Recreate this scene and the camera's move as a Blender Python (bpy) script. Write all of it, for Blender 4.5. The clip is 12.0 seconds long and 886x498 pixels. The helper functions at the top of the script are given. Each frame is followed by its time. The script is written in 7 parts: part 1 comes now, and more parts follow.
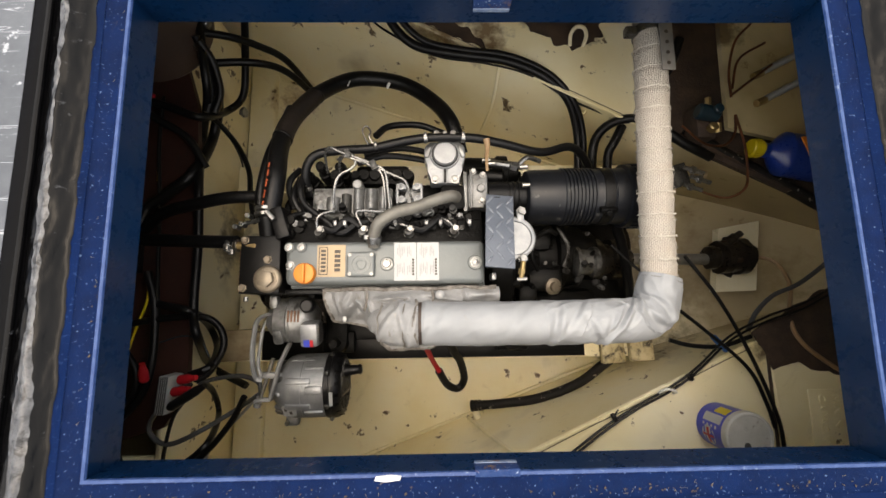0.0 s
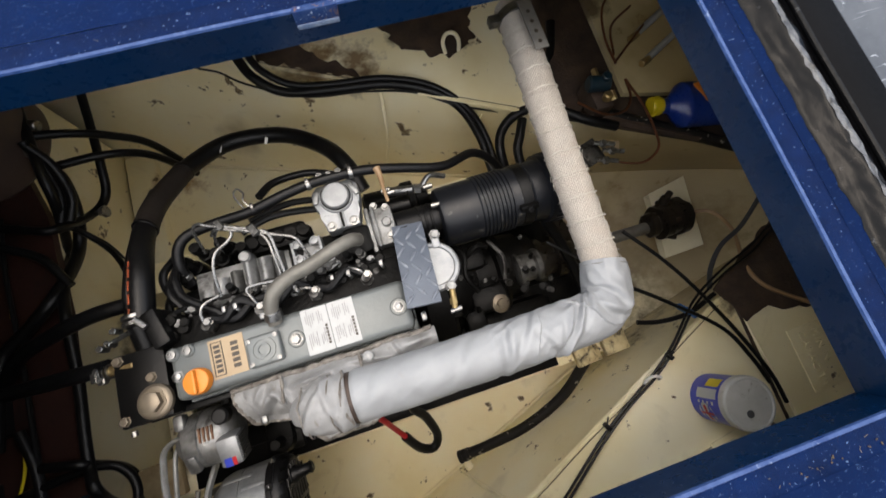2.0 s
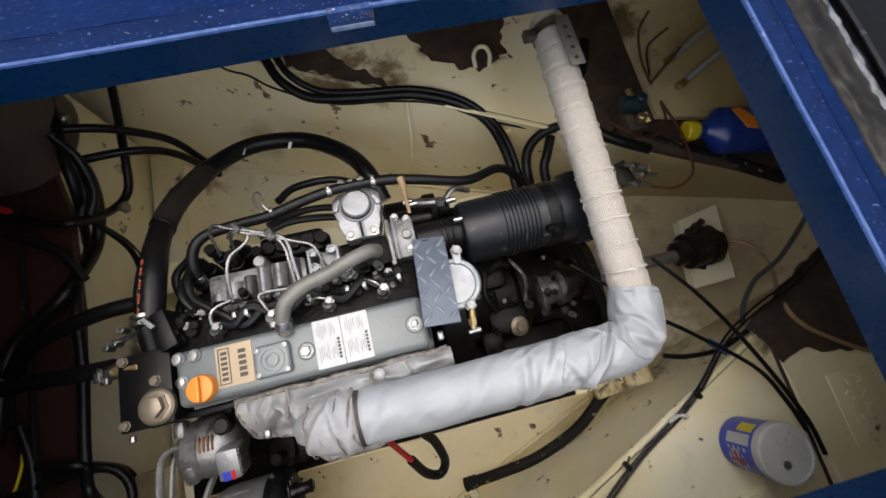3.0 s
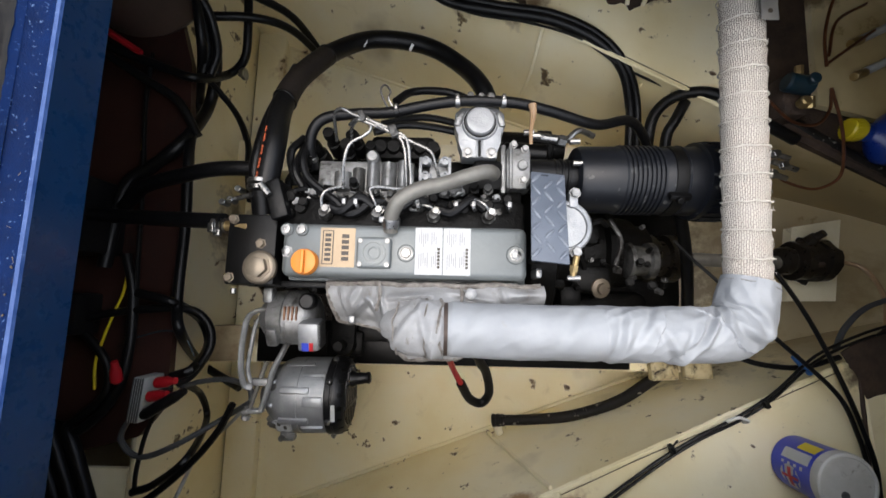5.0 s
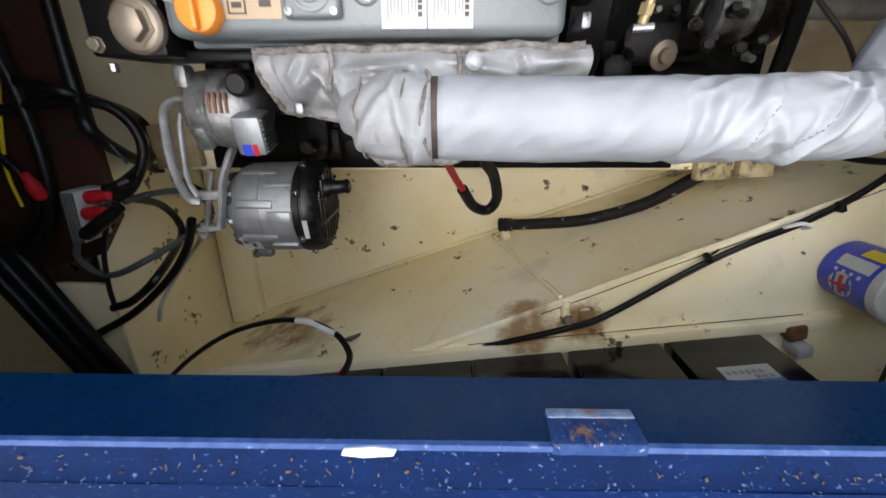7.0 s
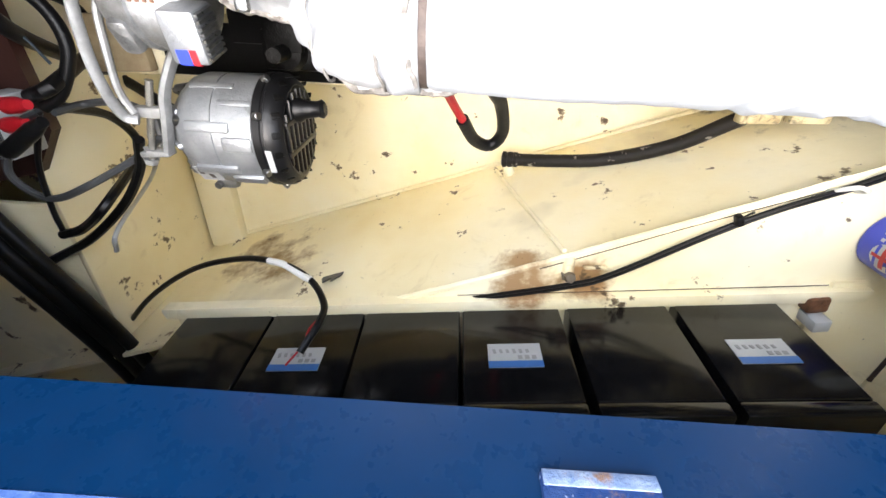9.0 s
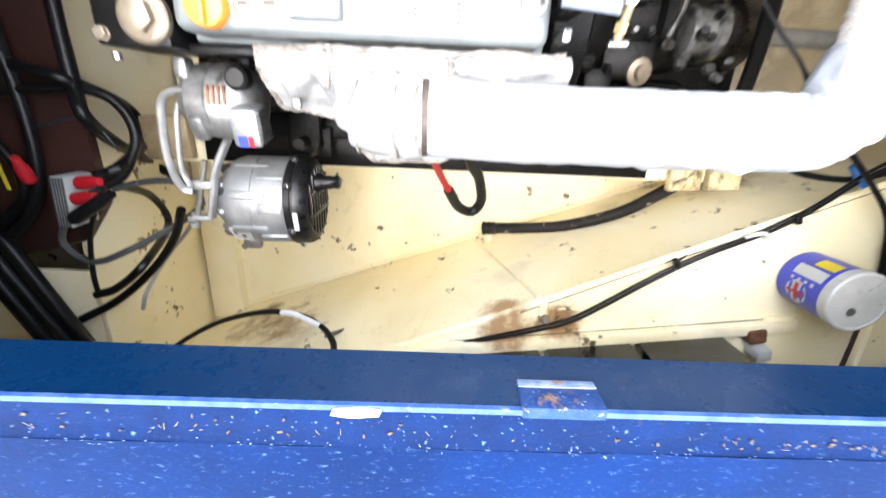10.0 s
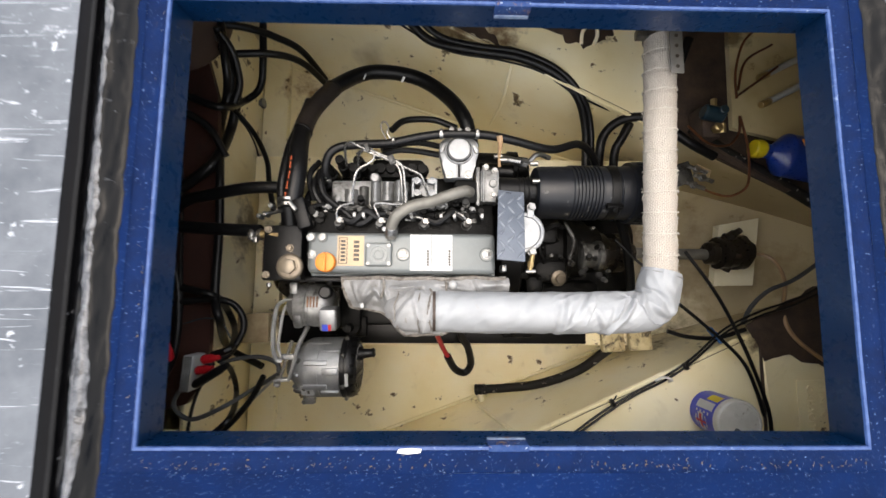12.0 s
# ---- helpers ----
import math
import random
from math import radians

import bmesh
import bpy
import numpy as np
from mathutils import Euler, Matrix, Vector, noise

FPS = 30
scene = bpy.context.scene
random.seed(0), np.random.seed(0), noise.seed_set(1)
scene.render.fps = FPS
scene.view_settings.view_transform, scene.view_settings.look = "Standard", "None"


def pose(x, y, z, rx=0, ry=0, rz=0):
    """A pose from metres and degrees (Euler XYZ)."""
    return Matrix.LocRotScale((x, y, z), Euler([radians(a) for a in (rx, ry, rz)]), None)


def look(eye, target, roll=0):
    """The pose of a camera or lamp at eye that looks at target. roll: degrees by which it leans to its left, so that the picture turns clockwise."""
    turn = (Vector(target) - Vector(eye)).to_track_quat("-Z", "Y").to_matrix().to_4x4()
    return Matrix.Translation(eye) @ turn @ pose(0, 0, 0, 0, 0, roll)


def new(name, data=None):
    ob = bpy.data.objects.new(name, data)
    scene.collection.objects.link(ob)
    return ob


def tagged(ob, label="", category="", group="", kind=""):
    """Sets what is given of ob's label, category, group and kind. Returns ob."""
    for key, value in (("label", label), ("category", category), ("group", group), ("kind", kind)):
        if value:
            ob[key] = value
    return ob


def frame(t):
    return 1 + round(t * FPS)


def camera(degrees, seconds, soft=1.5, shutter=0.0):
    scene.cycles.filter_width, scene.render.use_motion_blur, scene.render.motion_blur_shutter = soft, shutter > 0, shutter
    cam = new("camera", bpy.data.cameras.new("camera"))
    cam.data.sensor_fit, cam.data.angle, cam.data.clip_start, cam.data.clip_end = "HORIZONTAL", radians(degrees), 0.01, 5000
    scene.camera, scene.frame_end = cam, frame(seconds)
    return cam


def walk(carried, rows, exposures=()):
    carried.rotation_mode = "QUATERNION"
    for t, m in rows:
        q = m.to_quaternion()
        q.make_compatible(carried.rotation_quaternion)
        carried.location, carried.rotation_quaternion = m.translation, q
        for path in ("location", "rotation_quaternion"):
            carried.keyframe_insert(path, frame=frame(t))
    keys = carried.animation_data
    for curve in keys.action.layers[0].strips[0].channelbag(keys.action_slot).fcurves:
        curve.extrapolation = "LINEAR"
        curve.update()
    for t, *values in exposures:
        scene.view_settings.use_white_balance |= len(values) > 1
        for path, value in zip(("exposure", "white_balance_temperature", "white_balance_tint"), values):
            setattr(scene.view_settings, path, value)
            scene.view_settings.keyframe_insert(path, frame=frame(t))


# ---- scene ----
cam = camera(95.0, 12.0, shutter=0.5)
PATH = [
    (0, (-0.023, 0.029, 1.524), (0.02, 0.298, -0.457), 8.4),
    (0.5, (-0.018, 0.038, 1.493), (0.038, 0.344, -0.483), 9.8),
    (1, (-0.017, 0.034, 1.44), (0.048, 0.373, -0.53), 8.1),
    (1.5, (0.018, 0.03, 1.416), (0.164, 0.343, -0.554), 15.3),
    (2, (0.078, 0.042, 1.416), (0.321, 0.439, -0.529), 14.1),
    (2.5, (0.08, 0.048, 1.398), (0.353, 0.492, -0.533), 13.9),
    (3, (0.068, 0.056, 1.384), (0.267, 0.537, -0.547), 8.8),
    (3.2, (0.058, 0.052, 1.379), (0.226, 0.593, -0.539), 5.2),
    (4.8, (-0.051, 0.043, 1.36), (-0.059, 0.35, -0.616), -0.9),
    (5, (-0.057, 0.036, 1.358), (-0.065, 0.289, -0.625), -0.5),
    (5.5, (-0.061, 0.035, 1.352), (-0.057, 0.22, -0.639), 2.8),
    (6, (-0.05, 0.025, 1.312), (-0.029, -0.048, -0.686), -194.4),
    (6.5, (-0.037, 0.011, 1.236), (-0.083, -0.433, -0.713), -173.2),
    (7, (-0.036, 0.014, 1.151), (-0.071, -0.692, -0.72), -177.1),
    (7.5, (-0.03, 0.032, 1.102), (-0.032, -0.823, -0.706), -177.2),
    (7.7, (-0.022, 0.03, 1.081), (-0.022, -0.897, -0.692), -176.9),
    (9.3, (-0.03, 0.014, 1.046), (-0.046, -1.048, -0.648), -175.6),
    (9.5, (-0.034, 0.014, 1.074), (-0.031, -0.954, -0.676), -176.8),
    (10, (-0.037, 0.007, 1.184), (0.006, -0.663, -0.699), -181.3),
    (10.5, (-0.037, 0.024, 1.28), (0.036, -0.223, -0.703), 165.0),
    (11, (-0.041, 0.03, 1.366), (0.029, -0.012, -0.633), 123.5),
    (11.5, (-0.043, 0.039, 1.476), (0.034, 0.181, -0.518), 30.9),
    (12, (-0.053, 0.036, 1.571), (-0.011, 0.238, -0.418), 12.2),
]
walk(cam, [(t, look(eye, target, roll)) for t, eye, target, roll in PATH],
     [(0.0, 0.76, 7450, 8), (2.0, 0.62, 6800, 8), (5.0, 0.80, 6300, 8), (7.0, 0.96, 6200, 8), (7.7, 1.44, 6400, 8), (9.3, 2.72, 6300, 8),
      (10.0, 2.75, 6200, 8), (10.6, 2.2, 6400, 8), (11.2, 1.5, 6500, 8), (12.0, 1.08, 6800, 8)])

# ---------------------------------------------------------------- world and light
world = bpy.data.worlds.new("overcast_sky")
scene.world = world
world.use_nodes = True
wn = world.node_tree.nodes
sky = wn.new("ShaderNodeTexSky")
sky.sky_type = 'NISHITA'
sky.sun_disc = False
sky.sun_elevation = radians(86)
sky.sun_rotation = radians(325)
sky.air_density = 0.7
sky.dust_density = 4.0
sky.ozone_density = 1.0
wn["Background"].inputs[1].default_value = 0.15
world.node_tree.links.new(sky.outputs[0], wn["Background"].inputs[0])

sun_data = bpy.data.lights.new("sun", 'SUN')
sun_data.energy, sun_data.angle, sun_data.color = 2.5, radians(125), (1.0, 0.975, 0.94)
sun = new("sun", sun_data)
sun.matrix_world = look((-0.2, -0.45, 5.0), (0, 0, 0))

# ---------------------------------------------------------------- materials


def nodes_of(name):
    m = bpy.data.materials.new(name)
    m.use_nodes = True
    return m, m.node_tree.nodes, m.node_tree.links, m.node_tree.nodes["Principled BSDF"]


def ramp(nt, lk, src, stops):
    r = nt.new("ShaderNodeValToRGB")
    e = r.color_ramp.elements
    e[0].position, e[0].color = stops[0][0], (*stops[0][1], 1)
    e[1].position, e[1].color = stops[-1][0], (*stops[-1][1], 1)
    for p, c in stops[1:-1]:
        n = e.new(p)
        n.color = (*c, 1)
    lk.new(src, r.inputs[0])
    return r.outputs[0]


def noise_tex(nt, lk, vec, scale, detail=4.0, rough=0.6, distort=0.0):
    n = nt.new("ShaderNodeTexNoise")
    n.inputs["Scale"].default_value, n.inputs["Detail"].default_value = scale, detail
    n.inputs["Roughness"].default_value, n.inputs["Distortion"].default_value = rough, distort
    lk.new(vec, n.inputs["Vector"])
    return n.outputs["Fac"]


def mixed(nt, lk, fac, a, b):
    m = nt.new("ShaderNodeMix")
    m.data_type = 'RGBA'
    lk.new(fac, m.inputs[0])
    for v, s in ((a, m.inputs[6]), (b, m.inputs[7])):
        if isinstance(v, tuple):
            s.default_value = (*v, 1)
        else:
            lk.new(v, s)
    return m.outputs[2]


def surface(name, col, col2=None, rough=0.5, metal=0.0, big=6.0, fine=120.0, bump=0.15, stain=None, stain_at=0.62,
            stain_scale=9.0, specks=None, rough_var=0.12, spec=0.5):
    """Paint, rubber or metal with broad and fine variation; stain: (colour) in blotches; specks: (colour) in small dots."""
    m, nt, lk, bs = nodes_of(name)
    vec = nt.new("ShaderNodeTexCoord").outputs["Object"]
    col2 = col2 or tuple(c * 0.75 for c in col)
    nb = noise_tex(nt, lk, vec, big, 5.0, 0.62)
    c = ramp(nt, lk, nb, [(0.3, col2), (0.68, col)])
    nf = noise_tex(nt, lk, vec, fine, 3.0, 0.7)
    if specks:
        sp = noise_tex(nt, lk, vec, fine * 0.55, 2.0, 0.5)
        c = mixed(nt, lk, ramp(nt, lk, sp, [(0.66, (0, 0, 0)), (0.72, (1, 1, 1))]), c, specks)
    if stain:
        st = noise_tex(nt, lk, vec, stain_scale, 8.0, 0.72, 0.6)
        c = mixed(nt, lk, ramp(nt, lk, st, [(stain_at, (0, 0, 0)), (stain_at + 0.13, (1, 1, 1))]), c, stain)
    lk.new(c, bs.inputs["Base Color"])
    r = nt.new("ShaderNodeMapRange")
    r.inputs[3].default_value, r.inputs[4].default_value = max(rough - rough_var, 0.03), min(rough + rough_var, 1)
    lk.new(nf, r.inputs[0])
    lk.new(r.outputs[0], bs.inputs["Roughness"])
    bs.inputs["Metallic"].default_value = metal
    bs.inputs["Specular IOR Level"].default_value = spec
    if bump:
        b = nt.new("ShaderNodeBump")
        b.inputs["Strength"].default_value, b.inputs["Distance"].default_value = bump, 0.002
        add = nt.new("ShaderNodeMath")
        add.operation = 'ADD'
        lk.new(nb, add.inputs[0]), lk.new(nf, add.inputs[1])
        lk.new(add.outputs[0], b.inputs["Height"])
        lk.new(b.outputs[0], bs.inputs["Normal"])
    return m


def hull_paint():
    """Cream bilge paint with yellowing, grime, rust blotches, dark spatter and the stern's shade painted in."""
    m, nt, lk, bs = nodes_of("cream_bilge_paint")
    vec = nt.new("ShaderNodeTexCoord").outputs["Object"]
    n1 = noise_tex(nt, lk, vec, 3.2, 4.0, 0.55)
    c = ramp(nt, lk, n1, [(0.3, (0.82, 0.70, 0.40)), (0.5, (0.89, 0.80, 0.54)), (0.7, (0.90, 0.85, 0.66))])
    n2 = noise_tex(nt, lk, vec, 9.0, 7.0, 0.7, 0.8)
    c = mixed(nt, lk, ramp(nt, lk, n2, [(0.60, (0, 0, 0)), (0.86, (0.6, 0.6, 0.6))]), c, (0.42, 0.31, 0.14))
    n3 = noise_tex(nt, lk, vec, 11.0, 9.0, 0.75, 1.2)
    c = mixed(nt, lk, ramp(nt, lk, n3, [(0.75, (0, 0, 0)), (0.93, (0.45, 0.45, 0.45))]), c, (0.24, 0.13, 0.05))
    n5 = noise_tex(nt, lk, vec, 16.0, 6.0, 0.65)
    # rust runs and spills; those round the gearbox and stern gland also paint in shade
    for place, size, tone in (((-0.52, -0.55, 0.16), 0.17, (0.25, 0.15, 0.06)), ((-0.43, -0.52, 0.24), 0.12, (0.30, 0.18, 0.07)),
                              ((0.12, -0.41, 0.45), 0.10, (0.33, 0.18, 0.07)), ((0.22, -0.40, 0.45), 0.07, (0.30, 0.15, 0.05)),
                              ((0.84, -0.09, 0.46), 0.07, (0.06, 0.03, 0.015)), ((0.395, 0.81, 0.45), 0.085, (0.05, 0.028, 0.016)), ((0.30, 0.86, 0.45), 0.10, (0.07, 0.04, 0.02)),
                              ((0.00, 0.84, 0.45), 0.13, (0.20, 0.12, 0.05)), ((0.12, 0.80, 0.45), 0.11, (0.16, 0.09, 0.04)), ((-0.55, 0.82, 0.06), 0.13, (0.33, 0.18, 0.06)), ((-0.46, 0.80, 0.22), 0.12, (0.34, 0.19, 0.06)), ((-0.30, 0.79, 0.30), 0.10, (0.42, 0.30, 0.13)),
                              ((-0.73, 0.25, 0.1), 0.16, (0.13, 0.10, 0.06)), ((-0.58, -0.05, 0.29), 0.12, (0.16, 0.11, 0.05)),
                              ((0.64, 0.36, 0.1), 0.24, (0.04, 0.028, 0.016)), ((0.68, 0.12, 0.05), 0.42, (0.03, 0.02, 0.012)), ((0.82, 0.10, 0.08), 0.12, (0.05, 0.033, 0.020)),
                              ((1.06, 0.12, 0.25), 0.15, (0.05, 0.03, 0.018)), ((0.80, 0.80, 0.48), 0.10, (0.10, 0.06, 0.03)), ((0.35, 0.18, 0.0), 0.30, (0.08, 0.06, 0.035))):
        dist = nt.new("ShaderNodeVectorMath")
        dist.operation = 'DISTANCE'
        lk.new(vec, dist.inputs[0])
        dist.inputs[1].default_value = place
        mr = nt.new("ShaderNodeMapRange")
        mr.inputs[1].default_value, mr.inputs[2].default_value = size * 0.15, size
        mr.inputs[3].default_value, mr.inputs[4].default_value = 0.46, 0.0
        lk.new(dist.outputs["Value"], mr.inputs[0])
        ad = nt.new("ShaderNodeMath")
        ad.operation = 'ADD'
        lk.new(mr.outputs[0], ad.inputs[0]), lk.new(n5, ad.inputs[1])
        c = mixed(nt, lk, ramp(nt, lk, ad.outputs[0], [(0.64, (0, 0, 0)), (0.88, (0.9, 0.9, 0.9))]), c, tone)
    # yellowed stern paint, with the dimmer light there put into its colour
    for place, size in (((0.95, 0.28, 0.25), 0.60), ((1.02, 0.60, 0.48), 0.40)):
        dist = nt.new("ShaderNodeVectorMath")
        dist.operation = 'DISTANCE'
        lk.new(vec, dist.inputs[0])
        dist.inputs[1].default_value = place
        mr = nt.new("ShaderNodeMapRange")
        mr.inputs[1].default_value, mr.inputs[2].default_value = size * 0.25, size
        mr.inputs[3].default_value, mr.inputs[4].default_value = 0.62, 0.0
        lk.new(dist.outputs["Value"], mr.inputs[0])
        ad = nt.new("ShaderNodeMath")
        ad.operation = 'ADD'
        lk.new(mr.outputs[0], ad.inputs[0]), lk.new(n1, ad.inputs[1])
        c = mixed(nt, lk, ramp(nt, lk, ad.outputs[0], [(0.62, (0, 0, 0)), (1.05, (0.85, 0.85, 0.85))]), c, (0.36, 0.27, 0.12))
    n4 = noise_tex(nt, lk, vec, 150.0, 2.0, 0.5)
    c = mixed(nt, lk, ramp(nt, lk, n4, [(0.755, (0, 0, 0)), (0.785, (0.7, 0.7, 0.7))]), c, (0.07, 0.05, 0.03))
    lk.new(c, bs.inputs["Base Color"])
    bs.inputs["Roughness"].default_value = 0.42
    b = nt.new("ShaderNodeBump")
    b.inputs["Strength"].default_value, b.inputs["Distance"].default_value = 0.25, 0.004
    lk.new(noise_tex(nt, lk, vec, 28.0, 5.0, 0.6), b.inputs["Height"])
    lk.new(b.outputs[0], bs.inputs["Normal"])
    return m


def woven(name, col, col2, across, along, bump=0.9):
    """Knitted glass tape; uses the sweep's own coordinates (u round, v along in metres)."""
    m, nt, lk, bs = nodes_of(name)
    tc = nt.new("ShaderNodeTexCoord")
    mp = nt.new("ShaderNodeMapping")
    mp.inputs["Scale"].default_value, mp.inputs["Rotation"].default_value = (across, along, 1), (0, 0, radians(90))
    warp = nt.new("ShaderNodeTexNoise")
    warp.inputs["Scale"].default_value, warp.inputs["Detail"].default_value = 45.0, 3.0
    lk.new(tc.outputs["Object"], warp.inputs["Vector"])
    off = nt.new("ShaderNodeVectorMath")
    off.operation = 'MULTIPLY_ADD'
    off.inputs[1].default_value = (0.036, 0.015, 0)
    lk.new(warp.outputs["Color"], off.inputs[0]), lk.new(tc.outputs["UV"], off.inputs[2])
    lk.new(off.outputs[0], mp.inputs[0])
    br = nt.new("ShaderNodeTexBrick")
    br.offset = 0.5
    br.inputs["Scale"].default_value = 1.0
    br.inputs["Mortar Size"].default_value, br.inputs["Mortar Smooth"].default_value = 0.13, 1.0
    br.inputs["Brick Width"].default_value, br.inputs["Row Height"].default_value = 1.0, 0.5
    for k, v in (("Color1", col), ("Color2", tuple(0.9 * q for q in col)), ("Mortar", col2)):
        br.inputs[k].default_value = (*v, 1)
    lk.new(mp.outputs[0], br.inputs["Vector"])
    n1 = noise_tex(nt, lk, tc.outputs["Object"], 14.0, 5.0, 0.65)
    c = mixed(nt, lk, ramp(nt, lk, n1, [(0.5, (0, 0, 0)), (0.8, (0.4, 0.4, 0.4))]), br.outputs["Color"], (0.58, 0.46, 0.37))
    lk.new(c, bs.inputs["Base Color"])
    bs.inputs["Roughness"].default_value = 0.85
    b = nt.new("ShaderNodeBump")
    b.invert = True
    b.inputs["Strength"].default_value, b.inputs["Distance"].default_value = bump, 0.0025
    lk.new(br.outputs["Fac"], b.inputs["Height"])
    lk.new(b.outputs[0], bs.inputs["Normal"])
    return m


def blue_paint():
    """Worn blue deck enamel with pale scuffs and a little rust."""
    m, nt, lk, bs = nodes_of("worn_blue_paint")
    vec = nt.new("ShaderNodeTexCoord").outputs["Object"]
    n1 = noise_tex(nt, lk, vec, 7.0, 4.0, 0.6)
    c = ramp(nt, lk, n1, [(0.3, (0.0003, 0.0066, 0.035)), (0.7, (0.0005, 0.0118, 0.066))])
    mp = nt.new("ShaderNodeMapping")
    mp.inputs["Scale"].default_value = (70, 150, 150)
    lk.new(vec, mp.inputs[0])
    n2 = noise_tex(nt, lk, mp.outputs[0], 1.6, 9.0, 0.8, 0.4)
    c = mixed(nt, lk, ramp(nt, lk, n2, [(0.57, (0, 0, 0)), (0.68, (0.6, 0.6, 0.6))]), c, (0.08, 0.15, 0.32))
    n3 = noise_tex(nt, lk, vec, 16.0, 8.0, 0.75, 1.0)
    c = mixed(nt, lk, ramp(nt, lk, n3, [(0.66, (0, 0, 0)), (0.74, (0.8, 0.8, 0.8))]), c, (0.13, 0.055, 0.02))
    lk.new(c, bs.inputs["Base Color"])
    bs.inputs["Specular IOR Level"].default_value = 0.05
    rr = ramp(nt, lk, n2, [(0.3, (0.35, 0.35, 0.35)), (0.7, (0.6, 0.6, 0.6))])
    lk.new(rr, bs.inputs["Roughness"])
    b = nt.new("ShaderNodeBump")
    b.inputs["Strength"].default_value, b.inputs["Distance"].default_value = 0.3, 0.002
    lk.new(noise_tex(nt, lk, vec, 60.0, 5.0, 0.7), b.inputs["Height"])
    lk.new(b.outputs[0], bs.inputs["Normal"])
    return m


def bare_deck():
    """Grey bare metal deck with long pale scratches and bright scuffs."""
    m, nt, lk, bs = nodes_of("scratched_metal_deck")
    vec = nt.new("ShaderNodeTexCoord").outputs["Object"]
    c = ramp(nt, lk, noise_tex(nt, lk, vec, 7.0, 6.0, 0.65), [(0.3, (0.055, 0.064, 0.078)), (0.7, (0.13, 0.142, 0.160))])
    for turn, sc in ((14, (3, 70, 5)), (-28, (4, 85, 5)), (62, (9, 60, 5))):
        mp = nt.new("ShaderNodeMapping")
        mp.inputs["Rotation"].default_value = (0, 0, radians(turn))
        mp.inputs["Scale"].default_value = sc
        lk.new(vec, mp.inputs[0])
        s = noise_tex(nt, lk, mp.outputs[0], 1.0, 5.0, 0.62, 1.4)
        c = mixed(nt, lk, ramp(nt, lk, s, [(0.64, (0, 0, 0)), (0.70, (0.75, 0.75, 0.75))]), c, (0.50, 0.53, 0.57))
    d = noise_tex(nt, lk, vec, 45.0, 4.0, 0.6)
    c = mixed(nt, lk, ramp(nt, lk, d, [(0.64, (0, 0, 0)), (0.70, (0.8, 0.8, 0.8))]), c, (0.5, 0.53, 0.57))
    lk.new(c, bs.inputs["Base Color"])
    bs.inputs["Roughness"].default_value, bs.inputs["Metallic"].default_value = 0.45, 0.3
    bp = nt.new("ShaderNodeBump")
    bp.inputs["Strength"].default_value, bp.inputs["Distance"].default_value = 0.3, 0.002
    lk.new(d, bp.inputs["Height"])
    lk.new(bp.outputs[0], bs.inputs["Normal"])
    return m


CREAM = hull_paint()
BLUE = blue_paint()
# lighter blotches paint soft reflections onto the coaming face
BLUE_SMOOTH = surface("smooth_blue_paint", (0.0018, 0.0235, 0.0740), (0.0012, 0.0160, 0.0530), 0.3, big=5, fine=60, bump=0.12, stain=(0.012, 0.045, 0.105), stain_at=0.60, stain_scale=7, rough_var=0.18, spec=0.3)
WORN_EDGE = surface("worn_pale_blue_edge", (0.050, 0.095, 0.24), (0.015, 0.045, 0.16), 0.4, big=60, bump=0.3, stain=(0.26, 0.33, 0.46), stain_at=0.60, stain_scale=90, spec=0.3)
DIRT = surface("grimy_blue_gutter_paint", (0.0006, 0.0120, 0.064), (0.0004, 0.0075, 0.040), 0.55, big=30, fine=420, bump=0.5, stain=(0.05, 0.040, 0.032), stain_at=0.65, stain_scale=55, specks=(0.08, 0.13, 0.25), spec=0.08)
CHIPPED = surface("chipped_paint_and_rust", (0.0022, 0.0260, 0.1200), (0.030, 0.060, 0.16), 0.5, big=70, fine=420, bump=0.6, stain=(0.22, 0.13, 0.07), stain_at=0.54, stain_scale=70, specks=(0.34, 0.40, 0.52), spec=0.15)
BARE_CHIP = surface("bare_chipped_edge", (0.30, 0.36, 0.46), (0.10, 0.16, 0.30), 0.45, metal=0.2, big=90, fine=260, bump=0.6, stain=(0.26, 0.13, 0.05), stain_at=0.54, stain_scale=60)
PALE_CHIP = surface("pale_blue_paint_chip", (0.16, 0.22, 0.34), (0.10, 0.15, 0.26), 0.5, big=80, bump=0.1)
LITTER = surface("brown_leaf_litter", (0.10, 0.07, 0.045), (0.04, 0.03, 0.02), 0.8, big=60)
DRY_STRAW = surface("dry_straw", (0.26, 0.21, 0.13), (0.14, 0.11, 0.07), 0.7, big=60)
WHITE_PAINT = surface("white_paint", (0.8, 0.8, 0.78), rough=0.5, big=30)
# pale scuffs also stand in for highlights on the rubber
SEAL = surface("glossy_black_seal", (0.0030, 0.0030, 0.0034), (0.0016, 0.0016, 0.0018), 0.20, big=24, fine=150, bump=0.2, stain=(0.16, 0.165, 0.175), stain_at=0.63, stain_scale=34, spec=0.16)
# pale worn tone that paints the bright sky streak on the seal ridge
WORN_SHEEN = surface("pale_worn_sheen_rubber", (0.17, 0.175, 0.185), (0.05, 0.052, 0.056), 0.3, big=40, fine=300, bump=0.2, stain=(0.012, 0.012, 0.013), stain_at=0.50, stain_scale=55, spec=0.4)
SEAL_DULL = surface("dull_black_trim", (0.0035, 0.0035, 0.004), rough=0.5, big=12, bump=0.05, spec=0.06)
SILVER_DECK = bare_deck()
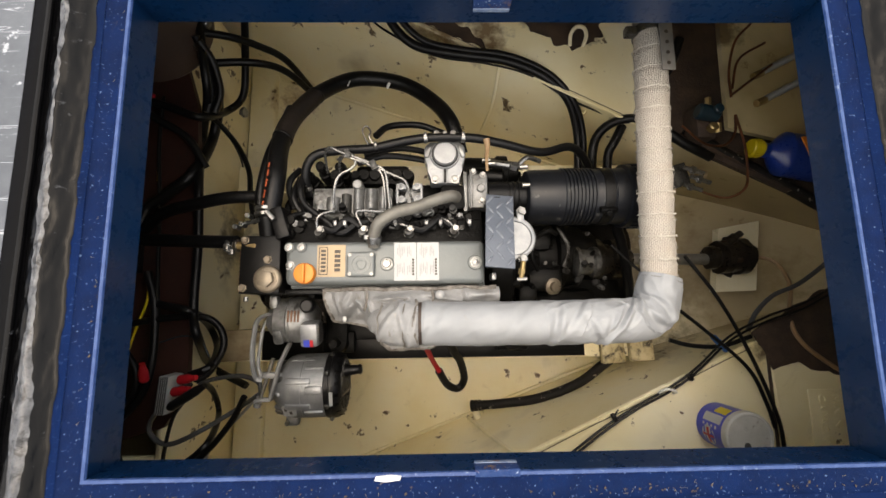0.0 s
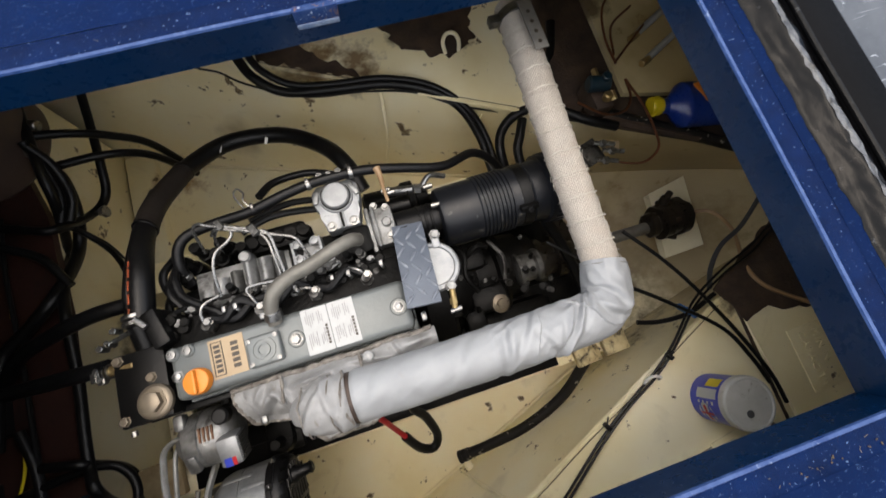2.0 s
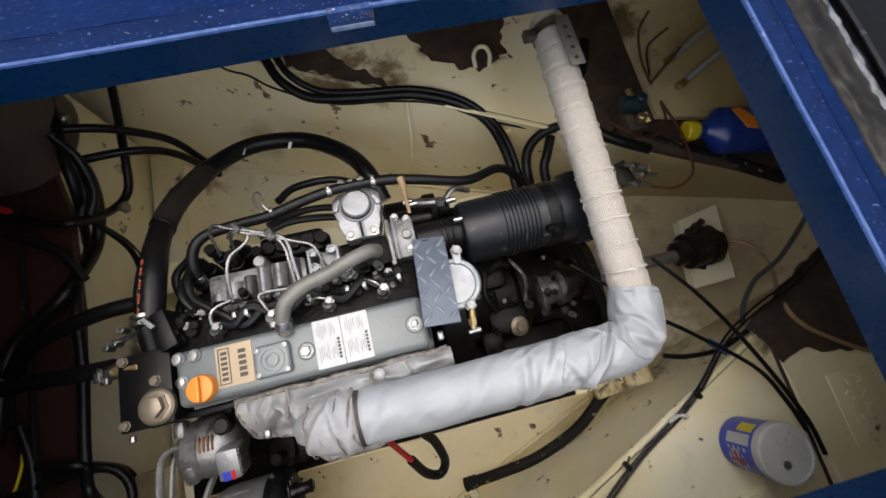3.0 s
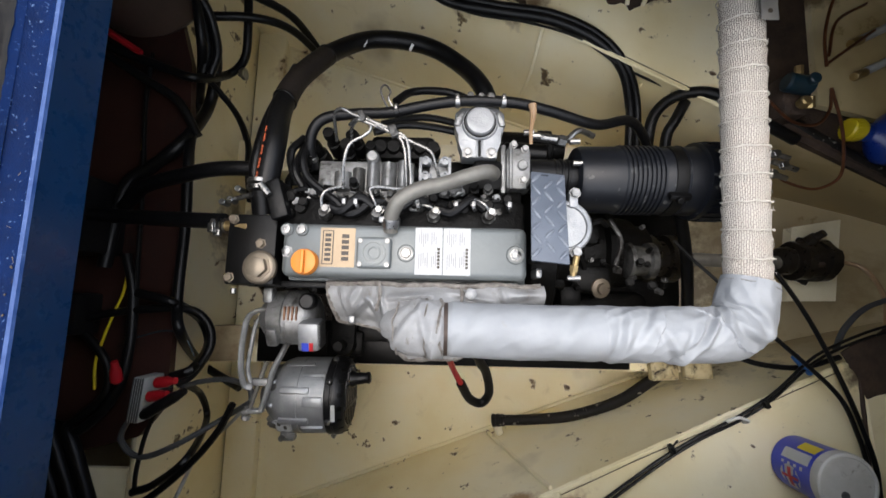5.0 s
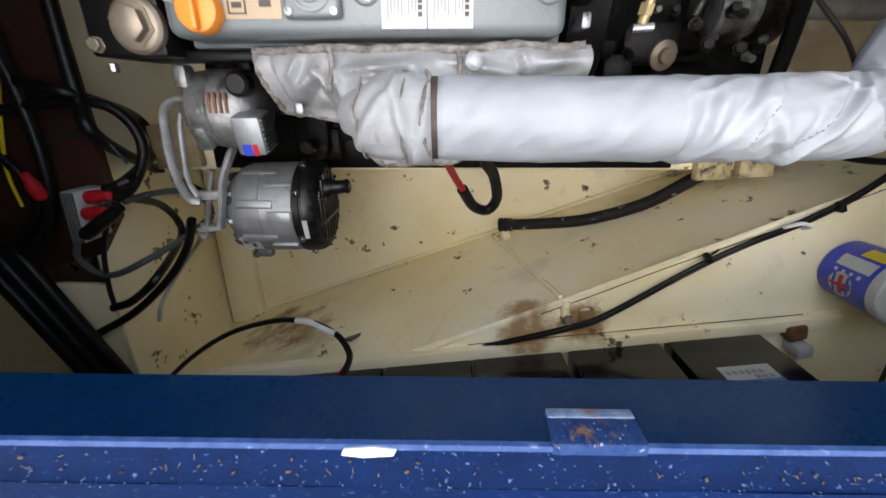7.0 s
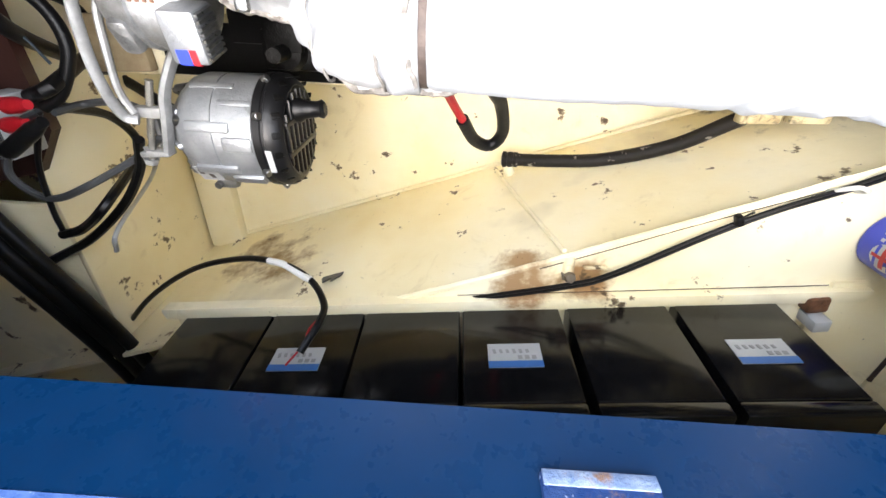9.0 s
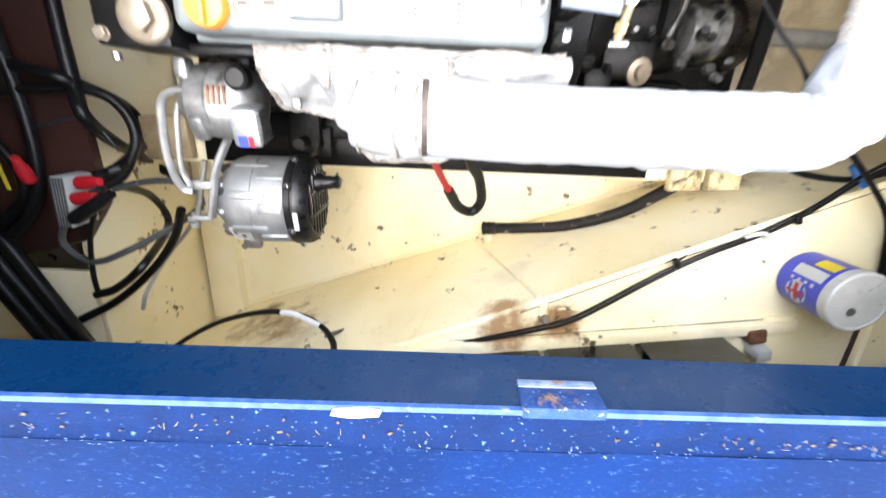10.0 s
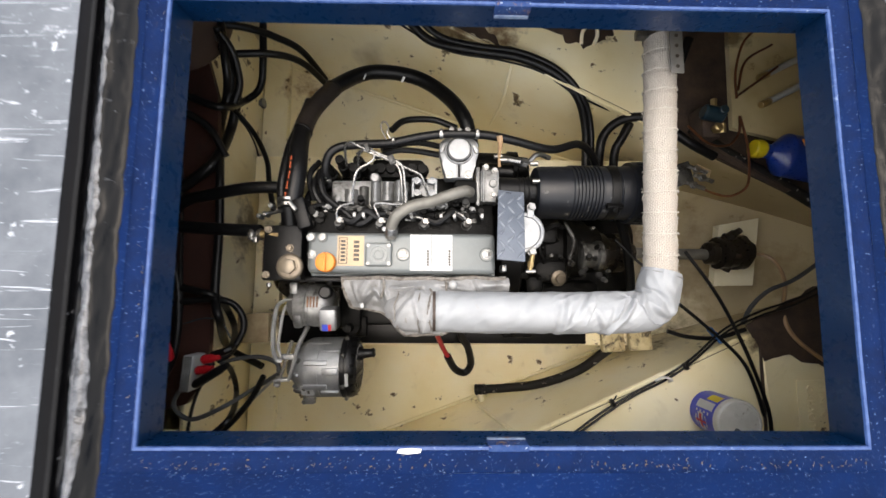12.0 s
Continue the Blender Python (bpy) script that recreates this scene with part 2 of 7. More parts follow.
RUBBER = surface("black_rubber", (0.0049, 0.0049, 0.0053), (0.0026, 0.0026, 0.0030), 0.4, big=22, fine=160, bump=0.2, stain=(0.022, 0.02, 0.018), stain_at=0.64, spec=0.28)
OLD_RUBBER = surface("worn_black_rubber", (0.012, 0.010, 0.009), (0.006, 0.0055, 0.005), 0.6, big=26, bump=0.4, spec=0.25, stain=(0.07, 0.055, 0.04), stain_at=0.64, specks=(0.3, 0.28, 0.24))
SLEEVE = surface("brown_black_sleeve", (0.024, 0.019, 0.016), (0.013, 0.010, 0.009), 0.6, big=30, bump=0.4, spec=0.25)
GREY_RUBBER = surface("grey_cable_rubber", (0.06, 0.063, 0.066), rough=0.5, big=20)
GREY_PAINT = surface("pale_grey_plastic", (0.42, 0.43, 0.43), rough=0.45, big=20)
PLASTIC_BLACK = surface("black_plastic", (0.006, 0.006, 0.0065), rough=0.36, big=20, spec=0.3)
BATTERY_BLACK = surface("glossy_black_battery_case", (0.006, 0.006, 0.0065), (0.004, 0.004, 0.0045), 0.16, big=9, fine=40, bump=0.05, rough_var=0.06, stain=(0.015, 0.015, 0.015), stain_at=0.62, spec=0.4)
FILTER_BLACK = surface("satin_black_filter_case", (0.0086, 0.0097, 0.0128), (0.0056, 0.0064, 0.0083), 0.36, big=16, fine=90, bump=0.1, specks=(0.05, 0.05, 0.05), spec=0.35)
BLACK_PAINT = surface("black_engine_paint", (0.0037, 0.0037, 0.0039), (0.0021, 0.0021, 0.0021), 0.38, big=14, fine=80, bump=0.3, stain=(0.03, 0.024, 0.02), stain_at=0.68, spec=0.22)
BLOCK = surface("oily_dark_engine_casting", (0.0063, 0.0061, 0.0058), (0.0019, 0.0019, 0.0017), 0.42, metal=0.1, big=16, fine=140, bump=0.7, stain=(0.012, 0.010, 0.008), stain_at=0.58, spec=0.13)
GREY_COVER = surface("grey_enamel", (0.1570, 0.1704, 0.1704), (0.1211, 0.1327, 0.1319), 0.34, metal=0.2, big=9, fine=180, bump=0.25, stain=(0.11, 0.108, 0.10), stain_at=0.66, stain_scale=12)
ALU = surface("cast_aluminium", (0.36, 0.365, 0.365), (0.115, 0.115, 0.112), 0.42, metal=0.75, big=26, fine=260, bump=0.6, stain=(0.035, 0.032, 0.028), stain_at=0.56, stain_scale=22)
ALU_DIRTY = surface("dirty_cast_aluminium", (0.17, 0.17, 0.165), (0.045, 0.044, 0.041), 0.5, metal=0.6, big=28, fine=260, bump=0.7, stain=(0.014, 0.012, 0.010), stain_at=0.48, stain_scale=24)
ALU_CLEAN = surface("bright_cast_aluminium", (0.34, 0.35, 0.36), (0.19, 0.20, 0.21), 0.38, metal=0.6, big=16, fine=300, bump=0.45, stain=(0.12, 0.12, 0.12), stain_at=0.62, stain_scale=20)
STEEL = surface("zinc_plated_steel", (0.3060, 0.3060, 0.3017), (0.1530, 0.1530, 0.1487), 0.3, metal=0.95, big=40, fine=200, bump=0.15, stain=(0.16, 0.13, 0.10), stain_at=0.64, stain_scale=40)
BRIGHT_PIPE = surface("bright_steel_pipe", (0.30, 0.30, 0.295), (0.17, 0.17, 0.165), 0.26, metal=0.85, big=60, fine=200, bump=0.05)
ZINC = surface("galvanised_steel", (0.32, 0.32, 0.315), (0.18, 0.18, 0.175), 0.4, metal=0.3, big=40, fine=200, bump=0.2, stain=(0.16, 0.12, 0.08), stain_at=0.64, stain_scale=40)
DULL_STEEL = surface("dull_steel_tube", (0.20, 0.192, 0.170), (0.115, 0.11, 0.096), 0.48, metal=0.35, big=30, bump=0.25)
BRASS = surface("tarnished_brass", (0.45, 0.34, 0.16), (0.30, 0.21, 0.10), 0.38, metal=0.85, big=50, bump=0.3)
BOLT_BROWN = surface("bronzed_brass_cap", (0.2475, 0.2100, 0.1575), (0.1650, 0.1350, 0.1013), 0.4, metal=0.6, big=40, bump=0.2)
COPPER = surface("dull_copper", (0.26, 0.11, 0.06), (0.12, 0.055, 0.032), 0.4, metal=0.9, big=30, bump=0.1)
COPPER_CORE = surface("rusty_cooler_core", (0.22, 0.10, 0.05), (0.07, 0.035, 0.02), 0.6, metal=0.3, big=60, bump=0.6)
ORANGE = surface("orange_plastic", (0.6800, 0.2240, 0.0200), (0.6240, 0.1920, 0.0160), 0.4, big=30, bump=0.05)
CLOTH = surface("silvered_glass_cloth", (0.345, 0.358, 0.372), (0.275, 0.288, 0.302), 0.55, metal=0.12, big=9, fine=420, bump=0.25, stain=(0.27, 0.255, 0.23), stain_at=0.66, stain_scale=12)
CLOTH_DIRTY = surface("grimy_silvered_cloth", (0.3256, 0.3297, 0.3337), (0.1913, 0.1889, 0.1832), 0.55, metal=0.1, big=16, fine=380, bump=0.35, stain=(0.13, 0.10, 0.07), stain_at=0.62, stain_scale=20)
# frayed tape; its dark tone also paints the shadow line along the hem
SEAM = surface("frayed_seam_tape", (0.27, 0.25, 0.225), (0.055, 0.045, 0.036), 0.85, big=70, fine=300, bump=0.8)
RUST_BAND = surface("rusty_band", (0.085, 0.062, 0.05), (0.03, 0.021, 0.017), 0.6, metal=0.3, big=60, bump=0.5)
TAPE = woven("knitted_white_tape", (0.66, 0.61, 0.54), (0.40, 0.355, 0.30), 31.0, 140.0, 1.0)
YARN = surface("white_glass_yarn", (0.68, 0.65, 0.58), (0.46, 0.42, 0.36), 0.9, big=60, fine=400, bump=0.6)
TREAD = surface("blue_grey_tread_rubber", (0.105, 0.122, 0.152), (0.085, 0.100, 0.126), 0.36, big=20, bump=0.15)
# lighter copy of the tread colour, painting the highlights on the lugs
TREAD_LUG = surface("highlit_tread_lug", (0.17, 0.19, 0.22), (0.10, 0.115, 0.145), 0.3, big=40, bump=0.1)
TAN_LABEL = surface("tan_foil_label", (0.33, 0.25, 0.155), (0.28, 0.205, 0.125), 0.36, metal=0.2, big=20, bump=0.05)
WHITE_LABEL = surface("white_label", (0.4149, 0.4239, 0.4239), (0.3608, 0.3698, 0.3698), 0.4, big=30, bump=0.05)
GREY_PRINT = surface("grey_print", (0.27, 0.27, 0.27), rough=0.5, bump=0)
DARK_PRINT = surface("dark_print", (0.04, 0.03, 0.02), rough=0.45, bump=0)
BLUE_LABEL = surface("blue_label", (0.04, 0.15, 0.42), rough=0.4, bump=0)
RED_PLASTIC = surface("red_plastic", (0.42, 0.012, 0.020), (0.30, 0.008, 0.013), 0.4, big=30, bump=0.1)
RED_PRINT = surface("faded_orange_print", (0.42, 0.10, 0.04), (0.30, 0.07, 0.03), 0.6, big=60, bump=0)
YELLOW_PLASTIC = surface("yellow_plastic", (0.5760, 0.4640, 0.0160), (0.4960, 0.3840, 0.0120), 0.4, big=30, bump=0.05)
BROWN_TUBE = surface("brown_plastic_tube", (0.33, 0.21, 0.11), rough=0.4, big=30, bump=0.1)
BOARD = surface("dark_red_brown_board", (0.042, 0.0155, 0.0115), (0.024, 0.0090, 0.0070), 0.5, big=8, fine=60, bump=0.3, stain=(0.015, 0.010, 0.009), stain_at=0.55)
TANK_BROWN = surface("dark_brown_tank_paint", (0.085, 0.055, 0.042), (0.05, 0.033, 0.026), 0.5, big=7, bump=0.2)
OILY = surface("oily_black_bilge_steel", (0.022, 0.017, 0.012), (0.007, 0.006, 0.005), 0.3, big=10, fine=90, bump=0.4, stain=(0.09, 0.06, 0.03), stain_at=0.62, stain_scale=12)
RUST = surface("heavy_brown_rust", (0.070, 0.043, 0.028), (0.016, 0.011, 0.009), 0.75, big=14, fine=120, bump=0.9, stain=(0.26, 0.18, 0.09), stain_at=0.66, stain_scale=20)
TUB_BLUE = surface("blue_printed_plastic", (0.03, 0.05, 0.42), (0.025, 0.04, 0.34), 0.35, big=30, bump=0.05)
LID_WHITE = surface("grubby_white_lid", (0.4760, 0.4760, 0.4590), (0.3910, 0.3910, 0.3655), 0.5, big=24, fine=120, bump=0.2, stain=(0.20, 0.185, 0.16), stain_at=0.58, stain_scale=30)
BOTTLE_BLUE = surface("blue_bottle_plastic", (0.0060, 0.0300, 0.2100), (0.0050, 0.0225, 0.1650), 0.3, big=20, bump=0.05)
GREEN_VALVE = surface("teal_valve_paint", (0.006, 0.022, 0.034), rough=0.4, big=30)
WOOD = surface("stained_wood_block", (0.40, 0.32, 0.19), (0.24, 0.17, 0.09), 0.6, big=24, bump=0.4, stain=(0.10, 0.06, 0.03), stain_at=0.56)
PLATE_CREAM = surface("pale_cream_plate", (0.80, 0.74, 0.55), (0.72, 0.64, 0.43), 0.5, big=12, bump=0.3, stain=(0.20, 0.12, 0.06), stain_at=0.62, stain_scale=14)
FLAKED = surface("flaking_cream_paint", (0.58, 0.50, 0.30), (0.36, 0.28, 0.14), 0.6, big=30, bump=0.6, stain=(0.035, 0.026, 0.016), stain_at=0.50, stain_scale=38)
GREY_SHEET = surface("grey_metal_sheet", (0.22, 0.21, 0.19), (0.13, 0.125, 0.115), 0.5, metal=0.3, big=14, bump=0.2)

# ---------------------------------------------------------------- mesh helpers


def emit(bm, name, material, smooth=True):
    me = bpy.data.meshes.new(name)
    bmesh.ops.recalc_face_normals(bm, faces=bm.faces)
    if smooth:
        for f in bm.faces:
            f.smooth = True
        for e in bm.edges:
            if len(e.link_faces) == 2 and e.calc_face_angle(0) > 0.6:
                e.smooth = False
    bm.to_mesh(me)
    bm.free()
    for mt in (material if isinstance(material, (list, tuple)) else [material]):
        me.materials.append(mt)
    return me


BASE_OF = {}


def thing(name, loc, label, category, group="", kind=""):
    ob = new(name)
    ob.location = loc
    ob.empty_display_size = 0.02
    BASE_OF[ob.name] = Vector(loc)
    return tagged(ob, label, category, group, kind)


def part(name, bm, material, parent, label=""):
    ob = new(name, emit(bm, name, material))
    ob.parent = parent
    ob.matrix_parent_inverse = Matrix.Translation(-BASE_OF.get(parent.name, Vector()))
    return tagged(ob, label)


def solid(name, bm, material, label, category, group="", kind=""):
    return tagged(new(name, emit(bm, name, material)), label, category, group, kind)


def box(bm, c, s, bev=0.0, rot=None, seg=2):
    """A bevelled block: centre, size, bevel, rotation in degrees."""
    r = bmesh.ops.create_cube(bm, size=1.0)
    vs = r["verts"]
    m = pose(*c, *(rot or (0, 0, 0))) @ Matrix.Diagonal((*s, 1))
    bmesh.ops.transform(bm, matrix=m, verts=vs)
    if bev:
        es = list({e for v in vs for e in v.link_edges})
        bmesh.ops.bevel(bm, geom=es, offset=min(bev, min(s) * 0.45), segments=seg, affect='EDGES', profile=0.5)
    return bm


def turned(bm, a, axis, profile, seg=24, caps=True):
    """A turned body: profile of (distance along axis, radius) from point a."""
    a, d = Vector(a), Vector(axis).normalized()
    u = d.orthogonal().normalized()
    w = d.cross(u)
    rings = []
    for h, r in profile:
        rings.append([bm.verts.new(a + d * h + (u * math.cos(q) + w * math.sin(q)) * r)
                      for q in (2 * math.pi * i / seg for i in range(seg))])
    for p, q in zip(rings, rings[1:]):
        for i in range(seg):
            bm.faces.new((p[i], p[(i + 1) % seg], q[(i + 1) % seg], q[i]))
    if caps:
        bm.faces.new(rings[0][::-1])
        bm.faces.new(rings[-1])
    return bm


def rod(bm, a, b, r, seg=16, bev=0.0):
    a, b = Vector(a), Vector(b)
    L = (b - a).length
    k = min(bev, L * 0.4, r * 0.6)
    prof = [(0, r - k), (k, r), (L - k, r), (L, r - k)] if k else [(0, r), (L, r)]
    return turned(bm, a, b - a, prof, seg)


def spline(pts, step=0.01):
    """A smooth line through the points."""
    P = [Vector(p) for p in pts]
    P = [P[0] * 2 - P[1]] + P + [P[-1] * 2 - P[-2]]
    out = []
    for i in range(1, len(P) - 2):
        a, b, c, d = P[i - 1:i + 3]
        n = max(2, int((c - b).length / step))
        for k in range(n):
            t = k / n
            out.append(0.5 * ((2 * b) + (c - a) * t + (2 * a - 5 * b + 4 * c - d) * t * t + (3 * b - a - 3 * c + d) * t ** 3))
    out.append(P[-2])
    return out


def sweep(bm, line, radius, seg=12, flat=1.0, caps=True):
    """A round body along a line; radius: number or function of (metres along, total, angle)."""
    rad = radius if callable(radius) else (lambda s, L, q: radius)
    uv = bm.loops.layers.uv.verify()
    tot = sum((q - p).length for p, q in zip(line, line[1:]))
    s, up, rings = 0.0, None, []
    for i, p in enumerate(line):
        d = (line[min(i + 1, len(line) - 1)] - line[max(i - 1, 0)]).normalized()
        if up is None:
            up = Vector((0, 0, 1)) if abs(d.z) < 0.9 else Vector((0, 1, 0))
        up = (up - d * up.dot(d)).normalized()
        side = d.cross(up)
        rings.append((s, [bm.verts.new(p + (side * math.cos(q) + up * math.sin(q) * flat) * rad(s, tot, q))
                          for q in (2 * math.pi * k / seg for k in range(seg))]))
        if i + 1 < len(line):
            s += (line[i + 1] - p).length
    for (s0, a), (s1, b) in zip(rings, rings[1:]):
        for k in range(seg):
            f = bm.faces.new((a[k], a[(k + 1) % seg], b[(k + 1) % seg], b[k]))
            for lp, c in zip(f.loops, ((k / seg, s0), ((k + 1) / seg, s0), ((k + 1) / seg, s1), (k / seg, s1))):
                lp[uv].uv = c
    if caps:
        bm.faces.new(rings[0][1][::-1])
        bm.faces.new(rings[-1][1])
    return bm


def slab(bm, outline, z0, z1):
    """An upright prism over a plan outline."""
    lo = [bm.verts.new((x, y, z0)) for x, y in outline]
    hi = [bm.verts.new((x, y, z1)) for x, y in outline]
    n = len(lo)
    for i in range(n):
        bm.faces.new((lo[i], lo[(i + 1) % n], hi[(i + 1) % n], hi[i]))
    bm.faces.new(hi)
    bm.faces.new(lo[::-1])
    return bm


def hexhead(bm, c, axis, r, h):
    return turned(bm, c, axis, [(0, r * 1.25), (h * 0.18, r * 1.25), (h * 0.2, r), (h * 0.9, r), (h, r * 0.85)], 6)


def screw(name, c, r, h, parent, material=None, axis=(0, 0, 1), label=""):
    return part(name, hexhead(bmesh.new(), c, axis, r, h), material or STEEL, parent, label)


def B():
    return bmesh.new()


# ---------------------------------------------------------------- hull, deck and hatch
def structure(name, bm, material, label):
    BASE_OF.setdefault(name, Vector())
    return solid(name, bm, material, label, "structure", kind="structure")


def south_top(x):
    return -0.474 + 0.434 * (x + 0.085)


def south_base(x):
    return -0.63 + 0.365 * (x + 0.63)


def north_top(x):
    return 0.80 - 0.5 * x


def north_base(x):
    return 0.93 - 0.336 * (x + 0.63)


def strip_line(x):
    return -0.468 + 0.118 * x


def ruled(bm, low, high, z0, z1, x0, x1, n, thick, lump=0.004):
    """A wall between two plan lines, slightly uneven, thick to the outside."""
    sgn = 1 if low(0) > 0.15 else -1
    grid = []
    for i in range(n + 1):
        x = x0 + (x1 - x0) * i / n
        col = []
        for j in range(9):
            k = j / 8
            y = low(x) * (1 - k) + high(x) * k
            z = z0 + (z1 - z0) * k
            y += lump * noise.noise(Vector((x * 5, z * 5, sgn * 3.1)))
            col.append((bm.verts.new((x, y, z)), bm.verts.new((x, y + sgn * thick, z))))
        grid.append(col)
    for i in range(n):
        for j in range(8):
            for s in (0, 1):
                bm.faces.new((grid[i][j][s], grid[i + 1][j][s], grid[i + 1][j + 1][s], grid[i][j + 1][s]))
        for j in (0, 8):
            bm.faces.new((grid[i][j][0], grid[i + 1][j][0], grid[i + 1][j][1], grid[i][j][1]))
    for i in (0, n):
        for j in range(8):
            bm.faces.new((grid[i][j][0], grid[i][j + 1][0], grid[i][j + 1][1], grid[i][j][1]))
    return bm


# bilge floor, rising towards the stern
bm = B()
cols = []
for i in range(41):
    x = -1.5 + 2.75 * i / 40
    zf = 0.0 if x < 0.55 else (x - 0.55) ** 1.5 * 0.55
    row = []
    for j in range(31):
        y = -1.0 + 2.3 * j / 30
        row.append(bm.verts.new((x, y, zf + 0.005 * noise.noise(Vector((x * 4, y * 4, 0.3))))))
    cols.append(row)
for i in range(40):
    for j in range(30):
        bm.faces.new((cols[i][j], cols[i + 1][j], cols[i + 1][j + 1], cols[i][j + 1]))
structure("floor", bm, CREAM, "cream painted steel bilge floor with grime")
# near-black slab with an uneven outline over the bilge floor
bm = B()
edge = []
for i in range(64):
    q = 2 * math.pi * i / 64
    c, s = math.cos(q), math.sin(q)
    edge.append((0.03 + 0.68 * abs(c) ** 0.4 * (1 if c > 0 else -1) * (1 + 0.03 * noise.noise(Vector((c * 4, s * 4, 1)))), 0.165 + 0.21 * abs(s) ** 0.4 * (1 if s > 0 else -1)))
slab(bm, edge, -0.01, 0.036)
structure("floor_black_slab", bm, OILY, "near-black slab under the engine and gearbox")

structure("wall_south", ruled(B(), south_base, lambda x: min(south_top(x), south_base(x) - 0.012) if x > -0.2 else south_base(x) - 0.02, 0, 0.447, -1.45, 1.2, 60, 0.01),
          CREAM, "cream painted hull side sloping to the stern, stained at its foot")
structure("wall_north", ruled(B(), north_base, lambda x: max(north_top(x), north_base(x) - 0.25), 0, 0.447, -1.45, 1.25, 60, 0.01),
          CREAM, "cream painted hull side sloping to the stern")

# counter plates either side of the swim
bm = B()
slab(bm, [(-0.55, strip_line(-0.55) - 0.004), (-0.09, strip_line(-0.09)), (0.2, south_top(0.2) + 0.006), (0.6, south_top(0.6) + 0.006), (0.838, south_top(0.838) + 0.006), (0.838, -1.05), (-0.55, -1.05)], 0.447, 0.455)
structure("counter_plate_south", bm, CREAM, "cream painted counter plate with rusty edges")
bm = B()
slab(bm, [(0.84, south_top(0.84) + 0.004), (1.24, south_top(1.24)), (1.24, -1.05), (0.84, -1.05)], 0.449, 0.461)
structure("counter_plate_stern", bm, CREAM, "cream painted steel plate over the stern")
bm = B()
slab(bm, [(-0.45, north_top(-0.45)), (0.1, north_top(0.1) - 0.004), (0.6, north_top(0.6) - 0.004), (0.62, 1.3), (-0.45, 1.3)][::-1], 0.447, 0.455)
structure("counter_plate_north", bm, CREAM, "cream painted counter plate with rust patches")
bm = B()
slab(bm, [(0.62, north_top(0.62) - 0.004), (1.24, north_top(1.24)), (1.24, 1.3), (0.62, 1.3)][::-1], 0.445, 0.457)
structure("counter_plate_rusty", bm, RUST, "rusty brown counter plate around the fuel valve")
bm = B()
slab(bm, [(0.79, 0.50), (1.2, 0.40), (1.2, 1.2), (0.80, 1.0)], 0.462, 0.478)
structure("panel_stern", bm, CREAM, "speckled cream steel panel at the stern")

def ragged_patch(outline, z, thick, rough=0.012):
    """A thin crust of rust with an uneven outline."""
    pts = []
    for a, b in zip(outline, outline[1:] + outline[:1]):
        for k in range(14):
            p = Vector((*a, 0)).lerp(Vector((*b, 0)), k / 14)
            pts.append((p.x + rough * noise.noise(p * 31), p.y + rough * noise.noise(p * 31 + Vector((5, 2, 1)))))
    return slab(B(), pts, z, z + thick)


structure("rust_patch", ragged_patch([(0.80, -0.052), (1.05, 0.075), (1.22, 0.14), (1.22, -0.20), (1.02, -0.165), (0.90, -0.135), (0.845, -0.150), (0.832, -0.115)], 0.4605, 0.003), RUST, "dark brown rust patch on the stern counter")
structure("rust_patch", ragged_patch([(0.335, 0.772), (0.40, 0.752), (0.445, 0.775), (0.47, 0.80), (0.48, 0.93), (0.20, 0.93), (0.26, 0.80)], 0.4545, 0.0025, 0.026), RUST, "dark rust round the U-bolt")
structure("rust_patch", ragged_patch([(-0.12, 0.872), (0.00, 0.806), (0.10, 0.757), (0.185, 0.712), (0.20, 0.722), (0.12, 0.775), (0.05, 0.830), (-0.02, 0.90), (-0.12, 0.95)], 0.4545, 0.0025, 0.018), RUST, "flaking brown rust along the counter edge")
# weld beads, seams and edge trims
def bead(name, pts, r, material, label):
    bm = B()
    sweep(bm, spline(pts, 0.012), lambda s, L, q: r * (1 + 0.25 * noise.noise(Vector((s * 90, q, 1.7)))), 6)
    structure(name, bm, material, label)


bead("trim_south_edge", [(-0.12, strip_line(-0.12) + 0.004, 0.452), (0.1, south_top(0.1) + 0.004, 0.455), (0.5, south_top(0.5) + 0.004, 0.455), (0.86, south_top(0.86) + 0.004, 0.457)], 0.0065, CREAM, "cream weld bead along the counter edge")
bead("trim_north_edge", [(-0.4, north_top(-0.4), 0.455), (0.2, north_top(0.2) - 0.006, 0.456), (0.62, north_top(0.62) - 0.006, 0.456)], 0.0050, CREAM, "cream weld bead with rust along the counter edge")
bead("trim_wall_seam", [(0.088, south_base(0.088) + 0.004, 0.03), (0.13, south_base(0.13) - 0.008, 0.22), (0.178, south_top(0.178) + 0.010, 0.445)], 0.005, CREAM, "weld seam up the hull side")
bead("trim_wall_seam", [(0.15, north_base(0.15) - 0.01, 0.1), (0.165, north_base(0.165) - 0.004, 0.28), (0.17, north_top(0.17) - 0.008, 0.44)], 0.005, CREAM, "weld seam up the hull side")
bead("trim_floor_seam", [(-0.62, south_base(-0.62) + 0.006, 0.006), (0.0, south_base(0.0) + 0.006, 0.006), (0.6, south_base(0.6) + 0.006, 0.012)], 0.006, CREAM, "weld bead at the foot of the hull side")
bead("trim_floor_seam", [(-0.62, north_base(-0.62) - 0.006, 0.006), (0.0, north_base(0.0) - 0.006, 0.006), (0.6, north_base(0.6) - 0.006, 0.012)], 0.006, CREAM, "weld bead at the foot of the hull side")
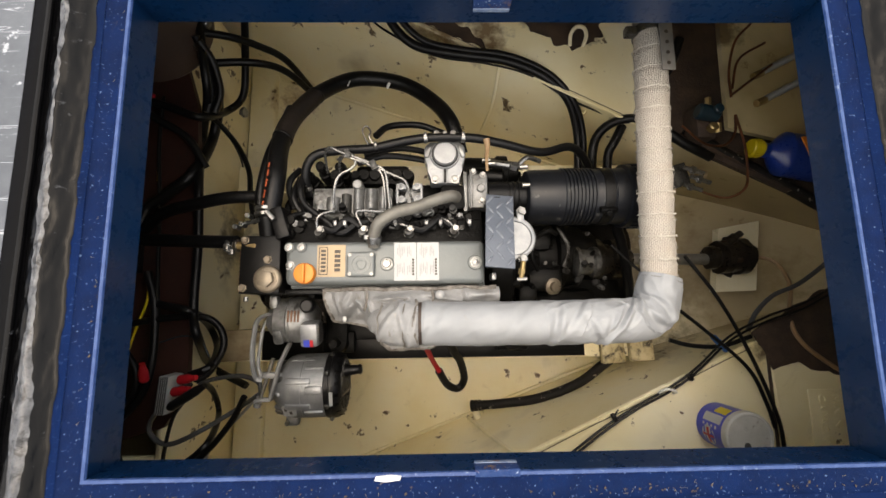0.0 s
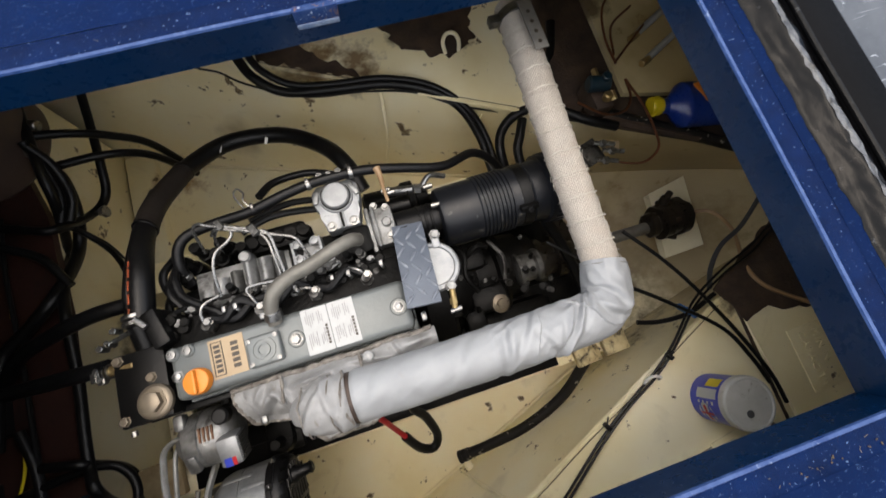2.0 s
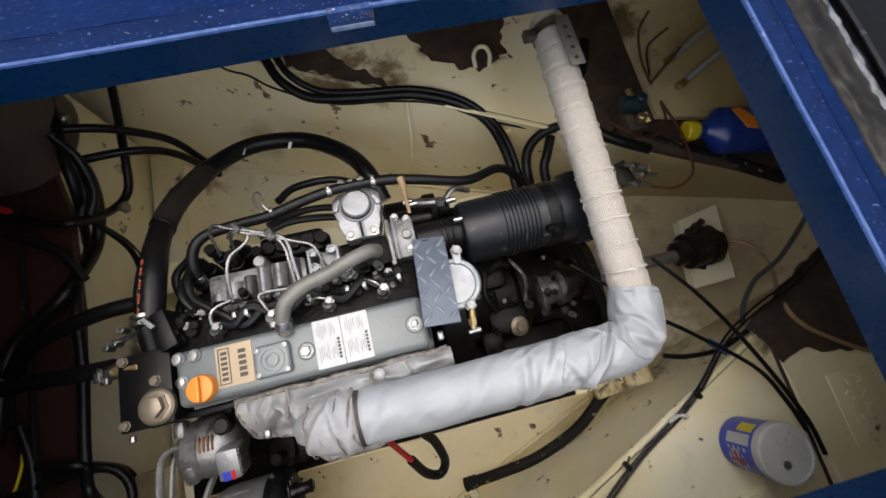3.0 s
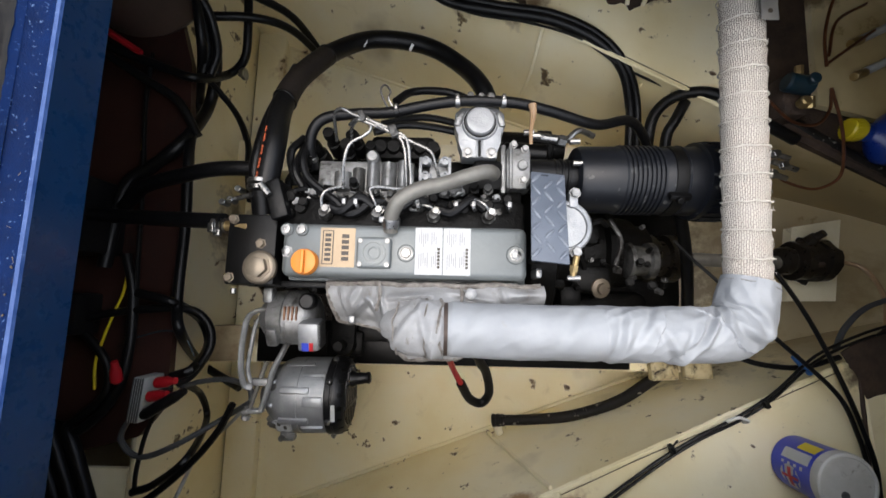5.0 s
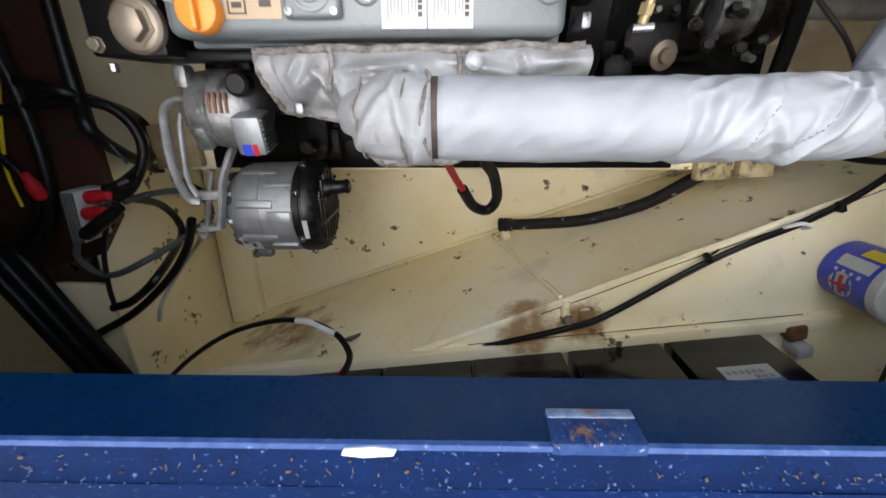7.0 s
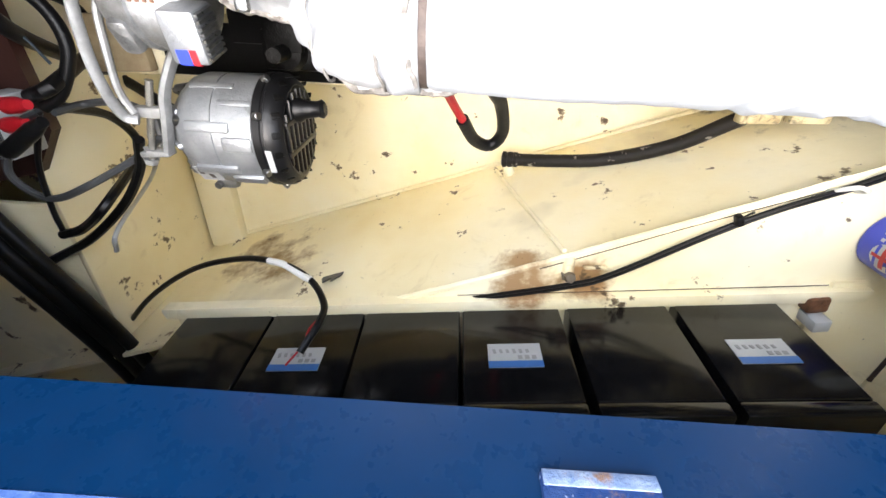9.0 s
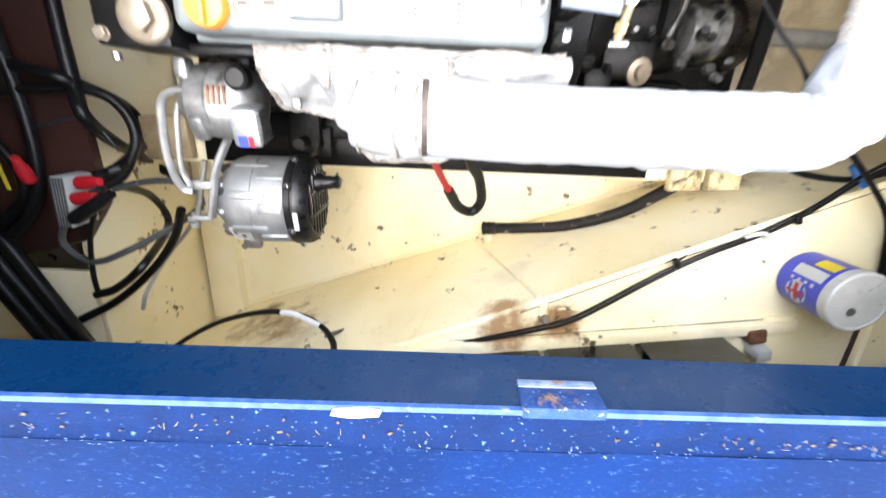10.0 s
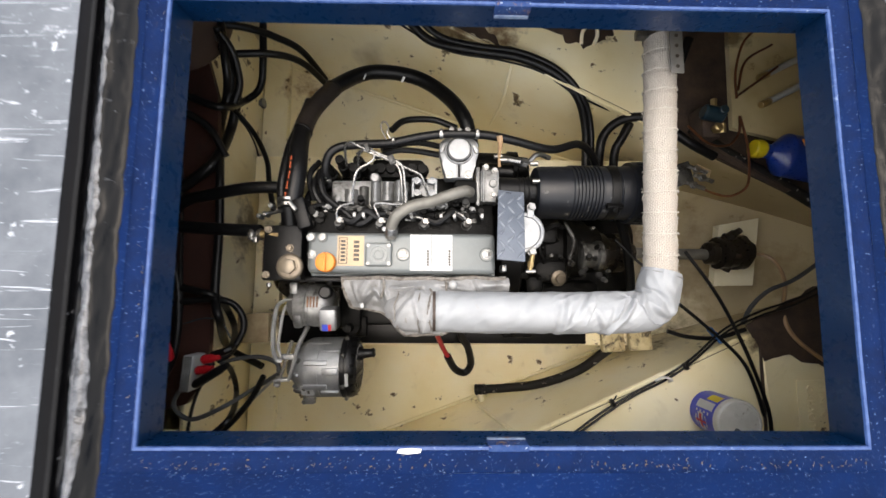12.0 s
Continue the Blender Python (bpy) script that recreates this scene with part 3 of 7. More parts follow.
bead("trim_dirt_line", [(x, south_top(x) - 0.006 + 0.0015 * math.sin(40 * x), 0.4556) for x in (0.14, 0.25, 0.36, 0.47, 0.58, 0.69, 0.80)], 0.0009, RUST, "black dirt line along the weld")
bead("trim_dirt_line", [(x, strip_line(x) + 0.0145 + 0.001 * math.sin(50 * x), 0.4556) for x in (0.0, 0.12, 0.24, 0.36, 0.48, 0.60, 0.69)], 0.0009, RUST, "brown dirt line along the battery shelf")
bead("trim_dirt_line", [(x, north_top(x) + 0.006 + 0.0015 * math.sin(40 * x), 0.4558) for x in (-0.3, -0.15, 0.0, 0.15, 0.3, 0.45, 0.6)], 0.0009, RUST, "black dirt line along the weld")
bead("trim_stern_seam", [(0.839, south_top(0.839) - 0.01, 0.46), (0.839, -0.3, 0.46), (0.839, -0.6, 0.46)], 0.004, RUST, "rusty joint between the counter plates")

bead("trim_north_rust", [(0.60, north_top(0.60) + 0.004, 0.458), (0.75, north_top(0.75) + 0.010, 0.462), (0.90, north_top(0.90) + 0.004, 0.462), (1.10, north_top(1.10) + 0.006, 0.460)], 0.012, RUST, "flaking rust along the stern counter edge")
bead("trim_counter_joint", [(0.846, -0.150, 0.461), (0.852, -0.24, 0.461), (0.862, -0.36, 0.461), (0.870, -0.52, 0.461)], 0.0055, CREAM, "cream weld joint between the counter plates")

# transverse frame and the step behind it
bm = B()
box(bm, (-0.678, 0.15, 0.016), (0.096, 1.62, 0.040), 0.006)
structure("floor_frame", bm, CREAM, "flat cream frame across the bilge floor")
bm = B()
box(bm, (-0.737, 0.15, 0.205), (0.012, 1.66, 0.41), 0.003)
structure("wall_step", bm, CREAM, "cream painted steel upright with mould spots")
bm = B()
slab(bm, [(-0.665, -0.20), (-0.672, 0.1), (-0.67, 0.35), (-0.69, 0.60), (-0.74, 0.76), (-1.45, 0.9), (-1.45, -0.38), (-0.95, -0.335), (-0.72, -0.275)], 0.405, 0.424)
structure("bulkhead_board", bm, BOARD, "dark red-brown board carrying the cables")
structure("west_ledge", box(B(), (-1.10, -0.700, 0.395), (0.70, 0.70, 0.014), 0.003), CREAM, "cream painted ledge below the cables")
structure("wall_west", box(B(), (-1.46, 0.15, 0.46), (0.02, 2.4, 0.92)), BOARD, "dark bulkhead behind the cables")
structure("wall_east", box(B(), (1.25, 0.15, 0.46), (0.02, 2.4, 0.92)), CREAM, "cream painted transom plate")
structure("wall_hull_south", box(B(), (-0.1, -1.06, 0.46), (2.8, 0.02, 0.92)), CREAM, "cream painted hull side behind the batteries")
structure("wall_hull_north", box(B(), (-0.1, 1.31, 0.46), (2.8, 0.02, 0.92)), CREAM, "cream painted hull side")

# shelf edge strip in front of the batteries
bm = B()
for a, b in ((-0.56, 0.70),):
    n = 24
    for i in range(n):
        x0, x1 = a + (b - a) * i / n, a + (b - a) * (i + 1) / n
        pts = []
        for x in (x0, x1):
            y = strip_line(x) + 0.012 + 0.0015 * noise.noise(Vector((x * 9, 0, 0)))
            pts.append([bm.verts.new(p) for p in ((x, y, 0.45), (x, y + 0.001, 0.474), (x, y - 0.006, 0.475), (x, y - 0.026, 0.47), (x, y - 0.026, 0.45))])
        for k in range(4):
            bm.faces.new((pts[0][k], pts[1][k], pts[1][k + 1], pts[0][k + 1]))
bmesh.ops.remove_doubles(bm, verts=bm.verts, dist=1e-5)
structure("shelf_edge", bm, CREAM, "cream angle strip along the battery shelf, rust showing")

# hatch coaming: upper opening, lower opening, and the deck round it
UP = (-0.477, 0.592, -0.190, 0.498)
LOW = (-0.480, 0.597, -0.189, 0.503)
ZR, ZL = 0.957, 0.893


def ring_pts(r, z):
    return [(r[0], r[2], z), (r[1], r[2], z), (r[1], r[3], z), (r[0], r[3], z)]


def grow(r, d):
    return (r[0] - d, r[1] + d, r[2] - d, r[3] + d)


def loop_faces(bm, a, b, closed=True):
    n = len(a)
    for i in range(n):
        bm.faces.new((a[i], a[(i + 1) % n], b[(i + 1) % n], b[i]))


def frame_ring(name, rings, material, label):
    """A closed frame from rectangle rings, each side cut into short lengths so that it can be a little uneven."""
    bm = B()
    made = []
    for r, z in rings:
        c = ring_pts(r, z)
        pts = []
        for i in range(4):
            p, q = Vector(c[i]), Vector(c[(i + 1) % 4])
            for k in range(16):
                v = p.lerp(q, k / 16)
                if k:
                    v += Vector((0.0012, 0.0012, 0.0008)) * noise.noise(v * 7)
                pts.append(bm.verts.new(v))
        made.append(pts)
    for a, b in zip(made, made[1:]):
        loop_faces(bm, a, b)
    structure(name, bm, material, label)


frame_ring("coaming_inner", [(LOW, ZL), (UP, ZR - 0.002), (grow(UP, 0.004), ZR - 0.002), (grow(LOW, 0.016), ZL - 0.001), (LOW, ZL)], BLUE_SMOOTH, "smooth blue painted inner face of the hatch coaming")
frame_ring("coaming_lip", [(grow(UP, -0.0005), ZR - 0.003), (grow(UP, 0.0005), ZR), (grow(UP, 0.0045), ZR + 0.0005), (grow(UP, 0.006), ZR - 0.004), (grow(UP, -0.0005), ZR - 0.003)], WORN_EDGE, "bright worn edge of the hatch coaming")
frame_ring("hatch_gutter", [(grow(UP, 0.006), ZR - 0.004), (grow(UP, 0.0085), ZR - 0.0045), (grow(UP, 0.030), ZR - 0.004), (grow(UP, 0.0365), ZR + 0.0006)], DIRT, "dirty gutter round the hatch with leaves and grit")
DECK_IN = grow(UP, 0.036)
# blue deck: wide to north and south, narrow at the ends
bm = B()
for x0, x1, y0, y1 in ((-0.527, 0.652, -1.3, DECK_IN[2]), (-0.527, 0.652, DECK_IN[3], 1.5)):
    nx, ny = 48, 24
    g = [[bm.verts.new((x0 + (x1 - x0) * i / nx, y0 + (y1 - y0) * j / ny,
                        ZR + 0.001 + 0.0012 * noise.noise(Vector((i * 0.4, j * 0.5, y0))))) for j in range(ny + 1)] for i in range(nx + 1)]
    for i in range(nx):
        for j in range(ny):
            bm.faces.new((g[i][j], g[i + 1][j], g[i + 1][j + 1], g[i][j + 1]))
for x0, x1 in ((-0.527, DECK_IN[0]), (DECK_IN[1], 0.652)):
    g = [[bm.verts.new((x0 + (x1 - x0) * i / 3, DECK_IN[2] + (DECK_IN[3] - DECK_IN[2]) * j / 24, ZR + 0.001 + 0.001 * noise.noise(Vector((i, j * 0.6, x0))))) for j in range(25)] for i in range(4)]
    for i in range(3):
        for j in range(24):
            bm.faces.new((g[i][j], g[i + 1][j], g[i + 1][j + 1], g[i][j + 1]))
structure("deck", bm, BLUE, "scuffed blue painted steel deck")
bm = B()
for x0, x1, y0, y1 in ((-1.47, 1.26, -1.3, LOW[2] - 0.017), (-1.47, 1.26, LOW[3] + 0.017, 1.5), (-1.47, LOW[0] - 0.017, LOW[2] - 0.017, LOW[3] + 0.017), (LOW[1] + 0.017, 1.26, LOW[2] - 0.017, LOW[3] + 0.017)):
    box(bm, ((x0 + x1) / 2, (y0 + y1) / 2, ZL + 0.02), (x1 - x0, y1 - y0, 0.03))
structure("ceiling", bm, CREAM, "cream underside of the deck")

# tabs with chipped paint on the coaming
for x, y, sg in ((0.058, UP[2], 1), (0.072, UP[3], -1)):
    tab = structure("coaming_tab", box(B(), (x, y - sg * 0.002, ZR - 0.0138), (0.060, 0.010, 0.030), 0.002), CHIPPED, "chipped and rusty tab on the hatch coaming")
    part("bare_edge", box(B(), (x, y + sg * 0.0035, ZR - 0.0245), (0.058, 0.0015, 0.008), 0.0005), BARE_CHIP, tab, "bare pale edge with rust")
bm = B()
slab(bm, [(-0.104, -0.1975), (-0.090, -0.1995), (-0.071, -0.1975), (-0.069, -0.1925), (-0.083, -0.1910), (-0.102, -0.1925)], ZR - 0.004, ZR + 0.002)
solid("paint_flake", bm, WHITE_PAINT, "white paint flake on the coaming edge", "paint flake")

# black seals and bare metal decks at both ends
def seal_point(x0, d, width, u, y):
    """A crumpled rubber strip: ragged inner edge, a wandering ridge and fine cross ribs."""
    ragged = 0.004 * noise.noise(Vector((y * 22, d, 4.0))) + 0.0025 * noise.noise(Vector((y * 70, d, 9.0)))
    ridge = seal_ridge(d, y)
    k = u / ridge if u < ridge else (1 - u) / (1 - ridge)
    h = 0.017 * (k * k * (3 - 2 * k)) if u < ridge else 0.006 + 0.011 * k
    h *= min(1.0, u * 9)
    h += 0.0026 * noise.noise(Vector((y * 16, u * 5, d * 2.0))) * min(1, u * 5) + 0.0016 * noise.noise(Vector((y * 55 + u * 6, u * 9, 3.0))) * min(1, u * 6)
    h += 0.00035 * math.sin(y * 1500) * max(0.0, 1 - abs(u - ridge) * 4)
    return Vector((x0 + d * (u * width + ragged * (1 - u)), y, ZR + 0.0015 + max(0.0, h)))


def seal_ridge(d, y):
    return 0.56 + 0.20 * noise.noise(Vector((y * 3.1, d * 5.0, 0.7)))


def seal_sheet(x0, d, width, nu, nv, band):
    bm = B()
    rows = []
    for j in range(nv + 1):
        y = -1.3 + 2.8 * j / nv
        a, b, lift = band(y)
        row = []
        for i in range(nu + 1):
            p = seal_point(x0, d, width, a + (b - a) * i / nu, y)
            p.z += lift
            row.append(bm.verts.new(p))
        rows.append(row)
    for j in range(nv):
        for i in range(nu):
            bm.faces.new((rows[j][i], rows[j][i + 1], rows[j + 1][i + 1], rows[j + 1][i]))
    return bm


def worn_sheen_band(d):
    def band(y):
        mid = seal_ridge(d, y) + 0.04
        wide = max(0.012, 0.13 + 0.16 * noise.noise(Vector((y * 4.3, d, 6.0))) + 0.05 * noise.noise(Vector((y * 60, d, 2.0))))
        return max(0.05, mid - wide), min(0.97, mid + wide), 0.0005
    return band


for side, x0, sw, tw in (("west", -0.524, 0.055, 0.032), ("east", 0.647, 0.056, 0.072)):
    d = -1 if side == "west" else 1
    structure("hatch_seal", seal_sheet(x0, d, sw, 26, 420, lambda y: (0.0, 1.0, 0.0)), SEAL, "glossy crumpled black rubber hatch seal")
    structure("seal_sheen_film", seal_sheet(x0, d, sw, 8, 840, worn_sheen_band(d)), WORN_SHEEN, "pale worn film painting the glossy streak along the seal ridge")
    bm = B()
    box(bm, (x0 + d * (sw + tw / 2), 0.1, ZR + 0.002), (tw, 2.8, 0.020), 0.005)
    structure("trim_edge", bm, SEAL_DULL, "black edge trim beside the hatch seal")
    bm = B()
    sweep(bm, [Vector((x0 + d * (sw + 0.004) + 0.0015 * noise.noise(Vector((i * 0.2, d, 0))), -1.3 + 2.8 * i / 160, ZR + 0.0125)) for i in range(161)], 0.0045, 10)
    structure("trim_bead", bm, SEAL, "glossy bead between the seal and its edge trim")
    bm = B()
    xs = [x0 + d * (sw + tw - 0.004 + 0.9 * i / 20) for i in range(21)]
    g = [[bm.verts.new((x, -1.3 + 2.8 * j / 40, ZR + 0.012 + 0.001 * noise.noise(Vector((x * 6, j * 0.3, 2))))) for j in range(41)] for x in xs]
    for i in range(20):
        for j in range(40):
            bm.faces.new((g[i][j], g[i + 1][j], g[i + 1][j + 1], g[i][j + 1]))
    structure("deck_plate", bm, SILVER_DECK, "scuffed bare aluminium deck plate with pale scratches")

# ---------------------------------------------------------------- engine
engine = thing("engine", (-0.1, 0.16, 0.15), "grey and black four-cylinder marine diesel engine on bearers", "engine")
bm = B()
box(bm, (-0.125, 0.165, 0.42), (0.43, 0.22, 0.36), 0.012)
box(bm, (-0.125, 0.165, 0.2), (0.40, 0.17, 0.12), 0.02)
box(bm, (-0.35, 0.15, 0.36), (0.05, 0.20, 0.30), 0.02)
box(bm, (-0.13, 0.29, 0.50), (0.36, 0.07, 0.10), 0.012)
block = part("block", bm, BLOCK, engine, "oily dark cast engine block")
for i in range(9):
    part("casting_rib", box(B(), (-0.31 + i * 0.047, 0.055, 0.44), (0.018, 0.02, 0.26), 0.005), BLOCK, block)
bm = B()
box(bm, (-0.13, 0.150, 0.620), (0.43, 0.13, 0.05), 0.006)
for i in range(12):
    rod(bm, (-0.31 + i * 0.033, 0.205 + 0.012 * (i % 2), 0.645), (-0.31 + i * 0.033, 0.205 + 0.012 * (i % 2), 0.658), 0.009, 8, 0.002)
part("cylinder_head", bm, BLOCK, engine, "grimy aluminium cylinder head")

# valve cover
bm = B()
box(bm, (-0.1245, 0.116, 0.652), (0.412, 0.090, 0.066), 0.012, seg=3)
box(bm, (-0.1245, 0.116, 0.624), (0.424, 0.100, 0.014), 0.004)
for x in (-0.322, -0.297):
    rod(bm, (x, 0.149, 0.66), (x, 0.149, 0.689), 0.011, 16, 0.002)
rod(bm, (0.0615, 0.114, 0.66), (0.0615, 0.114, 0.687), 0.017, 20, 0.003)
rod(bm, (-0.121, 0.113, 0.66), (-0.121, 0.113, 0.687), 0.016, 20, 0.003)
cover = part("valve_cover", bm, GREY_COVER, engine, "grey enamelled valve cover")
bm = B()
box(bm, (-0.174, 0.112, 0.690), (0.058, 0.052, 0.012), 0.008, seg=3)
turned(bm, (-0.174, 0.112, 0.695), (0, 0, 1), [(0, 0.021), (0.003, 0.0205), (0.0032, 0.017), (0.0015, 0.0165), (0.0016, 0.012), (0.004, 0.0115), (0.0045, 0.008), (0.0025, 0.0075)], 28)
part("breather_boss", bm, GREY_COVER, cover, "square cast boss with a round centre")
for dx, dy in ((-1, -1), (1, -1), (-1, 1), (1, 1)):
    bm = B()
    turned(bm, (-0.174 + dx * 0.0225, 0.112 + dy * 0.0195, 0.695), (0, 0, 1), [(0, 0.0042), (0.003, 0.004), (0.0032, 0.002), (0.002, 0.0018)], 12)
    part("screw", bm, STEEL, cover)
screw("bolt", (0.0615, 0.114, 0.687), 0.0085, 0.007, cover)
screw("bolt", (-0.121, 0.113, 0.687), 0.0095, 0.010, cover)
screw("bolt", (-0.320, 0.112, 0.685), 0.008, 0.007, cover)
for x in (-0.322, -0.297):
    bm = B()
    turned(bm, (x, 0.149, 0.689), (0, 0, 1), [(0, 0.0075), (0.004, 0.0072), (0.0042, 0.004), (0.002, 0.0038)], 14)
    part("socket_screw", bm, STEEL, cover)
bm = B()
turned(bm, (-0.2875, 0.0945, 0.684), (0, 0, 1), [(0, 0.0215), (0.012, 0.0215), (0.0155, 0.020), (0.0165, 0.017)], 36)
box(bm, (-0.2875, 0.0945, 0.704), (0.0065, 0.038, 0.009), 0.002)
part("oil_filler_cap", bm, ORANGE, cover, "orange plastic oil filler cap")
lab = part("maker_label", box(B(), (-0.236, 0.1205, 0.6856), (0.058, 0.066, 0.001), 0), TAN_LABEL, cover, "tan foil label with dark print")
bm = B()
for sx in (-1, 1):
    box(bm, (-0.252 + sx * 0.0085, 0.1205, 0.6866), (0.0015, 0.056, 0.0006))
for sy in (-1, 1):
    box(bm, (-0.252, 0.1205 + sy * 0.028, 0.6866), (0.0185, 0.0015, 0.0006))
for i in range(6):
    box(bm, (-0.252, 0.1205 - 0.0205 + i * 0.0082, 0.6866), (0.010, 0.0052, 0.0006))
for i in range(5):
    box(bm, (-0.223, 0.1205 - 0.019 + i * 0.0095, 0.6866), (0.012, 0.0065, 0.0006))
part("print", bm, DARK_PRINT, lab)
for x in (-0.0835, -0.0365):
    wl = part("warning_label", box(B(), (x, 0.1175, 0.6856), (0.0455, 0.079, 0.001)), WHITE_LABEL, cover, "white printed warning label")
    bm = B()
    for i in range(9):
        if i in (5,):
            continue
        for k in range(2):
            box(bm, (x - 0.016 + i * 0.0035, 0.1175 - 0.018 + k * 0.036 + 0.003 * ((i * 7 + k) % 3), 0.6866), (0.0013, 0.026 - 0.004 * ((i * 5 + k * 3) % 4), 0.0006))
    part("print", bm, GREY_PRINT, wl)
    bm = B()
    for i in range(6):
        box(bm, (x + 0.0165, 0.091 + i * 0.006, 0.6866), (0.0042, 0.0045, 0.0006))
    part("bold_print", bm, DARK_PRINT, wl)

# header tank
bm = B()
box(bm, (-0.395, 0.118, 0.60), (0.086, 0.124, 0.112), 0.004)
box(bm, (-0.300, 0.060, 0.613), (0.23, 0.012, 0.012), 0.003)
tank = part("header_tank", bm, BLACK_PAINT, engine, "black painted coolant header tank")
bm = B()
for i in range(14):
    box(bm, (-0.4415, 0.062 + i * 0.0085, 0.595), (0.008, 0.004, 0.09), 0.001)
part("cooler_fins", bm, COPPER_CORE, tank, "rusty cooler fins")
bm = B()
turned(bm, (-0.375, 0.086, 0.655), (0, 0, 1), [(0, 0.029), (0.008, 0.029), (0.011, 0.026), (0.012, 0.024)], 30)
hexhead(bm, (-0.375, 0.086, 0.666), (0, 0, 1), 0.018, 0.014)
part("pressure_cap", bm, BOLT_BROWN, tank, "bronze hexagonal pressure cap")
for x, y in ((-0.429, 0.068), (-0.378, 0.128), (-0.428, 0.170)):
    screw("bolt", (x, y, 0.655), 0.0075, 0.008, tank, BOLT_BROWN)
bm = B()
rod(bm, (-0.452, 0.160, 0.645), (-0.405, 0.158, 0.648), 0.0095, 14, 0.001)
part("brass_fitting", bm, BRASS, tank, "brass hose fitting")
bm = B()
for k in range(3):
    rod(bm, (-0.462 + k * 0.006, 0.160, 0.645), (-0.459 + k * 0.006, 0.160, 0.645), 0.0135, 18)
box(bm, (-0.458, 0.146, 0.652), (0.012, 0.012, 0.012), 0.002)
part("hose_clip", bm, STEEL, tank, "steel hose clip")
rod(bm := B(), (-0.425, 0.050, 0.645), (-0.425, 0.040, 0.645), 0.005, 8, 0.001)
part("drain_screw", bm, STEEL, tank)
# neck for the big hose, clip and bracket
bm = B()
rod(bm, (-0.385, 0.185, 0.64), (-0.385, 0.225, 0.655), 0.019, 20)
box(bm, (-0.352, 0.205, 0.645), (0.03, 0.07, 0.06), 0.004, (0, 0, 18))
part("hose_neck", bm, BLACK_PAINT, tank)
bm = B()
for k in range(2):
    rod(bm, (-0.386, 0.222 + k * 0.012, 0.655), (-0.386, 0.230 + k * 0.012, 0.655), 0.024, 24, 0.001)
rod(bm, (-0.430, 0.205, 0.66), (-0.395, 0.212, 0.668), 0.0045, 10)
rod(bm, (-0.375, 0.228, 0.683), (-0.36, 0.21, 0.68), 0.006, 10)
for x, y in ((-0.432, 0.203), (-0.42, 0.222), (-0.445, 0.198)):
    rod(bm, (x, y, 0.65), (x, y, 0.672), 0.006, 8, 0.001)
part("hose_clamp", bm, STEEL, tank, "steel hose clamps and bolts")

# injectors with nuts and leak-off bends
INJ = (-0.269, -0.176, -0.078, 0.019)
for x in INJ:
    bm = B()
    turned(bm, (x, 0.184, 0.625), (0, 0, 1), [(0, 0.015), (0.018, 0.015), (0.02, 0.011), (0.032, 0.011), (0.036, 0.009), (0.046, 0.008)], 16)
    hexhead(bm, (x, 0.184, 0.652), (0, 0.2, 1), 0.0105, 0.012)
    inj = part("injector", bm, ALU_DIRTY, engine, "grimy fuel injector")
    bm = B()
    hexhead(bm, (x + 0.004, 0.190, 0.667), (0, 0, 1), 0.007, 0.008)
    part("union_nut", bm, STEEL, inj)
for i in range(3):
    x0, x1 = INJ[i], INJ[i + 1]
    bm = B()
    sweep(bm, spline([(x0 + 0.008, 0.196, 0.66), (x0 + 0.03, 0.188, 0.664), ((x0 + x1) / 2, 0.200, 0.667), (x1 - 0.03, 0.212, 0.664), (x1 - 0.006, 0.198, 0.66)], 0.006), 0.0085, 10)
    part("leak_off_hose", bm, RUBBER, engine)
# injection pump, castings and the dark linkage behind
bm = B()
box(bm, (-0.210, 0.262, 0.578), (0.185, 0.075, 0.055), 0.006)
pump_body = part("intake_manifold", bm, ALU, engine, "cast aluminium intake manifold with arched runners")


def arch(x0, x1, y0, y1, z0, rise, n=10):
    """A runner with a rounded back, lying across the engine."""
    bm = B()
    ends = []
    for y, drop in ((y0, 0.010), (y0 + 0.006, 0.0), (y1, 0.003)):
        ring = [bm.verts.new((x0 + (x1 - x0) * k / n, y, z0 + rise * math.sin(math.pi * (0.12 + 0.76 * k / n)) - drop)) for k in range(n + 1)]
        ring += [bm.verts.new((x1, y, z0 - 0.03)), bm.verts.new((x0, y, z0 - 0.03))]
        ends.append(ring)
    for a, b in zip(ends, ends[1:]):
        loop_faces(bm, a, b)
    bm.faces.new(ends[0][::-1])
    bm.faces.new(ends[-1])
    return bm


for x0, x1, y0, y1, z0, rise, mt in ((-0.302, -0.272, 0.238, 0.262, 0.598, 0.014, ALU), (-0.270, -0.238, 0.236, 0.276, 0.602, 0.020, ALU), (-0.235, -0.212, 0.232, 0.282, 0.604, 0.020, ALU_DIRTY),
                                     (-0.207, -0.183, 0.236, 0.300, 0.606, 0.027, ALU), (-0.180, -0.152, 0.240, 0.292, 0.604, 0.024, ALU), (-0.150, -0.128, 0.240, 0.297, 0.604, 0.022, ALU)):
    part("manifold_runner", arch(x0, x1, y0, y1, z0, rise), mt, pump_body)
bm = B()
turned(bm, (-0.195, 0.300, 0.600), (0, 0, 1), [(0, 0.012), (0.030, 0.012), (0.034, 0.009)], 18)
part("manifold_boss", bm, ALU, pump_body, "rounded cast boss")
bm = B()
box(bm, (-0.190, 0.231, 0.612), (0.120, 0.007, 0.010), 0.002)
for x in (-0.228, -0.212):
    rod(bm, (x, 0.218, 0.612), (x, 0.236, 0.616), 0.006, 10, 0.002)
part("manifold_rail", bm, ALU_DIRTY, pump_body)
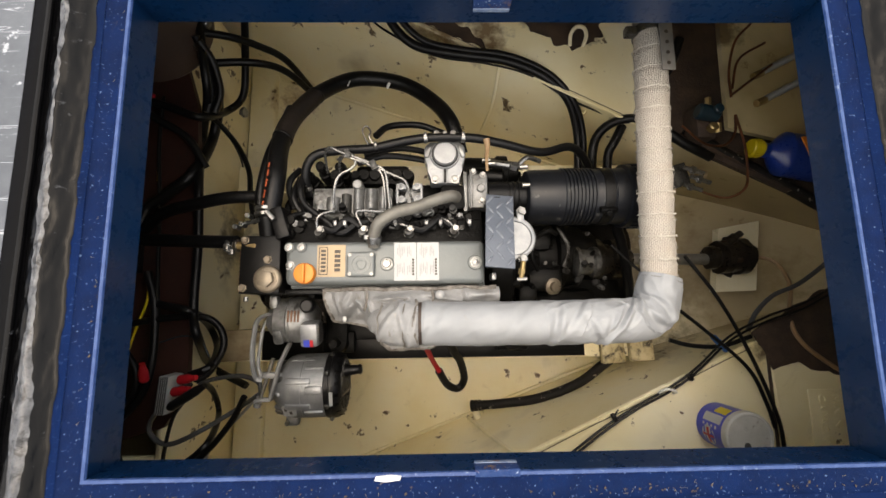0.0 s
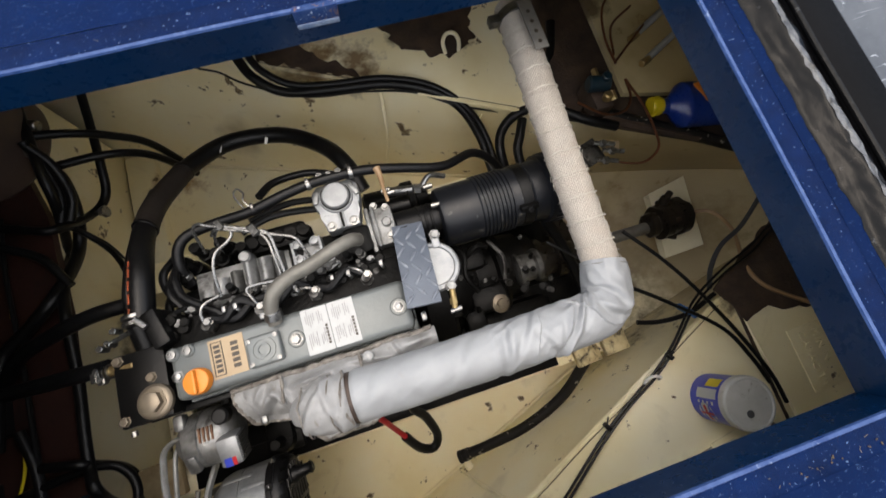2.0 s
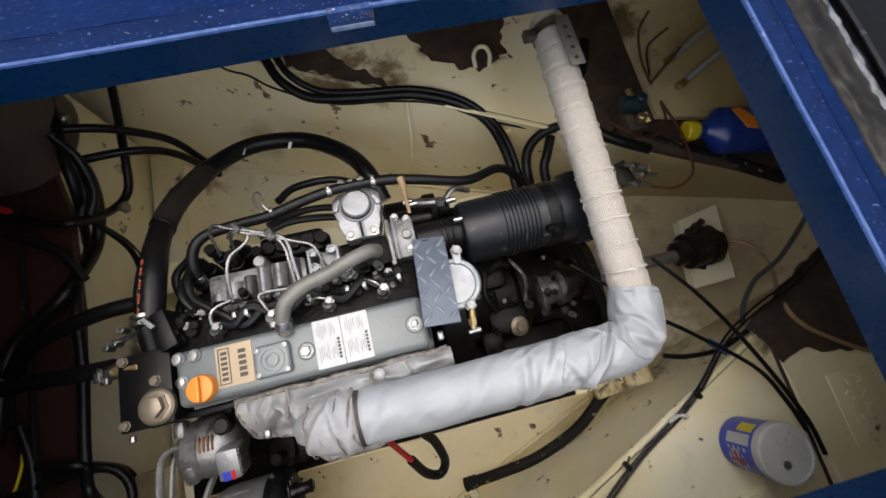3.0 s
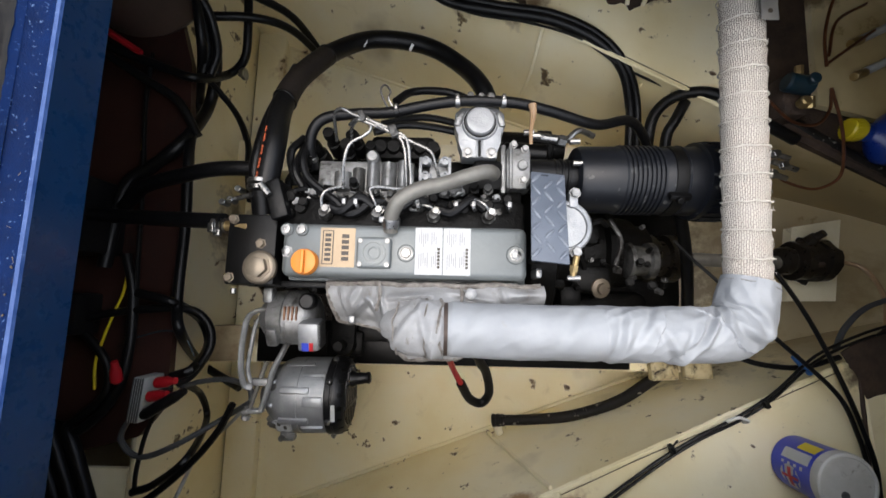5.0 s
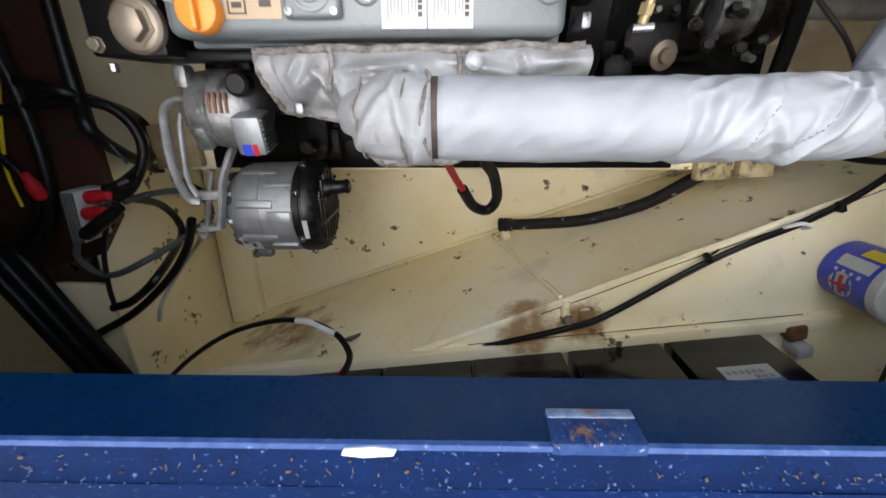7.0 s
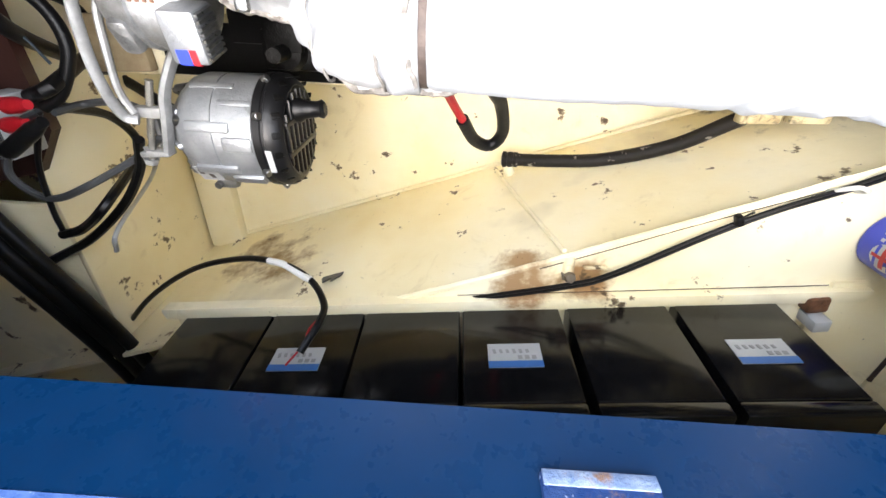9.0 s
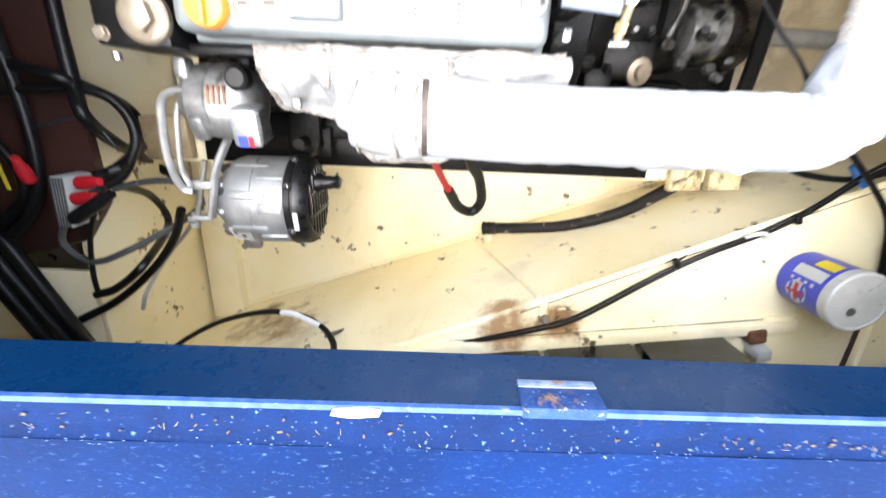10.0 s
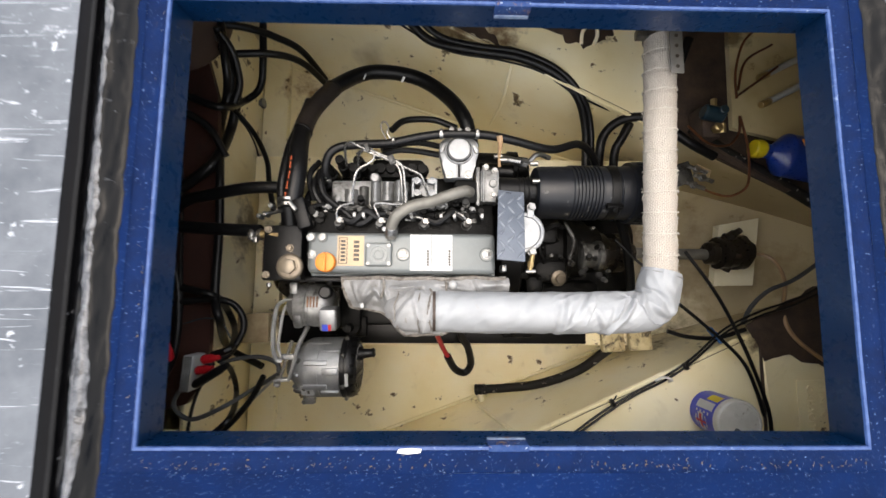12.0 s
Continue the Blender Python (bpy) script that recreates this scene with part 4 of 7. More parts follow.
for x in (-0.243, -0.214, -0.165):
    part("manifold_foot", box(B(), (x, 0.222, 0.600), (0.016, 0.024, 0.028), 0.005), ALU_DIRTY, pump_body)
for x0, sg in ((-0.108, 1), (-0.048, -1)):
    bm = B()
    box(bm, (x0 + sg * 0.003, 0.277, 0.622), (0.006, 0.046, 0.024), 0.002)
    for y in (0.293, 0.264):
        box(bm, (x0 + sg * 0.012, y, 0.622), (0.024, 0.012, 0.020), 0.004)
        turned(bm, (x0 + sg * 0.012, y, 0.628), (0, 0, 1), [(0, 0.0085), (0.008, 0.008), (0.0085, 0.0048), (0.004, 0.0045)], 16)
    part("pump_bracket", bm, ALU_CLEAN, engine, "cast bracket with bored bosses")
part("bracket_web", box(B(), (-0.070, 0.275, 0.612), (0.040, 0.036, 0.010), 0.003, (0, 0, -12)), ALU, engine)
for i, (x, y, z, r, h) in enumerate(((-0.305, 0.315, 0.55, 0.016, 0.07), (-0.278, 0.330, 0.56, 0.013, 0.08), (-0.252, 0.312, 0.56, 0.014, 0.075), (-0.232, 0.336, 0.55, 0.015, 0.07), (-0.318, 0.285, 0.57, 0.012, 0.06), (-0.208, 0.318, 0.56, 0.012, 0.06))):
    bm = B()
    turned(bm, (x, y, z), (0.1 * (i % 3 - 1), 0.15, 1), [(0, r), (h * 0.5, r), (h * 0.52, r * 0.75), (h * 0.8, r * 0.75), (h * 0.82, r * 0.9), (h, r * 0.8)], 12)
    part("pump_delivery_valve", bm, BLOCK, pump_body)
bm = B()
for i in range(5):
    turned(bm, (-0.195 + i * 0.026, 0.335, 0.545), (0.15, 0, 1), [(0, 0.018), (0.03, 0.018), (0.034, 0.014), (0.05, 0.012)], 16)
box(bm, (-0.145, 0.338, 0.565), (0.13, 0.05, 0.035), 0.012)
part("governor_housing", bm, BLOCK, engine, "dark governor housing")
rng = random.Random(5)
for i in range(34):
    x, y = rng.uniform(-0.335, 0.06), rng.choice((rng.uniform(0.205, 0.235), rng.uniform(0.20, 0.225)))
    bm = B()
    hexhead(bm, (x, y, 0.632 + rng.uniform(-0.006, 0.012)), (rng.uniform(-0.3, 0.3), rng.uniform(-0.3, 0.3), 1), rng.uniform(0.004, 0.0075), rng.uniform(0.006, 0.014))
    part("bolt", bm, STEEL if i % 3 == 0 else ALU_DIRTY, engine)
for x, y in ((-0.335, 0.215), (-0.335, 0.185), (-0.315, 0.195)):
    bm = B()
    turned(bm, (x, y, 0.62), (0, 0, 1), [(0, 0.014), (0.02, 0.014), (0.024, 0.011), (0.034, 0.009)], 14)
    part("sensor", bm, BLOCK, engine)
rng = random.Random(21)
for i in range(46):
    x, y = -0.335 + 0.38 * (i + rng.random()) / 46, rng.uniform(0.196, 0.238)
    z = 0.632 + rng.uniform(0, 0.010)
    bm = B()
    if i % 3 == 0:
        box(bm, (x, y, z), (rng.uniform(0.012, 0.026), rng.uniform(0.010, 0.02), rng.uniform(0.012, 0.024)), 0.004, (0, 0, rng.uniform(-25, 25)))
    elif i % 3 == 1:
        turned(bm, (x, y, z - 0.008), (rng.uniform(-0.4, 0.4), rng.uniform(-0.4, 0.4), 1), [(0, 0.009), (0.010, 0.009), (0.011, 0.006), (0.020, 0.006), (0.021, 0.008), (0.026, 0.007)], 10)
    else:
        rod(bm, (x - 0.012, y, z + 0.004), (x + 0.012, y + rng.uniform(-0.01, 0.01), z + 0.008), 0.005, 8, 0.001)
    part("head_fitting", bm, (ALU, BLOCK, ALU_DIRTY, BLACK_PAINT)[rng.randrange(4)], engine)
for x in (-0.235, -0.215, -0.108, -0.042, -0.012, 0.05):
    bm = B()
    rod(bm, (x, 0.200, 0.663), (x + 0.006, 0.203, 0.664), 0.0105, 12, 0.001)
    box(bm, (x + 0.003, 0.202, 0.676), (0.007, 0.010, 0.006), 0.001)
    part("hose_clip", bm, STEEL, engine)
# steel high-pressure pipes
HP = ([(-0.271, 0.188, 0.668), (-0.271, 0.208, 0.676), (-0.262, 0.221, 0.676), (-0.239, 0.230, 0.668)],
      [(-0.240, 0.230, 0.655), (-0.236, 0.271, 0.676), (-0.226, 0.302, 0.682), (-0.202, 0.317, 0.684), (-0.190, 0.329, 0.685), (-0.194, 0.348, 0.684), (-0.209, 0.352, 0.680), (-0.229, 0.342, 0.660), (-0.236, 0.322, 0.62)],
      [(-0.174, 0.190, 0.668), (-0.181, 0.206, 0.676), (-0.188, 0.224, 0.676), (-0.174, 0.229, 0.674), (-0.128, 0.226, 0.672), (-0.118, 0.231, 0.672), (-0.121, 0.274, 0.680), (-0.125, 0.305, 0.684), (-0.137, 0.321, 0.686), (-0.192, 0.343, 0.690), (-0.221, 0.353, 0.690), (-0.243, 0.364, 0.688), (-0.257, 0.357, 0.675), (-0.263, 0.328, 0.63)],
      [(-0.126, 0.232, 0.664), (-0.128, 0.270, 0.678), (-0.131, 0.297, 0.682), (-0.143, 0.317, 0.684), (-0.186, 0.336, 0.686), (-0.215, 0.346, 0.685), (-0.232, 0.345, 0.665)],
      [(-0.065, 0.238, 0.652), (-0.075, 0.269, 0.668), (-0.085, 0.293, 0.678), (-0.112, 0.306, 0.682), (-0.162, 0.327, 0.688), (-0.195, 0.345, 0.688)],
      [(-0.073, 0.190, 0.668), (-0.086, 0.197, 0.674), (-0.108, 0.200, 0.670), (-0.120, 0.205, 0.655)],
      [(0.020, 0.190, 0.668), (0.010, 0.202, 0.674), (-0.006, 0.211, 0.670), (-0.020, 0.214, 0.655)])
for pts in HP:
    part("fuel_pipe", sweep(B(), spline(pts, 0.004), 0.0029, 10), BRIGHT_PIPE, engine, "bright steel high-pressure fuel pipe")
part("pipe_clip", box(B(), (-0.205, 0.350, 0.690), (0.010, 0.020, 0.010), 0.002, (0, 0, 25)), ALU_DIRTY, engine)
part("pipe_clip", box(B(), (-0.150, 0.324, 0.690), (0.014, 0.022, 0.010), 0.002, (0, 0, 25)), ALU_DIRTY, engine)
for pts in ([(-0.345, 0.250, 0.60), (-0.352, 0.305, 0.62), (-0.335, 0.345, 0.60)], [(-0.315, 0.23, 0.63), (-0.335, 0.27, 0.635), (-0.33, 0.32, 0.61)],
            [(-0.322, 0.320, 0.62), (-0.318, 0.290, 0.645), (-0.307, 0.252, 0.652), (-0.276, 0.224, 0.656), (-0.249, 0.204, 0.658), (-0.232, 0.186, 0.658), (-0.214, 0.186, 0.660), (-0.190, 0.203, 0.660), (-0.165, 0.207, 0.655)], [(-0.355, 0.21, 0.60), (-0.36, 0.255, 0.60), (-0.35, 0.29, 0.58)],
            [(-0.2, 0.36, 0.60), (-0.14, 0.385, 0.58), (-0.05, 0.375, 0.58), (0.03, 0.355, 0.57)], [(-0.19, 0.39, 0.57), (-0.1, 0.42, 0.54), (0.03, 0.40, 0.52)]):
    part("rubber_pipe", sweep(B(), spline(pts, 0.006), 0.0075, 10), RUBBER, engine)
# breather tube
bm = B()
sweep(bm, spline([(-0.148, 0.150, 0.688), (-0.146, 0.172, 0.702), (-0.132, 0.196, 0.715), (-0.100, 0.214, 0.720), (-0.060, 0.224, 0.718), (-0.020, 0.240, 0.714), (0.012, 0.252, 0.700), (0.025, 0.255, 0.68)], 0.005), 0.0125, 16)
tube = part("breather_tube", bm, DULL_STEEL, engine, "bent grey breather tube")
bm = B()
rod(bm, (-0.1475, 0.157, 0.692), (-0.1465, 0.170, 0.700), 0.0155, 18, 0.001)
box(bm, (-0.160, 0.166, 0.702), (0.012, 0.01, 0.01), 0.002)
part("hose_clip", bm, STEEL, tube, "steel hose clip")
# fuel pump: shield-shaped cast body, round cap, slotted foot
bm = B()
slab(bm, [(-0.030, 0.298), (0.036, 0.298), (0.038, 0.328), (0.046, 0.345), (0.050, 0.362), (0.049, 0.384), (0.036, 0.396), (-0.030, 0.396), (-0.043, 0.384), (-0.044, 0.362), (-0.040, 0.345), (-0.032, 0.328)], 0.600, 0.640)
bmesh.ops.bevel(bm, geom=list(bm.edges), offset=0.004, segments=2, affect='EDGES', profile=0.5)
turned(bm, (0.003, 0.364, 0.640), (0, 0, 1), [(0, 0.0335), (0.004, 0.033), (0.006, 0.031)], 36)
fp = part("fuel_pump", bm, ALU_CLEAN, engine, "bright cast fuel lift pump shaped like a shield")
bm = B()
turned(bm, (0.003, 0.364, 0.6462), (0, 0, 1), [(0, 0.0275), (0.006, 0.027), (0.009, 0.0245), (0.0095, 0.018), (0.0085, 0.005)], 36)
part("pump_cap", bm, ALU_CLEAN, fp, "smooth round cast cap")
part("gasket_ring", sweep(B(), [Vector((0.003 + 0.0285 * math.cos(q), 0.364 + 0.0285 * math.sin(q), 0.6468)) for q in (2 * math.pi * i / 40 for i in range(41))], 0.0014, 6), BLOCK, fp, "dark gasket edge")
for x in (-0.002, 0.008):
    part("foot_rib", box(B(), (x, 0.316, 0.6405), (0.0028, 0.034, 0.006), 0.001), ALU_CLEAN, fp)
part("foot_slot", box(B(), (0.003, 0.316, 0.6402), (0.005, 0.032, 0.001)), BLOCK, fp)
for sg in (-1, 1):
    part("shoulder", box(B(), (0.003 + sg * 0.038, 0.372, 0.636), (0.012, 0.030, 0.018), 0.004, (0, 0, sg * 20)), ALU, fp)
    bm = B()
    turned(bm, (0.003 + sg * 0.022, 0.307, 0.640), (0, 0, 1), [(0, 0.010), (0.002, 0.010), (0.0022, 0.0085)], 16)
    hexhead(bm, (0.003 + sg * 0.022, 0.307, 0.642), (0, 0, 1), 0.0065, 0.006)
    part("bolt", bm, STEEL, fp)
for x in (-0.016, 0.003, 0.021):
    bm = B()
    rod(bm, (x, 0.405, 0.635), (x, 0.405, 0.668), 0.0070 if x != 0.003 else 0.0055, 12, 0.001)
    rod(bm, (x, 0.405, 0.650), (x, 0.405, 0.656), 0.0095 if x != 0.003 else 0.0075, 6)
    part("banjo_bolt", bm, STEEL, fp)
# thermostat housing and intake elbow
bm = B()
box(bm, (0.078, 0.285, 0.60), (0.046, 0.080, 0.05), 0.006)
box(bm, (0.050, 0.285, 0.59), (0.010, 0.095, 0.06), 0.003)
box(bm, (0.062, 0.285, 0.61), (0.006, 0.085, 0.05), 0.002)
rod(bm, (0.085, 0.29, 0.62), (0.085, 0.29, 0.632), 0.010, 14, 0.002)
th = part("intake_flange", bm, ALU, engine, "cast aluminium intake flange")
for x, y in ((0.086, 0.262), (0.09, 0.322), (0.068, 0.33)):
    screw("bolt", (x, y, 0.625), 0.0065, 0.008, th)
bm = B()
box(bm, (0.02, 0.27, 0.60), (0.055, 0.06, 0.06), 0.01)
box(bm, (-0.03, 0.25, 0.605), (0.06, 0.04, 0.05), 0.01)
part("thermostat_housing", bm, BLOCK, engine)
bm = B()
rod(bm, (0.098, 0.282, 0.585), (0.20, 0.284, 0.575), 0.034, 24, 0.003)
for k in range(3):
    rod(bm, (0.150 + k * 0.012, 0.283, 0.578), (0.156 + k * 0.012, 0.283, 0.578), 0.037, 24, 0.002)
part("intake_elbow", bm, RUBBER, engine, "black rubber intake hose")
for x, y, z in ((0.10, 0.350, 0.62), (0.092, 0.365, 0.60), (0.178, 0.345, 0.61), (0.182, 0.30, 0.615)):
    bm = B()
    rod(bm, (x, y, z), (x + 0.02, y, z + 0.002), 0.006, 10, 0.001)
    part("stud", bm, STEEL, engine)
bm = B()
rod(bm, (0.112, 0.365, 0.585), (0.16, 0.352, 0.60), 0.009, 12, 0.001)
rod(bm, (0.16, 0.352, 0.60), (0.175, 0.349, 0.60), 0.011, 6)
sweep(bm, spline([(0.175, 0.35, 0.60), (0.20, 0.372, 0.60), (0.235, 0.37, 0.58)], 0.006), 0.006, 8)
part("pipe_union", bm, STEEL, engine, "steel pipe union")
bm = B()
sweep(bm, spline([(0.095, 0.392, 0.665), (0.098, 0.375, 0.66), (0.098, 0.352, 0.64), (0.10, 0.33, 0.63)], 0.006), lambda s, L, q: 0.0035 + 0.004 * max(0, 1 - s / 0.05), 10)
part("dipstick_handle", bm, BROWN_TUBE, engine, "tan plastic dipstick handle")
bm = B()
turned(bm, (0.045, 0.372, 0.50), (1, -0.03, 0), [(0, 0.026), (0.006, 0.036), (0.09, 0.036), (0.095, 0.042), (0.12, 0.042), (0.124, 0.03), (0.15, 0.028)], 26)
part("starter_motor", bm, BLOCK, engine, "black greasy starter motor")
part("solenoid", rod(B(), (0.06, 0.345, 0.545), (0.15, 0.343, 0.545), 0.021, 20, 0.004), BLACK_PAINT, engine)
# looped wire near the hose
bm = B()
sweep(bm, spline([(-0.162, 0.372, 0.66), (-0.180, 0.412, 0.66), (-0.172, 0.425, 0.66), (-0.162, 0.412, 0.66), (-0.165, 0.398, 0.66), (-0.148, 0.372, 0.655)], 0.004), 0.0018, 6)
part("wire_loop", bm, STEEL, engine, "bent steel wire loop")

# air filter
bm = B()
prof = [(0, 0.055), (0.004, 0.063), (0.012, 0.066), (0.085, 0.067)]
for k in range(9):
    h = 0.088 + k * 0.0085
    prof += [(h, 0.0695), (h + 0.0035, 0.0695), (h + 0.0045, 0.066), (h + 0.0075, 0.066)]
prof += [(0.168, 0.067), (0.200, 0.067), (0.203, 0.0705), (0.206, 0.067), (0.236, 0.069), (0.238, 0.077), (0.30, 0.077), (0.306, 0.071)]
turned(bm, (0.195, 0.284, 0.562), (1, 0.006, 0.0), prof, 40)
af = part("air_filter", bm, FILTER_BLACK, engine, "satin black cylindrical air filter")
bm = B()
turned(bm, (0.372, 0.285, 0.562), (1, 0, 0), [(0, 0.0675), (0, 0.0695), (0.022, 0.0695), (0.022, 0.0675)], 40, False)
box(bm, (0.380, 0.240, 0.617), (0.04, 0.016, 0.012), 0.003, (-38, 0, 0))
hexhead(bm, (0.378, 0.234, 0.619), (0, -0.6, 0.8), 0.007, 0.010)
part("filter_clamp", bm, BLACK_PAINT, af, "black clamp with a bolt")
bm = B()
for i in range(30):
    q = 2 * math.pi * i / 30
    box(bm, (0.470, 0.285 + 0.0775 * math.cos(q), 0.562 + 0.0775 * math.sin(q)), (0.05, 0.004, 0.004), rot=(math.degrees(q), 0, 0))
part("filter_ribs", bm, FILTER_BLACK, af)

# exhaust-side fuel filter and tread-plate guard
bm = B()
turned(bm, (0.146, 0.165, 0.665), (0, 0, 1), [(0, 0.046), (0.016, 0.046), (0.019, 0.043), (0.020, 0.037), (0.017, 0.035)], 32)
box(bm, (0.160, 0.212, 0.68), (0.016, 0.03, 0.014), 0.004)
ff = part("filter_head", bm, ALU_CLEAN, engine, "pale cast filter head")
for x, y in ((0.162, 0.222), (0.162, 0.122)):
    screw("bolt", (x, y, 0.685), 0.0085, 0.009, ff, ALU)
bm = B()
rod(bm, (0.162, 0.116, 0.69), (0.158, 0.082, 0.68), 0.0055, 10, 0.001)
rod(bm, (0.159, 0.10, 0.685), (0.1585, 0.09, 0.682), 0.0075, 6)
part("brass_tap", bm, BRASS, ff, "brass drain tap")
bm = B()
rod(bm, (0.148, 0.078, 0.68), (0.170, 0.079, 0.682), 0.0045, 10, 0.001)
part("tap_lever", bm, STEEL, ff)
GUARD = pose(0.1115, 0.178, 0.709, -22.5, 0, -5)
bm = B()
box(bm, (0, 0, 0), (0.0585, 0.175, 0.004), 0.001)
bmesh.ops.transform(bm, matrix=GUARD, verts=bm.verts)
guard = part("tread_guard", bm, TREAD, engine, "blue-grey tread-plate guard")
me = None
for i in range(7):
    for j in range(3):
        x, y = -0.021 + j * 0.021, -0.073 + i * 0.0245 + (0.012 if j % 2 else 0)
        if abs(y) > 0.079:
            continue
        a = 38 if (i + j) % 2 else -38
        bm = B()
        bmesh.ops.create_uvsphere(bm, u_segments=10, v_segments=6, radius=1.0)
        bmesh.ops.transform(bm, matrix=GUARD @ pose(x, y, 0.002, 0, 0, a) @ Matrix.Diagonal((0.0034, 0.0125, 0.0030, 1)), verts=bm.verts)
        part("lug", bm, TREAD_LUG, guard)
bm = B()
box(bm, (0.105, 0.25, 0.655), (0.03, 0.012, 0.05), 0.002)
part("guard_bracket", bm, BLACK_PAINT, engine)
part("guard_bracket", box(B(), (0.10, 0.11, 0.69), (0.02, 0.012, 0.09), 0.002), BLACK_PAINT, engine)

# flywheel housing and gearbox
bm = B()
turned(bm, (0.095, 0.165, 0.38), (1, 0, 0), [(0, 0.17), (0.02, 0.19), (0.07, 0.19), (0.08, 0.17), (0.085, 0.13)], 40)
for i in range(12):
    q = 2 * math.pi * i / 12
    rod(bm, (0.165, 0.165 + 0.178 * math.cos(q), 0.38 + 0.178 * math.sin(q)), (0.185, 0.165 + 0.178 * math.cos(q), 0.38 + 0.178 * math.sin(q)), 0.009, 8, 0.002)
part("flywheel_housing", bm, BLOCK, engine, "oily black flywheel housing")
bm = B()
turned(bm, (0.18, 0.165, 0.36), (1, 0, -0.08), [(0, 0.12), (0.05, 0.115), (0.07, 0.10), (0.12, 0.10), (0.125, 0.115), (0.145, 0.115), (0.15, 0.09), (0.21, 0.085), (0.215, 0.07), (0.25, 0.07)], 32)
gb = part("gearbox", bm, BLOCK, engine, "oily dark gearbox")
for c, s in (((0.27, 0.09, 0.42), (0.09, 0.06, 0.08)), ((0.25, 0.20, 0.455), (0.07, 0.07, 0.05)), ((0.22, 0.05, 0.44), (0.05, 0.05, 0.06))):
    part("gearbox_cover", box(B(), c, s, 0.012), BLOCK, gb)
bm = B()
box(bm, (0.33, 0.165, 0.19), (0.46, 0.30, 0.24), 0.03)
part("oil_sump", bm, BLOCK, engine)
part("gearbox_foot", box(B(), (0.30, 0.02, 0.28), (0.30, 0.10, 0.16), 0.03), BLOCK, engine)
bm = B()
turned(bm, (0.355, 0.137, 0.43), (1, 0, 0), [(0, 0.030), (0.004, 0.040), (0.012, 0.042), (0.014, 0.036), (0.045, 0.034), (0.05, 0.042), (0.062, 0.042), (0.064, 0.036)], 28)
part("output_drum", bm, ALU_DIRTY, gb, "grimy metal drum")
rng = random.Random(9)
for i in range(26):
    x, y = rng.uniform(0.2, 0.42), rng.uniform(0.06, 0.235)
    bm = B()
    hexhead(bm, (x, y, 0.465 + rng.uniform(-0.03, 0.02)), (rng.uniform(-0.5, 0.5), rng.uniform(-0.5, 0.5), 1), rng.uniform(0.005, 0.009), rng.uniform(0.008, 0.018))
    part("bolt", bm, (BLOCK, ALU_DIRTY, BLOCK, BLOCK)[i % 4], gb)
for pts, r in (([(0.235, 0.195, 0.5), (0.265, 0.21, 0.52), (0.29, 0.205, 0.50)], 0.007), ([(0.21, 0.235, 0.5), (0.23, 0.2, 0.52), (0.22, 0.15, 0.52), (0.24, 0.11, 0.5)], 0.006), ([(0.3, 0.22, 0.49), (0.32, 0.17, 0.5), (0.31, 0.12, 0.49)], 0.005)):
    part("linkage", sweep(B(), spline(pts, 0.006), r, 8), BLOCK if r != 0.005 else ALU_DIRTY, gb)
bm = B()
turned(bm, (0.288, 0.072, 0.455), (0.2, -0.2, 1), [(0, 0.022), (0.006, 0.022), (0.008, 0.012), (0.016, 0.011)], 20)
part("filler_plug", bm, BOLT_BROWN, gb, "brown rusted filler plug")
bm = B()
turned(bm, (0.43, 0.155, 0.335), (1, 0, -0.06), [(0, 0.06), (0.03, 0.06), (0.032, 0.045), (0.06, 0.045), (0.062, 0.06), (0.09, 0.06), (0.092, 0.03), (0.13, 0.028)], 28)
part("shaft_coupling", bm, OILY, engine, "greasy brown-black shaft coupling")
for y, n in ((-0.075, "mount"), (0.40, "mount")):
    for x in (-0.30, 0.20):
        bm = B()
        box(bm, (x, y, 0.32), (0.09, 0.06, 0.02), 0.005)
        box(bm, (x, y + (0.06 if y < 0 else -0.06), 0.345), (0.06, 0.12, 0.018), 0.004)
        turned(bm, (x, y, 0.325), (0, 0, 1), [(0, 0.032), (0.025, 0.026), (0.027, 0.012), (0.07, 0.011)], 18)
        part("engine_mount", bm, BLOCK, engine)
bm = B()
box(bm, (-0.1, -0.045, 0.30), (0.60, 0.05, 0.03), 0.004)
part("side_rail", bm, BLACK_PAINT, engine, "black side rail")

# small alternator
bm = B()
turned(bm, (-0.405, 0.003, 0.568), (1, 0, 0), [(0, 0.026), (0.008, 0.036), (0.022, 0.050), (0.050, 0.054), (0.052, 0.051), (0.058, 0.051), (0.060, 0.054), (0.088, 0.053), (0.102, 0.044), (0.112, 0.028)], 32)
box(bm, (-0.385, 0.045, 0.60), (0.02, 0.03, 0.025), 0.006)
box(bm, (-0.372, -0.03, 0.60), (0.024, 0.04, 0.03), 0.008, (30, 0, 0))
alt1 = part("alternator", bm, ALU, engine, "cast aluminium alternator")
alt1.location = (-0.009, -0.006, -0.034)
for k in range(4):
    part("vent_slot", box(B(), (-0.346 + 0.0075 * k, 0.012, 0.6205), (0.004, 0.026, 0.006), 0.001), COPPER_CORE, alt1)
bm = B()
box(bm, (-0.295, -0.026, 0.615), (0.038, 0.052, 0.040), 0.004, (14, 0, 0))
reg = part("regulator", bm, ALU_CLEAN, alt1, "boxed regulator")
for k in range(8):
    part("cooling_fin", box(B(), (-0.2745, -0.046 + 0.0058 * k, 0.610 + 0.0015 * k), (0.004, 0.003, 0.034), rot=(14, 0, 0)), STEEL, reg)
